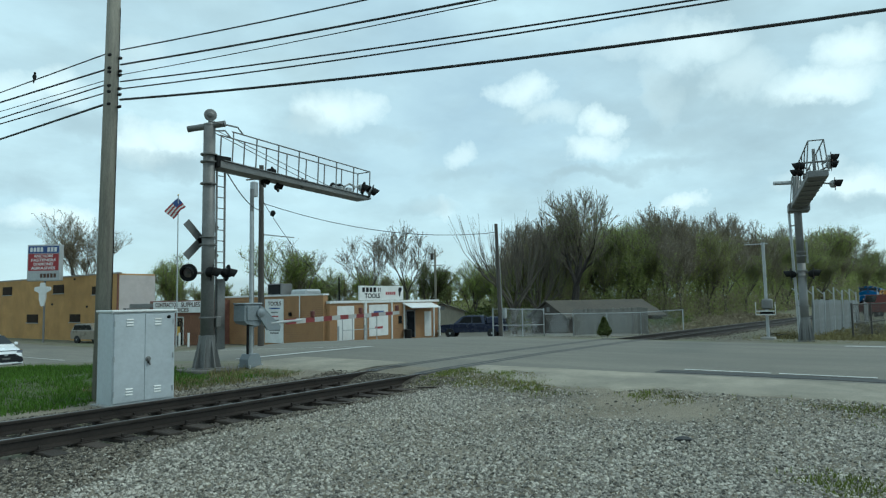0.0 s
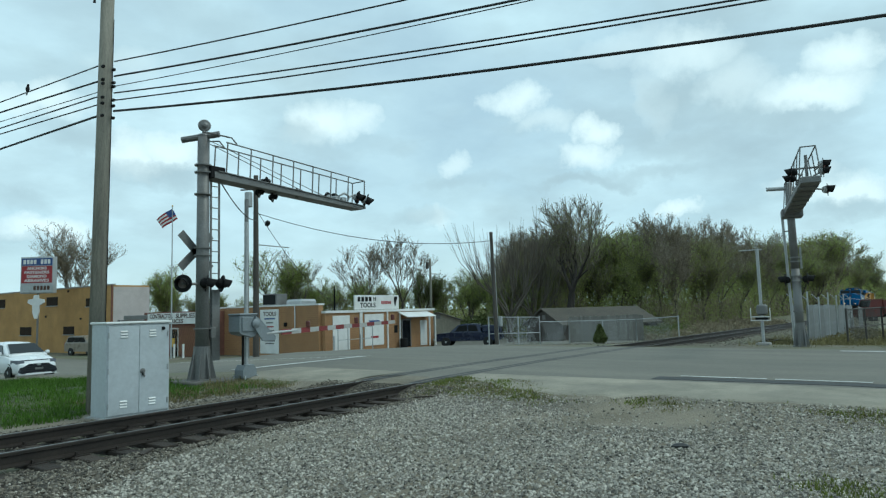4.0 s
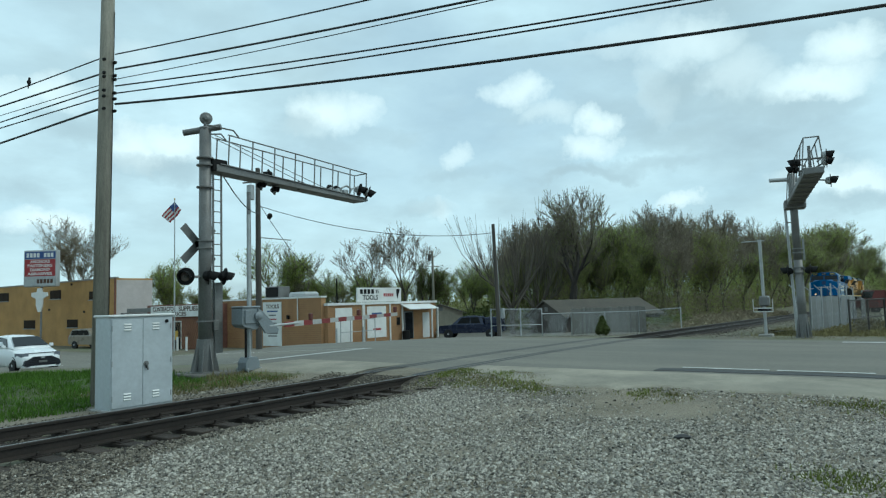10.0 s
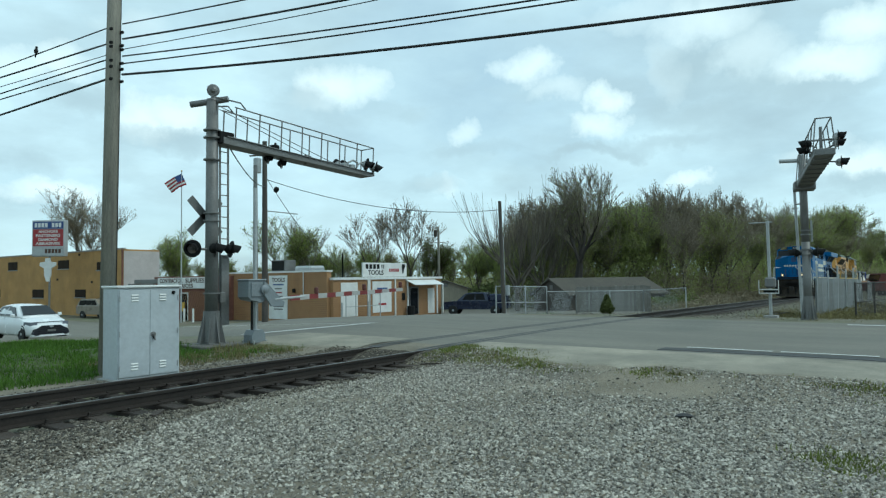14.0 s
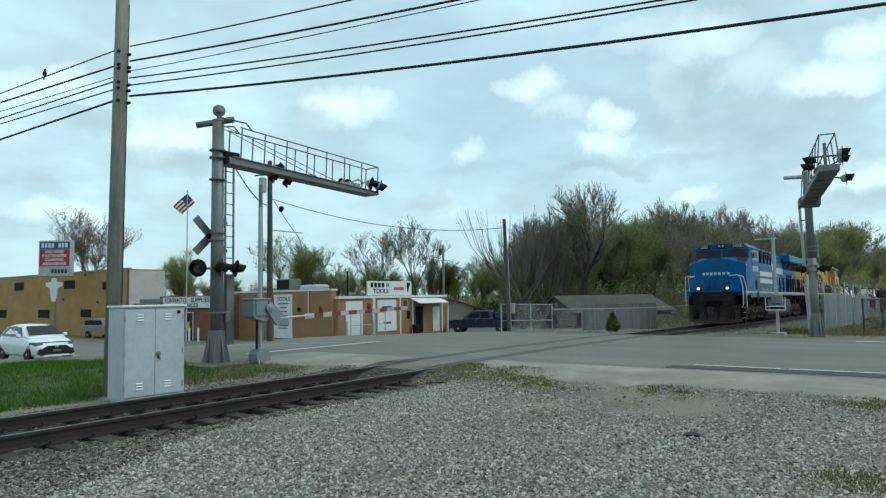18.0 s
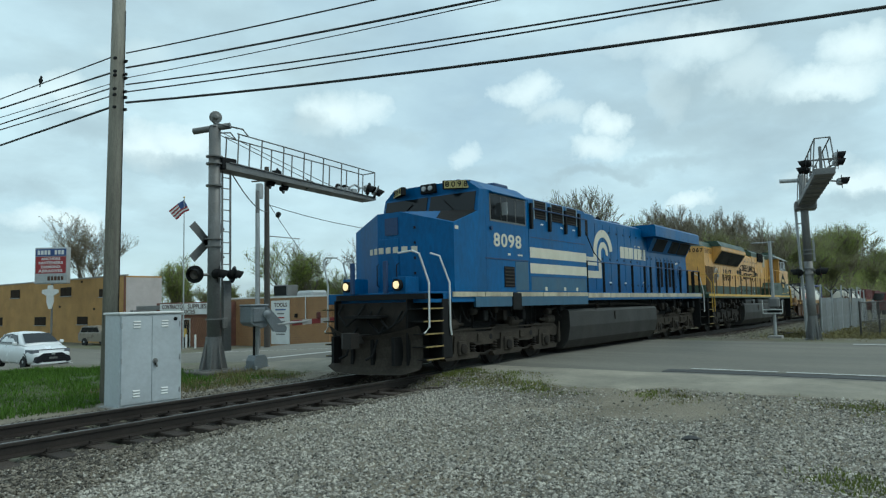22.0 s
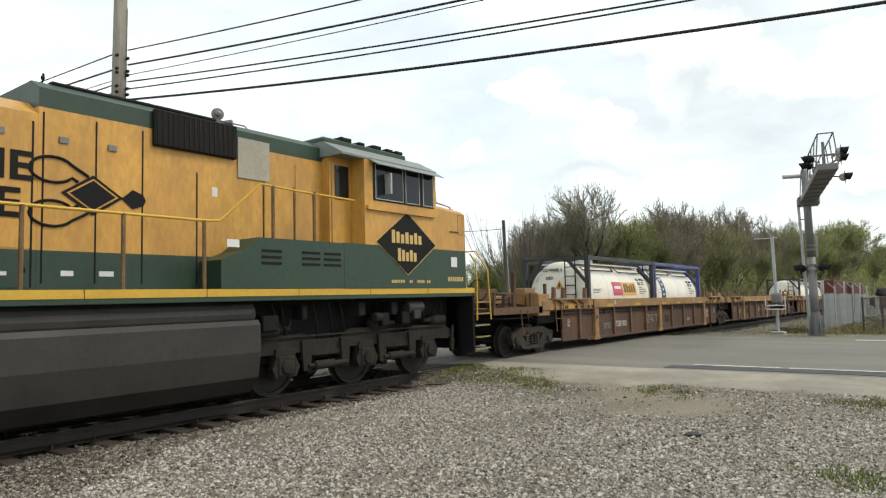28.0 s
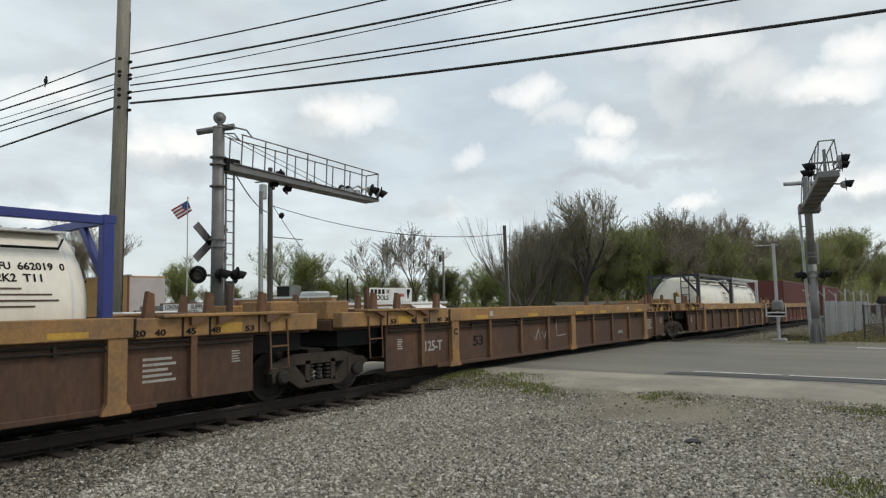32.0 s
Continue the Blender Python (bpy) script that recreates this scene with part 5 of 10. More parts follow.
def build_street_poles():
    p = thing("utility_pole", (22.7, 28.35, -0.6), "brown wooden utility pole with a transformer can", "utility pole")
    part("pole", Mesh().rod((0, 0, 0), (0, 0, 9.6), 0.17, 0.12, 12), "dark_wood", p)
    part("transformer", Mesh().lathe((-0.32, 0.2, 7.9), (0, 0, 1), [(0, 0.16), (0.02, 0.2), (0.75, 0.2), (0.8, 0.12)], 14), "galvanised", p)
    part("crossarm", Mesh().rod((-0.6, 0.5, 8.8), (0.2, -0.2, 8.9), 0.04), "dark_wood", p)
    part("street_light", Mesh().lathe((0.4, -0.35, 6.9), (0.3, -0.3, 1), [(0, 0.1), (0.2, 0.15), (0.3, 0.08)], 10), "black", p)
    part("light_arm", Mesh().rod((0.1, -0.1, 5.9), (1.3, -1.1, 5.75), 0.03), "galvanised", p)
    q = thing("steel_pole", (21.9, 28.1, -0.6), "plain grey steel pole beside the road", "pole")
    part("shaft", Mesh().rod((0, 0, 0), (0, 0, 8.2), 0.14, 0.1, 14), "steel_grey", q)
    hang("overhead_cable", "thin black service cable between poles", (22.7, 28.35, 7.0), (34.2, 20.75, 5.7), 0.75, 0.018)
    hang("overhead_cable", "thin black service cable between poles", (22.7, 28.35, 7.2), (36.0, 36.0, 2.4), 0.6, 0.018)
    hang("overhead_cable", "thin black service cable between poles", (22.7, 28.3, 6.6), (11.5, 15.9, 5.4), 0.3, 0.02)
    r = thing("utility_pole", (34.25, 20.75, -0.75), "short dark wooden utility pole by a fence", "utility pole")
    part("pole", Mesh().rod((0, 0, 0), (-0.12, 0.1, 6.95), 0.12, 0.1, 12), "dark_wood", r)
    part("conduit", Mesh().rod((0.1, -0.09, 0), (0.01, -0.01, 4.8), 0.03), "galvanised", r)
    part("meter_box", Mesh().box(0.06, 0.24, -0.3, -0.1, 1.3, 1.9, 0.02), "galvanised", r)
    s = thing("utility_pole", (68.1, 50.8, -1.5), "far wooden utility pole with a crossarm", "utility pole")
    part("pole", Mesh().rod((0, 0, 0), (0, 0, 9.6), 0.17, 0.13, 10), "pole_wood", s)
    part("transformer", Mesh().lathe((-0.35, 0.2, 8.4), (0, 0, 1), [(0, 0.2), (0.8, 0.22), (0.85, 0.1)], 10), "dark_wood", s)
    part("crossarm", Mesh().rod((-0.9, 0.7, 7.7), (0.6, -0.5, 7.7), 0.05), "pole_wood", s)


build_street_poles()


# ---- fences, sheds and houses ----
def build_chain_fence(name, points, height, label, midrail=False, gap=2.6, metal="galvanised"):
    t = thing(name, (0, 0, 0), label, "fence")
    for (x0, y0, z0), (x1, y1, z1) in zip(points, points[1:]):
        L = math.hypot(x1 - x0, y1 - y0)
        n = max(1, round(L / gap))
        P = lambda u, z: (x0 + (x1 - x0) * u, y0 + (y1 - y0) * u, z0 + (z1 - z0) * u + z)
        for i in range(n + 1):
            part("post", Mesh().rod(P(i / n, 0), P(i / n, height + 0.05), 0.04), metal, t)
        part("top_rail", Mesh().rod(P(0, height), P(1, height), 0.025), metal, t)
        if midrail:
            part("mid_rail", Mesh().rod(P(0, height * 0.5), P(1, height * 0.5), 0.025), metal, t)
        m = Mesh()
        k = int(L / 0.075)
        for i in range(k):
            u0 = i / k
            for s in (-1, 1):
                u1 = u0 + s * height * 0.6 / L
                if 0 <= u1 <= 1:
                    m.rod(P(u0, 0.05), P(u1, height), 0.004, n=3, cap=False)
        if m.f:
            tagged(part("wire_mesh", m, metal, t), kind="stuff")
    return t


build_chain_fence("chain_link_gate", [(33.95, 21.1, -0.85), (34.4, 20.9, -0.85), (38.1, 19.9, -0.95)], 1.95, "grey chain-link gate with a mid rail beside a wooden pole", True, 1.8)
build_chain_fence("chain_link_fence", [(38.1, 19.9, -0.95), (40.7, 19.1, -1.0), (43.3, 15.5, -1.0), (44.1, 13.0, -0.85)], 1.65, "grey chain-link fence along the yard", False, 1.9)
build_chain_fence("chain_link_fence", [(31.5, 2.6, -0.3), (36, 1.6, -0.3), (40, -2, -0.3)], 1.5, "dark sagging chain-link fence beside the yard", True, 2.6, "fence_dark")


def build_board_fence():
    t = thing("board_fence", (45.3, 21.3, -1.15), "weathered grey upright board fence behind the chain link", "fence")
    d = Vector((2.85, -4.6, 0.06))
    n = 36
    rnd = random.Random(8)
    board = Mesh().box(0, 0.15, -0.012, 0.012, 0, 1.0).data("board")
    ang = math.degrees(math.atan2(d.y, d.x))
    for i in range(n):
        p = d * (i / n)
        b = part("board", board, "fence_wood", t, at=pose(*p, 0, 0, ang))
        b.scale = (1, 1, 2.0 + rnd.uniform(-0.05, 0.05))
    part("rail", Mesh().rod((0, 0.03, 0.5), d + Vector((0, 0.03, 0.5)), 0.03).rod((0, 0.03, 1.5), d + Vector((0, 0.03, 1.5)), 0.03), "fence_wood", t)


build_board_fence()


def build_gable_house(name, m, L, W, wall_h, roof_h, wall, label, windows=2):
    t = thing(name, m, label, "house")
    w = part("wall", Mesh().prism([(0, 0), (W, 0), (W, wall_h), (W / 2, wall_h + roof_h), (0, wall_h)], 0, L, "x"), wall, t)
    for s in (0, 1):
        y0, y1 = (-0.3, W / 2) if s == 0 else (W + 0.3, W / 2)
        z0 = wall_h - 0.3 * roof_h / (W / 2)
        part("roof", Mesh().prism([(y0, z0), (y1, wall_h + roof_h), (y1, wall_h + roof_h + 0.12), (y0, z0 + 0.12)], -0.3, L + 0.3, "x"), "roof", t)
    for i in range(windows):
        x = L * (i + 1) / (windows + 1)
        window(w, x, 0.9, 0.9, 1.1)
    part("gable_vent", Mesh().box(-0.02, 0, W / 2 - 0.25, W / 2 + 0.25, wall_h + roof_h * 0.3, wall_h + roof_h * 0.3 + 0.4), "steel_grey", t)
    return t


build_gable_house("garage", pose(50.0, 23.95, -1.5, 0, 0, -32), 9.5, 6, 1.65, 1.25, "dark_wood", "long grey-brown garage with a low brown shingle roof", 3)
build_gable_house("house", pose(54.6, 37.2, -1.6, 0, 0, 36), 7.4, 4.4, 2.15, 0.75, "siding", "small house with a grey shingle roof and beige gable", 0)


def build_sheet_fence():
    t = thing("metal_fence", (0, 0, 0), "bent corrugated grey metal sheet fence along the railway", "fence")
    rnd = random.Random(5)
    m = Mesh()
    pts = []
    for i in range(11):
        x = i * 0.09
        pts.append((x, 0.02 if i % 2 else -0.02))
    m.v = [(x, y, z) for z in (0, 1.75) for x, y in pts]
    m.f = [(i, i + 1, 11 + i + 1, 11 + i) for i in range(10)]
    sheet = m.data("metal_sheet")
    x, y = 30.3, 4.35
    for i in range(20):
        part("metal_sheet", sheet, "sheet_metal", t, at=pose(x, y, track_z(x) - 0.2, rnd.uniform(-3, 3), rnd.uniform(-2, 2), rnd.uniform(-6, 4) - 2))
        x += 0.95
        y -= 0.03
    for k in range(7):
        xx = 30.3 + k * 3
        part("post", Mesh().rod((xx, 4.3 - k * 0.09, -0.6), (xx, 4.25 - k * 0.09, 1.75 + rnd.uniform(0, 0.3)), 0.035), "galvanised", t)
        part("barb_arm", Mesh().rod((xx, 4.25 - k * 0.09, 1.6), (xx - 0.25, 4.5 - k * 0.09, 1.9), 0.02), "galvanised", t)
    part("loose_sheet", Mesh().box(0, 1.1, -0.01, 0.01, 0, 1.75), "sheet_metal", t, at=pose(50.2, 3.5, -0.6, 0, 8, -8))


build_sheet_fence()


def build_debris():
    t = thing("scrap_pile", (33.2, 5.6, -0.35), "small heap of dark scrap beside the track", "debris")
    rnd = random.Random(3)
    for k in range(10):
        part("scrap_piece", Mesh().box(-0.4, 0.4, -0.06, 0.06, 0, 0.05), "rail" if k % 2 else "black", t, at=pose(rnd.uniform(-0.6, 0.6), rnd.uniform(-0.4, 0.4), 0.02 + k * 0.02, rnd.uniform(-14, 14), rnd.uniform(-14, 14), rnd.uniform(0, 180)))


build_debris()


# ---- vehicles ----
def wheel_of(parent, x, y, r, s, rim="galvanised"):
    w = part("wheel", Mesh().lathe((x, y, r), (0, s, 0), [(-0.1, r * 0.9), (-0.08, r), (0.08, r), (0.11, r * 0.92), (0.11, r * 0.68)], 22), "tyre", parent)
    part("rim", Mesh().lathe((x, y, r), (0, s, 0), [(0.06, r * 0.68), (0.1, r * 0.66), (0.09, r * 0.3), (0.115, r * 0.2), (0.12, 0.02)], 16), rim, w)


def body_shell(profile, halves):
    """A car body: a side outline (x, z), each point with its own half width."""
    m = Mesh()
    n = len(profile)
    for s in (-1, 1):
        m.v += [(x, s * h, z) for (x, z), h in zip(profile, halves)]
    m.f = [tuple(range(n)), tuple(range(2 * n - 1, n - 1, -1))] + [(i, (i + 1) % n, (i + 1) % n + n, i + n) for i in range(n)]
    return m


def build_white_car():
    """A small hatchback; x runs back from its nose."""
    t = thing("car", (0, 0, 0), "small white hatchback car waiting at the crossing", "car")
    def loft(name, sections):
        """Skin over cross-sections that are mirrored about the car's middle line."""
        m = Mesh()
        n = 2 * len(sections[0][1]) - 1
        for x, half in sections:
            m.v += [(x, y, z) for y, z in half] + [(x, -y, z) for y, z in half[-2::-1]]
        for k in range(len(sections) - 1):
            m.f += [(k * n + i, k * n + i + 1, (k + 1) * n + i + 1, (k + 1) * n + i) for i in range(n - 1)]
            m.f.append((k * n + n - 1, k * n, (k + 1) * n, (k + 1) * n + n - 1))
        m.f += [tuple(range(n)), tuple(range((len(sections) - 1) * n, len(sections) * n))]
        return part(name, m, "car_white", t, smooth=True)

    loft("body", [(x, [(h * 0.92, b), (h, b + 0.1), (h * 1.01, (b + zs) / 2 + 0.04), (h * 0.985, zs * 0.95), (h * 0.93, zs), (h * 0.6, (zs + zc) / 2 + 0.012), (0, zc)]) for x, h, b, zs, zc in (
        (0.0, 0.5, 0.3, 0.54, 0.58), (0.04, 0.66, 0.25, 0.62, 0.67), (0.18, 0.76, 0.22, 0.71, 0.76), (0.45, 0.82, 0.2, 0.8, 0.86), (0.8, 0.845, 0.2, 0.88, 0.95), (1.1, 0.85, 0.2, 0.94, 1.01),
        (1.5, 0.85, 0.2, 0.97, 1.02), (2.5, 0.855, 0.2, 0.98, 1.02), (3.3, 0.845, 0.2, 1.0, 1.03), (3.7, 0.81, 0.22, 0.98, 1.01), (3.9, 0.74, 0.28, 0.9, 0.95), (3.95, 0.6, 0.36, 0.8, 0.84))])
    loft("cabin", [(x, [(hb, 0.93), (hb * 0.98, 0.93 + (zr - 0.93) * 0.35), ((hb + 2 * hr) / 3, 0.93 + (zr - 0.93) * 0.75), (hr, zr - 0.045), (hr * 0.8, zr), (0, zr + 0.025)]) for x, hb, hr, zr in (
        (0.92, 0.76, 0.7, 0.99), (1.3, 0.79, 0.66, 1.19), (1.7, 0.8, 0.6, 1.4), (2.1, 0.8, 0.58, 1.48), (2.9, 0.8, 0.575, 1.49), (3.4, 0.785, 0.575, 1.43), (3.7, 0.76, 0.6, 1.25), (3.9, 0.7, 0.62, 1.0))])
    g = Mesh()
    g.v = [(1.02, -0.66, 1.06), (1.02, 0.66, 1.06), (1.68, 0.52, 1.415), (1.68, -0.52, 1.415), (0.99, -0.66, 1.075), (0.99, 0.66, 1.075), (1.65, 0.52, 1.44), (1.65, -0.52, 1.44)]
    g.f = [(0, 1, 2, 3), (7, 6, 5, 4), (0, 4, 5, 1), (1, 5, 6, 2), (2, 6, 7, 3), (3, 7, 4, 0)]
    part("windshield", g, "dark_glass", t)
    for s in (-1, 1):
        m = Mesh()
        o = [(1.35, 1.03, 0.795), (1.85, 1.38, 0.63), (2.45, 1.43, 0.6), (2.45, 1.03, 0.8)]
        for q in (o, [(2.52, 1.03, 0.8), (2.52, 1.43, 0.6), (3.2, 1.4, 0.6), (3.5, 1.03, 0.8)]):
            k = len(m.v)
            m.v += [(x, s * (h + 0.02), z) for x, z, h in q] + [(x, s * (h - 0.01), z) for x, z, h in q]
            m.f += [tuple(k + i for i in (0, 1, 2, 3)), tuple(k + i for i in (7, 6, 5, 4)), (k, k + 4, k + 5, k + 1), (k + 1, k + 5, k + 6, k + 2), (k + 2, k + 6, k + 7, k + 3), (k + 3, k + 7, k + 4, k)]
        part("side_window", m, "dark_glass", t)
        part("headlight", Mesh().prism([(0.08, s * 0.5), (0.5, s * 0.83), (0.55, s * 0.835), (0.12, s * 0.74)], 0.64, 0.79, "z"), "headlamp", t, "clear headlight")
        part("mirror", Mesh().box(1.3, 1.42, min(s * 0.86, s * 1.02), max(s * 0.86, s * 1.02), 0.98, 1.12, 0.03), "car_white", t)
        for x in (0.75, 3.25):
            wheel_of(t, x, s * 0.74, 0.29, s)
            part("wheel_arch", Mesh().lathe((x, s * 0.8, 0.32), (0, s, 0), [(0, 0.34), (0.045, 0.34), (0.045, 0.3), (0, 0.3)], 20), "black", t)
        part("fog_lamp", Mesh().lathe((0.02, s * 0.62, 0.42), (-1, 0, 0), [(0, 0.09), (0.02, 0.07), (0.025, 0.02)], 12), "black", t)
        part("door_seam", Mesh().box(2.46, 2.48, min(s * 0.842, s * 0.846), max(s * 0.842, s * 0.846), 0.35, 1.0), "black", t)
    part("grille", Mesh().prism([(-0.62, 0.24), (0.62, 0.24), (0.72, 0.32), (0.66, 0.46), (0.36, 0.64), (-0.36, 0.64), (-0.66, 0.46), (-0.72, 0.32)], -0.07, 0.12, "x"), "grille_black", t, "large dark grille")
    for z in (0.33, 0.41, 0.49, 0.57):
        part("grille_bar", Mesh().box(-0.078, -0.07, -0.6 + (z - 0.33), 0.6 - (z - 0.33), z, z + 0.015), "black", t)
    part("bonnet_seam", Mesh().box(0.16, 0.185, -0.6, 0.6, 0.765, 0.792), "black", t)
    part("badge", Mesh().box(-0.09, -0.05, -0.08, 0.08, 0.56, 0.66, 0.02), "galvanised", t)
    part("plate", Mesh().box(-0.09, -0.08, -0.16, 0.16, 0.4, 0.48), "steel_grey", t)
    part("lip", Mesh().prism([(0.0, -0.72), (-0.07, -0.5), (-0.09, 0.0), (-0.07, 0.5), (0.0, 0.72), (0.3, 0.7), (0.3, -0.7)], 0.2, 0.27, "z"), "car_white", t)
    return t


white_car = build_white_car()


def build_pickup():
    t = thing("pickup_truck", pose(46.7, 34.3, -1.5, 0, 0, -68), "dark blue pickup truck parked beside the fence", "pickup truck")
    low = [(0.0, 0.55), (0.03, 0.95), (0.2, 1.08), (1.35, 1.18), (5.65, 1.15), (5.72, 0.6), (5.6, 0.5), (0.15, 0.45)]
    part("body", body_shell(low, [0.85, 0.92, 0.96, 0.98, 0.98, 0.96, 0.95, 0.9]), "car_dark", t)
    part("cab", body_shell([(1.3, 1.16), (2.0, 1.78), (2.4, 1.88), (3.6, 1.88), (3.9, 1.8), (4.05, 1.16)], [0.93, 0.75, 0.73, 0.73, 0.75, 0.93]), "car_dark", t)
    part("bed_cover", Mesh().box(4.1, 5.6, -0.85, 0.85, 1.15, 1.75, 0.08), "car_dark", t)
    for s in (-1, 1):
        part("side_window", Mesh().prism([(1.75, 1.22), (2.15, 1.74), (2.85, 1.78), (2.85, 1.22)], min(s * 0.84, s * 0.9), max(s * 0.84, s * 0.9), "y").prism([(2.95, 1.22), (2.95, 1.78), (3.6, 1.78), (3.8, 1.22)], min(s * 0.84, s * 0.9), max(s * 0.84, s * 0.9), "y"), "dark_glass", t)
        for x in (1.0, 4.6):
            wheel_of(t, x, s * 0.88, 0.4, s)
        part("headlight", Mesh().box(0.02, 0.1, min(s * 0.6, s * 0.9), max(s * 0.6, s * 0.9), 0.85, 1.02), "galvanised", t)
    part("bumper", Mesh().box(-0.12, 0.05, -0.9, 0.9, 0.5, 0.7, 0.03), "galvanised", t)


build_pickup()


def build_suv():
    t = thing("sport_utility", pose(29.6, 62.2, -1.55, 0, 0, -82), "tan sport utility vehicle parked by a brick wall", "car")
    part("body", body_shell([(0.0, 0.5), (0.02, 1.0), (0.15, 1.1), (3.3, 1.12), (4.4, 1.0), (4.6, 0.85), (4.6, 0.5), (4.5, 0.4), (0.1, 0.4)], [0.85, 0.88, 0.9, 0.9, 0.88, 0.85, 0.85, 0.85, 0.85]), "car_tan", t)
    part("cabin", body_shell([(0.05, 1.08), (0.35, 1.68), (0.8, 1.76), (2.5, 1.74), (3.4, 1.1)], [0.86, 0.7, 0.68, 0.68, 0.86]), "car_tan", t)
    for s in (-1, 1):
        for a, b, c, d in ((0.3, 0.5, 1.25, 1.25), (1.32, 1.32, 2.05, 2.05), (2.12, 2.12, 2.5, 3.0)):
            part("side_window", Mesh().prism([(a, 1.14), (b, 1.62), (c, 1.64), (d, 1.14)], min(s * 0.76, s * 0.83), max(s * 0.76, s * 0.83), "y"), "dark_glass", t)
        for x in (0.95, 3.75):
            wheel_of(t, x, s * 0.82, 0.36, s)
        part("tail_light", Mesh().box(-0.02, 0.04, min(s * 0.66, s * 0.86), max(s * 0.66, s * 0.86), 0.85, 1.15), "red_paint", t)
    part("rear_window", Mesh().box(0.08, 0.2, -0.6, 0.6, 1.2, 1.58), "dark_glass", t)


build_suv()


def build_red_truck():
    t = thing("dump_truck", pose(88, 6.0, -1.1, 0, 0, -55), "dark red dump truck parked in a yard beyond the fence", "truck")
    part("chassis", Mesh().box(0, 7, -0.5, 0.5, 0.6, 0.9), "black", t)
    part("dump_body", Mesh().prism([(2.2, 0.95), (6.9, 0.95), (7.2, 2.3), (2.0, 2.5)], -1.2, 1.2, "y"), "container_red", t)
    for k in range(6):
        for s in (-1, 1):
            part("side_rib", Mesh().box(2.4 + k * 0.8, 2.5 + k * 0.8, min(s * 1.2, s * 1.28), max(s * 1.2, s * 1.28), 1.0, 2.3), "container_red", t)
    part("cab", Mesh().prism([(0.0, 0.7), (2.0, 0.7), (2.0, 2.6), (0.9, 2.6), (0.55, 1.7), (0.0, 1.6)], -1.1, 1.1, "y"), "container_red", t)
    part("windshield", Mesh().prism([(0.56, 1.75), (0.84, 2.5), (0.88, 2.5), (0.6, 1.75)], -0.95, 0.95, "y"), "dark_glass", t)
    for x in (0.9, 5.0, 6.2):
        for s in (-1, 1):
            wheel_of(t, x, s * 0.95, 0.5, s, "steel_grey")


build_red_truck()


# ---- trees ----
def build_tree(seed, height, spread, material, leaves, leaf_size, up=0.45, levels=5, fork=3, name="tree", label="", low=0.2, shoots=False, loose=0.3, twig=0.012, girth=0.02, bark="bark_grey", crook=0.1):
    rnd = random.Random(seed)
    wood, fine, tips = Mesh(), Mesh(), []

    def grow(p, d, length, r, level):
        q, n = p, 3 if level < 3 else 2
        for k in range(n):
            d = (d + Vector((rnd.uniform(-1, 1), rnd.uniform(-1, 1), rnd.uniform(-0.4, 0.6))) * (crook + 0.035 * level)).normalized()
            e = q + d * length / n
            r2 = max(twig * 0.6, r * (0.84 if level < 4 else 0.6))
            (wood if level < 3 else fine).rod(q, e, max(r, twig), r2, 7 if level < 2 else (4 if level < 3 else 3), level < 1)
            if level >= levels - 2:
                tips.append((e, d))
            if level >= 1 and k < n - 1 and level < levels:
                side_d = (d + Vector((rnd.uniform(-1, 1), rnd.uniform(-1, 1), rnd.uniform(-0.2, up))) * spread).normalized()
                grow(e, side_d, length * rnd.uniform(0.5, 0.7), r2 * 0.55, level + 1)
            q, r = e, r2
        if level < levels:
            for k in range(fork + 1 if level == 0 else (fork if level < 3 else 2)):
                a = rnd.uniform(0, 6.283)
                out = Vector((math.cos(a), math.sin(a), rnd.uniform(-0.1, up)))
                grow(q, (d * (1.0 if not shoots else 1.4) + out * spread).normalized(), length * rnd.uniform(0.6, 0.8), r * rnd.uniform(0.5, 0.68), level + 1)

    trunk = height * low
    grow(Vector((0, 0, -0.3)), Vector((rnd.uniform(-0.08, 0.08), rnd.uniform(-0.08, 0.08), 1)), trunk, height * girth, 0)
    top = max(v[2] for v in wood.v + fine.v)
    k = height / top
    t = thing(name, (0, 0, 0), label, "tree", "trees")
    wood.v = [(x * k, y * k, z * k) for x, y, z in wood.v]
    me = bpy.data.meshes.new("trunk")
    me.from_pydata(wood.v, [], wood.f)
    part("trunk", me, bark, t)
    me = bpy.data.meshes.new("twig")
    me.from_pydata([(x * k, y * k, z * k) for x, y, z in fine.v], [], fine.f)
    tagged(part("twig", me, "twig", t), kind="stuff")
    if leaves:
        nr = np.random.RandomState(seed)
        c = np.array([tuple(p) for p, d in tips])[nr.randint(len(tips), size=leaves)] * k + nr.normal(0, loose, (leaves, 3))
        u = nr.normal(0, 1, (leaves, 3))
        u /= np.linalg.norm(u, axis=1)[:, None]
        w = np.cross(u, nr.normal(0, 1, (leaves, 3)))
        w /= np.linalg.norm(w, axis=1)[:, None] + 1e-6
        s = (leaf_size * nr.uniform(0.5, 1.3, leaves))[:, None]
        verts = np.stack([c - u * s, c + u * s * 0.7 - w * s * 0.55, c + u * s * 0.7 + w * s * 0.55], 1).reshape(-1, 3)
        me = bpy.data.meshes.new("crown")
        me.from_pydata(verts.tolist(), [], np.arange(3 * leaves).reshape(-1, 3).tolist())
        part("crown", me, material, t)
    return t


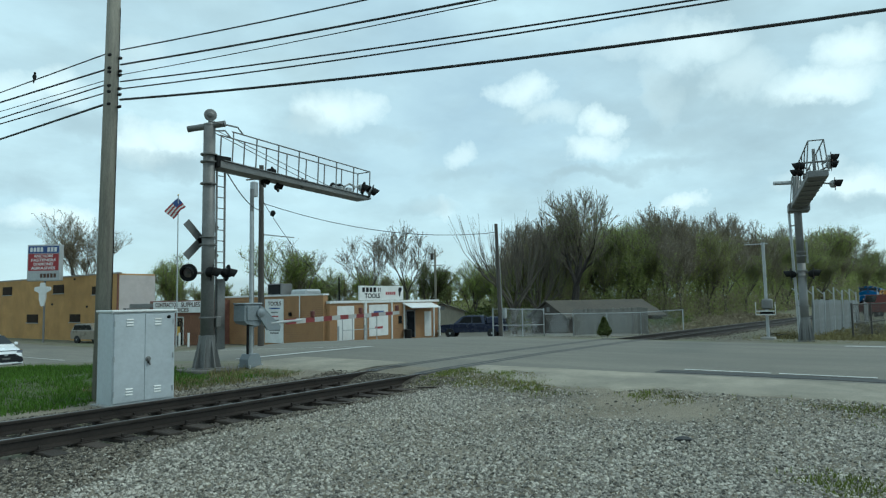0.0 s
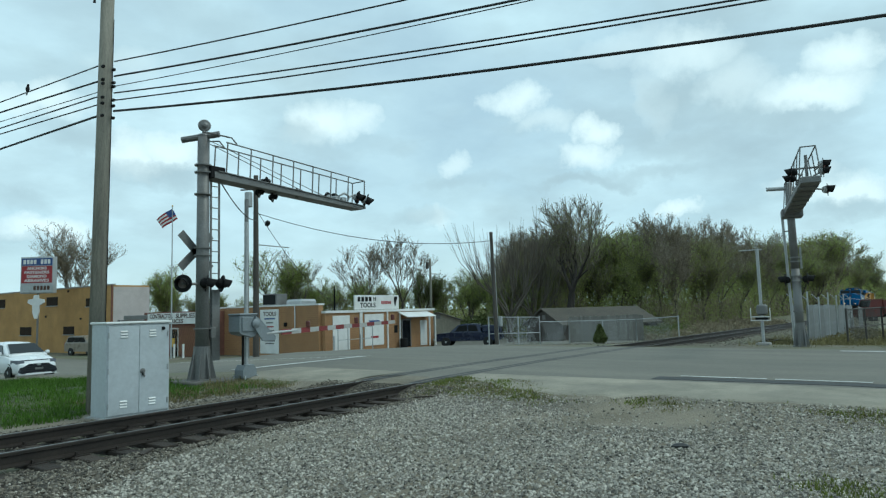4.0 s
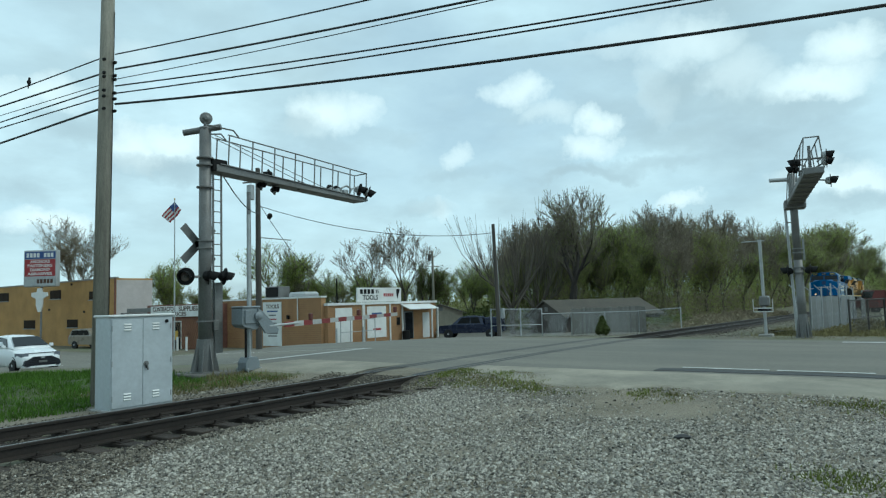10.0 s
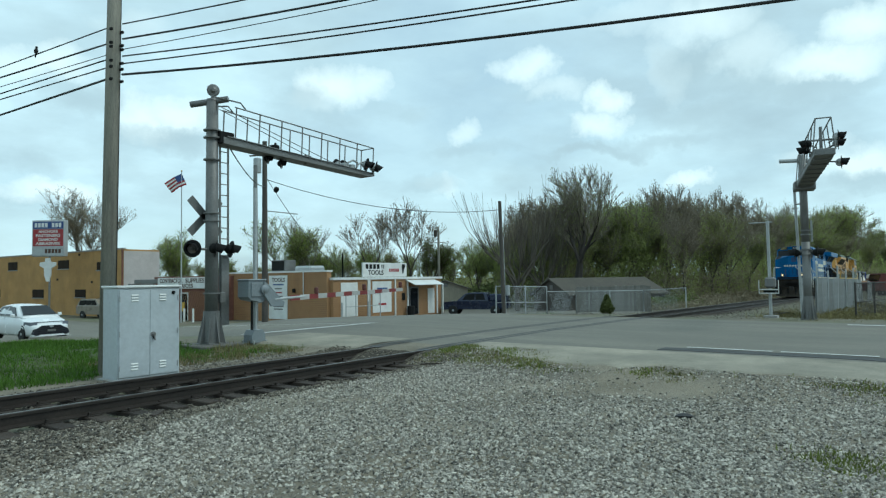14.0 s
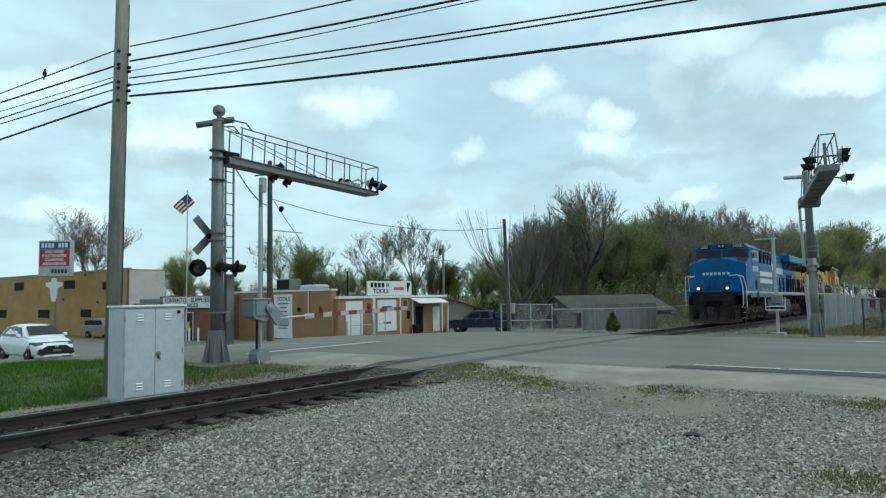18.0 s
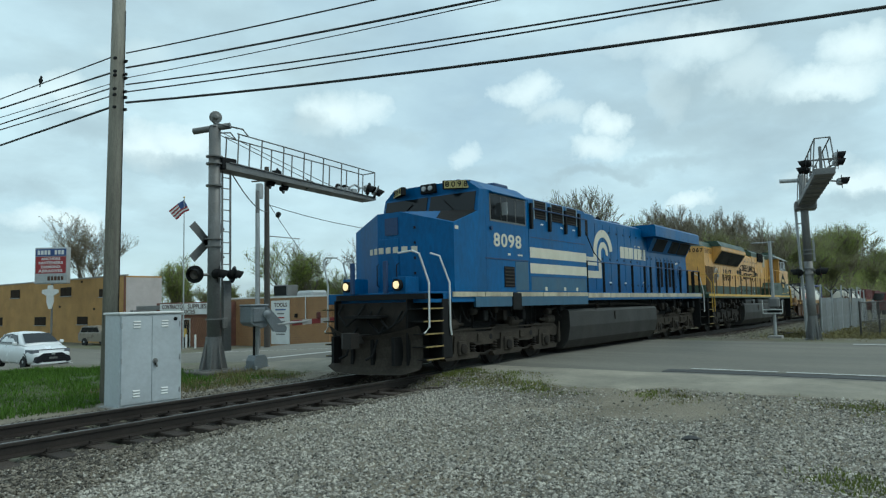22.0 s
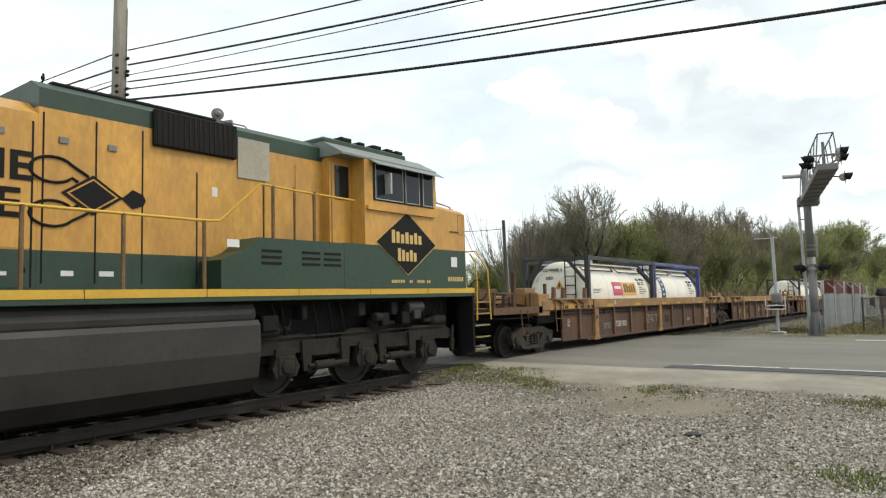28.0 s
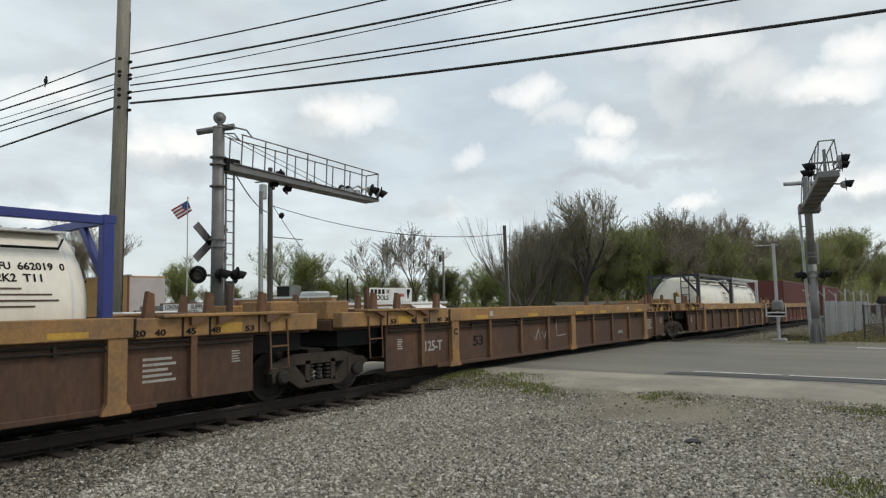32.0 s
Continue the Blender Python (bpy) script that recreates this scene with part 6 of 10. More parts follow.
def stand(ob, x, y, z=None, turn=0, size=1.0, first=[]):
    m = Matrix.Translation((x, y, (ground_z(x, y) if z is None else z) - 0.1)) @ Matrix.Rotation(radians(turn), 4, "Z")
    if ob.name not in first:
        first.append(ob.name)
        ob.matrix_basis = m @ Matrix.Scale(size, 4)
        return ob
    c = copy_thing(ob, m)
    c.scale = (size, size, size)
    return c


T_BARE = build_tree(2, 14.5, 0.52, "leaf_bud", 16000, 0.06, 0.95, 6, 3, label="tall bare tree with opening brown buds", low=0.2, loose=0.1, twig=0.01, girth=0.014)
T_BARE2 = build_tree(15, 13.5, 0.5, "leaf_bud", 6000, 0.05, 0.9, 6, 2, label="bare branching tree with reddish buds in early spring", low=0.2, loose=0.1, twig=0.011, girth=0.011)
T_BIG = build_tree(9, 13.9, 0.5, "leaf", 9000, 0.05, 0.95, 6, 3, label="large dark-limbed tree with a few opening leaves", low=0.17, loose=0.12, twig=0.011, girth=0.019, bark="bark", crook=0.13)
T_GREEN = build_tree(7, 10.5, 0.62, "leaf_fresh", 24000, 0.06, 0.7, 5, 3, label="tree with thin fresh green spring leaves", low=0.14, loose=0.22, girth=0.013)
T_DARK = build_tree(31, 9.5, 0.5, "leaf_dark", 24000, 0.075, 0.7, 5, 3, label="dense dark green tree", low=0.12, loose=0.22)


def build_pollard():
    """A cut-back tree: spreading limbs that carry long straight shoots."""
    rnd = random.Random(17)
    wood, shoots = Mesh(), Mesh()
    for k in range(8):
        a = 6.283 * k / 8 + rnd.uniform(-0.3, 0.3)
        lean = rnd.uniform(0.55, 1.15)
        ray_out = Vector((math.cos(a), math.sin(a), 0))
        foot = Vector((0, 0, 1.2 + rnd.uniform(-0.3, 0.8)))
        knee = foot + ray_out * 0.9 * lean + Vector((0, 0, 1.3))
        elbow = foot + ray_out * 2.5 * lean + Vector((0, 0, 2.6 + rnd.uniform(-0.4, 0.9)))
        wood.rod(foot, knee, 0.1, 0.075, 6)
        wood.rod(knee, elbow, 0.075, 0.045, 6)
        for q in range(9):
            u = rnd.uniform(0.1, 1.0)
            p = knee.lerp(elbow, u)
            out = (ray_out * rnd.uniform(0.05, 0.75) + Vector((rnd.uniform(-0.2, 0.2), rnd.uniform(-0.2, 0.2), 1))).normalized()
            length = rnd.uniform(2.4, 5.6)
            mid = p + out * length * 0.45
            tip = p + (out + Vector((0, 0, 0.35))).normalized() * length
            shoots.rod(p, mid, 0.028, 0.019, 4, False)
            shoots.rod(mid, tip, 0.019, 0.008, 4, False)
            for e in range(2):
                b = mid.lerp(tip, rnd.uniform(0.0, 0.4))
                shoots.rod(b, b + (out + Vector((rnd.uniform(-0.4, 0.4), rnd.uniform(-0.4, 0.4), 0.4))).normalized() * length * 0.35, 0.012, 0.007, 3, False)
    wood.rod((0, 0, -0.3), (0.1, 0, 2.1), 0.22, 0.16, 8)
    t = thing("tree", (0, 0, 0), "pruned bare tree with long upright shoots", "tree", "trees")
    part("trunk", wood, "bark_grey", t)
    tagged(part("shoot", shoots, "bark_grey", t), kind="stuff")
    return t


T_SHOOT = build_pollard()
T_THIN = build_tree(52, 13.0, 0.4, "leaf_bud", 6000, 0.05, 1.0, 5, 3, label="slender bare tree with upright twigs", low=0.2, loose=0.12, twig=0.011, girth=0.013)
F_GREEN = build_tree(61, 10.0, 0.58, "leaf", 30000, 0.05, 0.8, 5, 3, label="woodland tree with fresh yellow-green spring leaves", low=0.14, loose=0.2, twig=0.011, girth=0.012)
F_HAZE = build_tree(62, 10.0, 0.5, "leaf", 22000, 0.042, 0.9, 5, 3, label="woodland tree with a thin haze of young leaves", low=0.16, loose=0.18, twig=0.011, girth=0.012)
F_BUD = build_tree(63, 10.0, 0.45, "leaf_bud", 15000, 0.042, 0.9, 6, 2, label="bare woodland tree with brown buds", low=0.18, loose=0.12, twig=0.01, girth=0.012)
F_OLIVE = build_tree(64, 10.0, 0.6, "leaf_olive", 26000, 0.05, 0.7, 5, 3, label="woodland tree with olive green leaves", low=0.14, loose=0.2, twig=0.011, girth=0.012)

stand(T_BARE, 42, 88, -1.8, 0, 1.12)
stand(T_GREEN, 48.8, 80, -1.8, 30, 0.98)
stand(T_GREEN, 54, 65, -1.7, 120, 1.1)
stand(T_THIN, 57, 63.5, -1.7, 40, 0.9)
stand(T_BARE2, 65, 60, -1.7, 10, 0.95)
stand(T_BARE2, 70, 56.5, -1.7, 200, 1.05)
stand(T_DARK, 72, 55.5, -1.7, 60, 0.95)
stand(T_GREEN, 72, 66, -1.7, 210, 0.85)
stand(T_GREEN, 66, 68, -1.7, 300, 0.8)
stand(T_DARK, 62, 70, -1.7, 10, 0.8)
stand(T_GREEN, 70, 47.5, -1.7, 77, 0.74)
stand(T_GREEN, 65, 42.5, -1.7, 160, 0.78)
stand(T_GREEN, 66, 39, -1.7, 250, 0.7)
stand(T_SHOOT, 54.0, 31.2, -1.4, 140, 1.22)
stand(T_SHOOT, 58.5, 31.0, -1.4, 20, 1.0)
stand(T_BARE2, 62, 33.5, -1.3, 300, 0.86)
stand(T_BARE, 64, 31.3, -1.3, 90, 0.86)
stand(T_BIG, 58.9, 27.6, -1.3, 215, 1.0)
T_BIG.matrix_basis = pose(58.9, 27.6, -1.4, 4.5, 2, 215)

# the woods along the railway: direction in degrees from the track's line, and how high they stand there
SKYLINE = ((-3, 0.8), (1.9, 1.2), (3.4, 2.8), (4.4, 3.7), (5.4, 4.9), (6.1, 4.9), (7.7, 4.6), (9.6, 4.7), (10.8, 5.2), (12.2, 5.6), (13.6, 6.4), (15.7, 6.5), (16.6, 7.2), (17.9, 7.2), (18.4, 6.2), (21.3, 6.3), (24, 6.0), (26, 6.2), (28.7, 6.0), (30.6, 4.6), (32.1, 3.4), (34, 2.9), (38, 2.6))


def skyline(a):
    for (a0, e0), (a1, e1) in zip(SKYLINE, SKYLINE[1:]):
        if a <= a1:
            return e0 + (e1 - e0) * max(0, a - a0) / (a1 - a0)
    return SKYLINE[-1][1]


def wood_edge(a):
    """How far off the edge of the woods lies in a direction."""
    return min(340.0, max(68.0, 19 / max(0.01, math.sin(radians(a)))))


wood_rnd = random.Random(12)
# the kinds that prevail from one bearing on
STANDS = ((-9, (F_OLIVE, F_HAZE)), (4.6, (F_BUD, F_HAZE)), (5.8, (F_GREEN, F_OLIVE)), (8.8, (F_BUD, F_HAZE)), (11.8, (F_HAZE, F_OLIVE, F_BUD)), (15.4, (F_BUD, F_BUD, F_HAZE)), (18.4, (F_GREEN, F_GREEN, F_HAZE)), (22.3, (F_HAZE, F_GREEN)), (26, (F_BUD, F_HAZE, F_BUD, F_OLIVE)))
for row, deep, tall in ((0, 1.06, 0.86), (1, 1.13, 1.04), (2, 1.22, 1.12)):
    a = -2.0 + row * 0.3
    while a < 31:
        r = wood_edge(a) * deep * wood_rnd.uniform(0.97, 1.06)
        ground_here = -1.2 - 0.006 * max(0, r - 60)
        h = (r * math.tan(radians(skyline(a))) + 1.636 - ground_here) * tall * wood_rnd.uniform(0.82, 1.02)
        here = [kinds for start, kinds in STANDS if a >= start][-1]
        stand(here[wood_rnd.randrange(len(here))], r * math.cos(radians(a)), r * math.sin(radians(a)), ground_here, wood_rnd.uniform(0, 360), h / 10)
        a += (0.75 if a < 9 else 1.15) * (1.5 if row == 0 else 1.0) * wood_rnd.uniform(0.7, 1.3)
for i in range(40):
    a = radians(33 + i * 1.15)
    r = wood_rnd.uniform(105, 135)
    stand((F_GREEN, F_OLIVE, F_HAZE)[i % 3], r * math.cos(a), r * math.sin(a), -2.0, wood_rnd.uniform(0, 360), wood_rnd.uniform(0.66, 0.92))


def build_shrub():
    rnd = np.random.RandomState(6)
    t = thing("shrub", (41.5, 17.3, -0.95), "small dense dark green evergreen shrub by the fence", "shrub")
    part("stem", Mesh().rod((0, 0, 0), (0, 0, 0.8), 0.06, 0.03), "bark", t)
    v, f = [], []
    for i in range(2600):
        z = rnd.uniform(0.05, 1.3)
        rad = 0.52 * math.sin(min(1, z / 0.45) * 1.3) * (1.35 - z) / 1.0
        a = rnd.uniform(0, 6.283)
        c = np.array([math.cos(a) * rad * rnd.uniform(0.5, 1), math.sin(a) * rad * rnd.uniform(0.5, 1), z])
        u, w = rnd.normal(0, 0.06, 3), rnd.normal(0, 0.05, 3)
        b = len(v)
        v += [c - u, c - w, c + u, c + w]
        f.append((b, b + 1, b + 2, b + 3))
    me = bpy.data.meshes.new("crown")
    me.from_pydata([tuple(q) for q in v], [], f)
    part("crown", me, "leaf_dark", t)


build_shrub()


def thicket(name, n, place, size, material, label, upright=1.0):
    """Undergrowth: many small leaf clumps over a strip."""
    rnd = np.random.RandomState(n)
    c = np.array([place(rnd) for i in range(n)])
    k = size * np.maximum(1.0, np.hypot(c[:, 0], c[:, 1]) / 70)[:, None]
    u, w = rnd.normal(0, 1, (n, 3)) * k * (1 / upright, 1 / upright, upright), rnd.normal(0, 0.6, (n, 3)) * k / upright ** 1.5
    v = np.stack([c - u, c + u * 0.6 - w, c + u * 0.6 + w], 1).reshape(-1, 3)
    return bulk(name, v, np.arange(3 * n).reshape(-1, 3), material, label, "undergrowth")


def strip_place(x0, x1, y0, y1, h):
    def place(r):
        x, y = r.uniform(x0, x1), r.uniform(y0, y1)
        top = h * (0.55 + 0.45 * noise.noise((x * 0.25, y * 0.25, 3)))
        return x, y, ground_z(x, y) - 0.1 + max(0.05, top) * r.uniform(0, 1) ** 1.3
    return place


def wood_place(share, near, seed):
    def place(r):
        a = -2 + 34 * r.uniform(0, 1) ** 0.9
        d = wood_edge(a) * near * r.uniform(0.93, 1.2)
        g = -1.2 - 0.006 * max(0, d - 60)
        h = (d * math.tan(radians(skyline(a))) + 1.6 - g) * share * (0.7 + 0.6 * noise.noise((a * 0.9, d * 0.05, seed)))
        return d * math.cos(radians(a)), d * math.sin(radians(a)), g + max(0.2, h) * r.uniform(0, 1)
    return place


thicket("undergrowth", 70000, wood_place(0.45, 1.06, 3), 0.08, "leaf_bud", "tangled bare brown brush under the trees", 1.8)
thicket("undergrowth", 60000, wood_place(0.7, 1.15, 5), 0.06, "leaf_olive", "olive green brush under the trees")
thicket("undergrowth", 60000, wood_place(0.8, 1.26, 9), 0.07, "leaf_olive", "olive green thicket deep in the woods")
thicket("undergrowth", 120000, wood_place(0.82, 1.05, 8), 0.042, "leaf", "fresh light green brush under the trees")
def far_brush(r):
    a, d = radians(r.uniform(31, 66)), r.uniform(102, 132)
    h = 5.6 * (0.75 + 0.6 * noise.noise((math.degrees(a) * 0.5, d * 0.05, 4)))
    return d * math.cos(a), d * math.sin(a), -2.0 + max(0.3, h) * r.uniform(0, 1)


thicket("undergrowth", 45000, far_brush, 0.075, "leaf_olive", "green brush and saplings behind the shops")
thicket("undergrowth", 6000, strip_place(50.5, 62, 16.5, 20.5, 1.8), 0.06, "leaf_dark", "light green brush beside a garage")
thicket("undergrowth", 9000, strip_place(48, 100, 14.8, 19, 1.3), 0.09, "leaf_bud", "tangled dry undergrowth along the railway")
thicket("undergrowth", 16000, strip_place(55, 85, 40, 70, 3.2), 0.13, "leaf_dark", "dark hedge and brush behind the houses")
thicket("undergrowth", 5000, strip_place(60, 72, 33, 42, 4.0), 0.15, "leaf_dark", "dark hedge and brush behind the houses")
thicket("weeds", 5000, strip_place(30, 50, -3, 4.0, 0.6), 0.06, "dry_grass", "dry weeds in a sandy yard")


# ---- stones and grass ----
def scatter_stones(name, n, place, lo, hi, label, seed, material="stone"):
    rnd = np.random.RandomState(seed)
    base = np.array([(1, 0, 0), (-1, 0, 0), (0, 1, 0), (0, -1, 0), (0, 0, 1), (0, 0, -1)], float)
    tri = np.array([(0, 2, 4), (2, 1, 4), (1, 3, 4), (3, 0, 4), (2, 0, 5), (1, 2, 5), (3, 1, 5), (0, 3, 5)])
    p = np.array([place(rnd) for i in range(n)])
    s = lo + (hi - lo) * rnd.beta(1.3, 3.6, n)
    v = base[None] * rnd.uniform(0.55, 1.1, (n, 6, 1)) + rnd.normal(0, 0.16, (n, 6, 3))
    a = rnd.uniform(0, 6.283, n)
    b = rnd.uniform(-0.7, 0.7, n)
    ca, sa, cb, sb = np.cos(a)[:, None], np.sin(a)[:, None], np.cos(b)[:, None], np.sin(b)[:, None]
    x, y, z = v[..., 0], v[..., 1], v[..., 2] * 0.75
    y, z = y * cb - z * sb, y * sb + z * cb
    x, y = x * ca - y * sa, x * sa + y * ca
    v = np.stack([x, y, z], -1) * s[:, None, None] + p[:, None, :]
    f = (tri[None] + 6 * np.arange(n)[:, None, None]).reshape(-1, 3)
    return bulk(name, v, f, material, label, "gravel")


def gravel_place(r):
    while True:
        d, a = r.uniform(4.6, 15.5), r.uniform(radians(0), radians(74))
        x, y = d * math.cos(a), d * math.sin(a)
        if x < pavement_edge(y) + 0.12 * math.sin(y * 2) + 0.1 and y < 9.2:
            bare = noise.noise((x * 0.33, y * 0.33, 2)) + 0.5 * noise.noise((x * 1.1, y * 1.1, 6))
            if y > shoulder(x) + r.normal(0, 0.5) and r.uniform(0, 1) < 0.8:
                continue
            if bare + r.normal(0, 0.32) > -0.22:
                return x, y, ground_z(x, y) + 0.016


def ballast_place(r):
    while True:
        x = r.uniform(-3, 11.9)
        y = r.uniform(min(shoulder(x) - 0.5, TRACK_Y - 2.0), TRACK_Y + 1.9)
        d = abs(y - TRACK_Y)
        if abs(d - 0.7535) > 0.11 and (d > 1.4 or r.uniform(0, 1) < 0.55):
            return x, y, ground_z(x, y) + 0.018 + r.uniform(-0.02, 0.02)


def far_ballast(r):
    x = r.uniform(27.3, 75)
    y = TRACK_Y + r.choice((-1, 1)) * r.uniform(0.9, 4.2)
    return x, y, max(ground_z(x, y), track_z(x) - 0.22 - 0.12 * max(0, abs(y - TRACK_Y) - 1.4)) + 0.02


scatter_stones("gravel_stones", 78000, gravel_place, 0.007, 0.046, "loose grey crushed stones lying on the gravel", 1)
scatter_stones("ballast_stones", 52000, ballast_place, 0.012, 0.048, "dark ballast stones between the ties", 2, "ballast_stone")
scatter_stones("ballast_stones", 9000, far_ballast, 0.02, 0.055, "grey-brown ballast stones along the far track", 3, "far_stone")
scatter_stones("gravel_stones", 5500, lambda r: (r.uniform(7.2, 12), r.uniform(12.3, 15.2), -0.14), 0.02, 0.065, "grey-brown stones round the signal footings", 4, "far_stone")


def grass_blades(name, n, place, h, material, label, seed):
    rnd = np.random.RandomState(seed)
    p = np.array([place(rnd) for i in range(n)])
    a = rnd.uniform(0, 6.283, n)
    w = 0.008 + 0.008 * rnd.rand(n)
    clump = np.array([noise.noise((q[0] * 1.3, q[1] * 1.3, seed)) + 0.6 * noise.noise((q[0] * 4, q[1] * 4, seed)) for q in p])
    hh = h * rnd.uniform(0.4, 1.2, n) * np.clip(1 + 1.1 * clump, 0.3, 2.2)
    side_v = np.stack([np.cos(a) * w, np.sin(a) * w, np.zeros(n)], -1)
    lean = np.stack([rnd.normal(0, 0.35, n) * hh, rnd.normal(0, 0.35, n) * hh, hh], -1)
    v = np.stack([p - side_v, p + side_v, p + lean], 1).reshape(-1, 3)
    return bulk(name, v, np.arange(3 * n).reshape(-1, 3), material, label, "grass")


def lawn(r):
    while True:
        x, y = r.uniform(-1, 10.6), r.uniform(12.5, 26)
        if x * 0.55 + 9.2 < y + 1.2 * noise.noise((x * 0.6, y * 0.6, 1)):
            return x, y, ground_z(x, y)


grass_blades("grass", 70000, lawn, 0.11, "grass", "fresh green rough grass beside the track", 1)
def edge_weeds(r):
    while True:
        x, y = r.uniform(10.4, 13.4), r.uniform(-1.0, 9.2)
        patch_here = noise.noise((x * 0.9, y * 0.7, 4)) + 0.5 * noise.noise((x * 3.5, y * 3.5, 4)) + 0.75 * smooth(4.6, 7.4, y)
        if patch_here - abs(x - pavement_edge(y) + 0.3) * 0.75 + r.normal(0, 0.22) > 0.35:
            return x, y, ground_z(x, y)


grass_blades("grass", 5200, edge_weeds, 0.06, "weed", "thin yellow-green weeds at the road's edge", 2)
grass_blades("grass", 4200, edge_weeds, 0.055, "dry_grass", "dry weeds at the road's edge", 12)
grass_blades("grass", 5000, lambda r: (r.uniform(8.5, 12.2), r.uniform(12.9, 15.6), -0.16), 0.1, "grass", "fresh weeds round the signal footings", 13)
grass_blades("grass", 4000, lambda r: (r.uniform(7, 11.6), r.uniform(12.6, 15), -0.16), 0.14, "dry_grass", "thin weeds round the signal footings", 3)
grass_blades("grass", 900, lambda r: (r.normal(7.3, 0.4), r.normal(0.65, 0.3), -0.155), 0.04, "weed", "low weeds growing in the gravel", 7)
grass_blades("grass", 9000, lambda r: (r.uniform(27, 36), r.uniform(-2, 6), -0.25), 0.22, "dry_grass", "rough verge grass by the road", 4)
grass_blades("grass", 2500, lambda r: (r.uniform(33.4, 39), r.uniform(18.6, 21.4), -0.95), 0.25, "grass", "grass round the foot of a pole", 5)
lawn_sheet = part("ground_lawn", grid_sheet(steps((-20, 10.4, 0.6)), steps((13.2, 30, 0.6)), 0.02), "lawn")
tagged(lawn_sheet, "green rough lawn between track and road", "lawn", kind="structure")
rubble = thing("litter_stone", (8.6, 2.6, ground_z(8.6, 2.6)), "dark lump of asphalt lying on the gravel", "stone")
part("lump", Mesh().lathe((0, 0, -0.01), (0.2, 0.1, 1), [(0, 0.1), (0.03, 0.13), (0.06, 0.08), (0.075, 0.02)], 7), "tar", rubble)


def build_splinters():
    rnd = random.Random(21)
    for k in range(7):
        x = 5.2 + k * 0.9 + rnd.uniform(-0.3, 0.3)
        y = TRACK_Y - rnd.uniform(1.35, 1.9)
        t = thing("wood_splinter", pose(x, y, ground_z(x, y) + 0.035, rnd.uniform(-8, 8), rnd.uniform(-8, 8), rnd.uniform(0, 180)), "broken dark brown splinter of a railway tie on ballast", "wood scrap", "splinters beside the rail")
        w, d = rnd.uniform(0.1, 0.24), rnd.uniform(0.03, 0.06)
        part("splinter", Mesh().prism([(-w, -d), (w * 0.7, -d * 0.8), (w, 0), (w * 0.5, d), (-w * 0.8, d * 0.6)], 0, 0.025, "z"), "tie", t)


build_splinters()


# ---- train: shared parts. Local x runs back from the vehicle's front, y across (near side negative), z up from the rail ----
SIDE = 1.52
HOOD = 0.95


def hull(outline, a, b):
    return Mesh().prism(outline, a, b, "x")


def chamfered(half, z0, z1, cut, drop):
    return [(-half, z0), (half, z0), (half, z1 - drop), (half - cut, z1), (-(half - cut), z1), (-half, z1 - drop)]


def wheelset(parent, x, r, axle_only=False):
    """An axle with two flanged wheels that turns on its own."""
    w = new("wheelset")
    w.parent = parent
    w.matrix_basis = Matrix.Translation((x, 0, r))
    part("axle", Mesh().rod((0, -1.0, 0), (0, 1.0, 0), 0.085, n=10), "wheel", w)
    for s in (-1, 1):
        m = Mesh().lathe((0, s * 0.66, 0), (0, s, 0), [(0, r + 0.028), (0.03, r + 0.028), (0.035, r), (0.14, r - 0.006), (0.14, r - 0.07), (0.1, r - 0.09), (0.09, 0.2), (0.13, 0.14), (0.15, 0.1)], 24)
        part("wheel", m, "wheel", w)
    WHEELS.append((w, x, r))
    return w


WHEELS = []


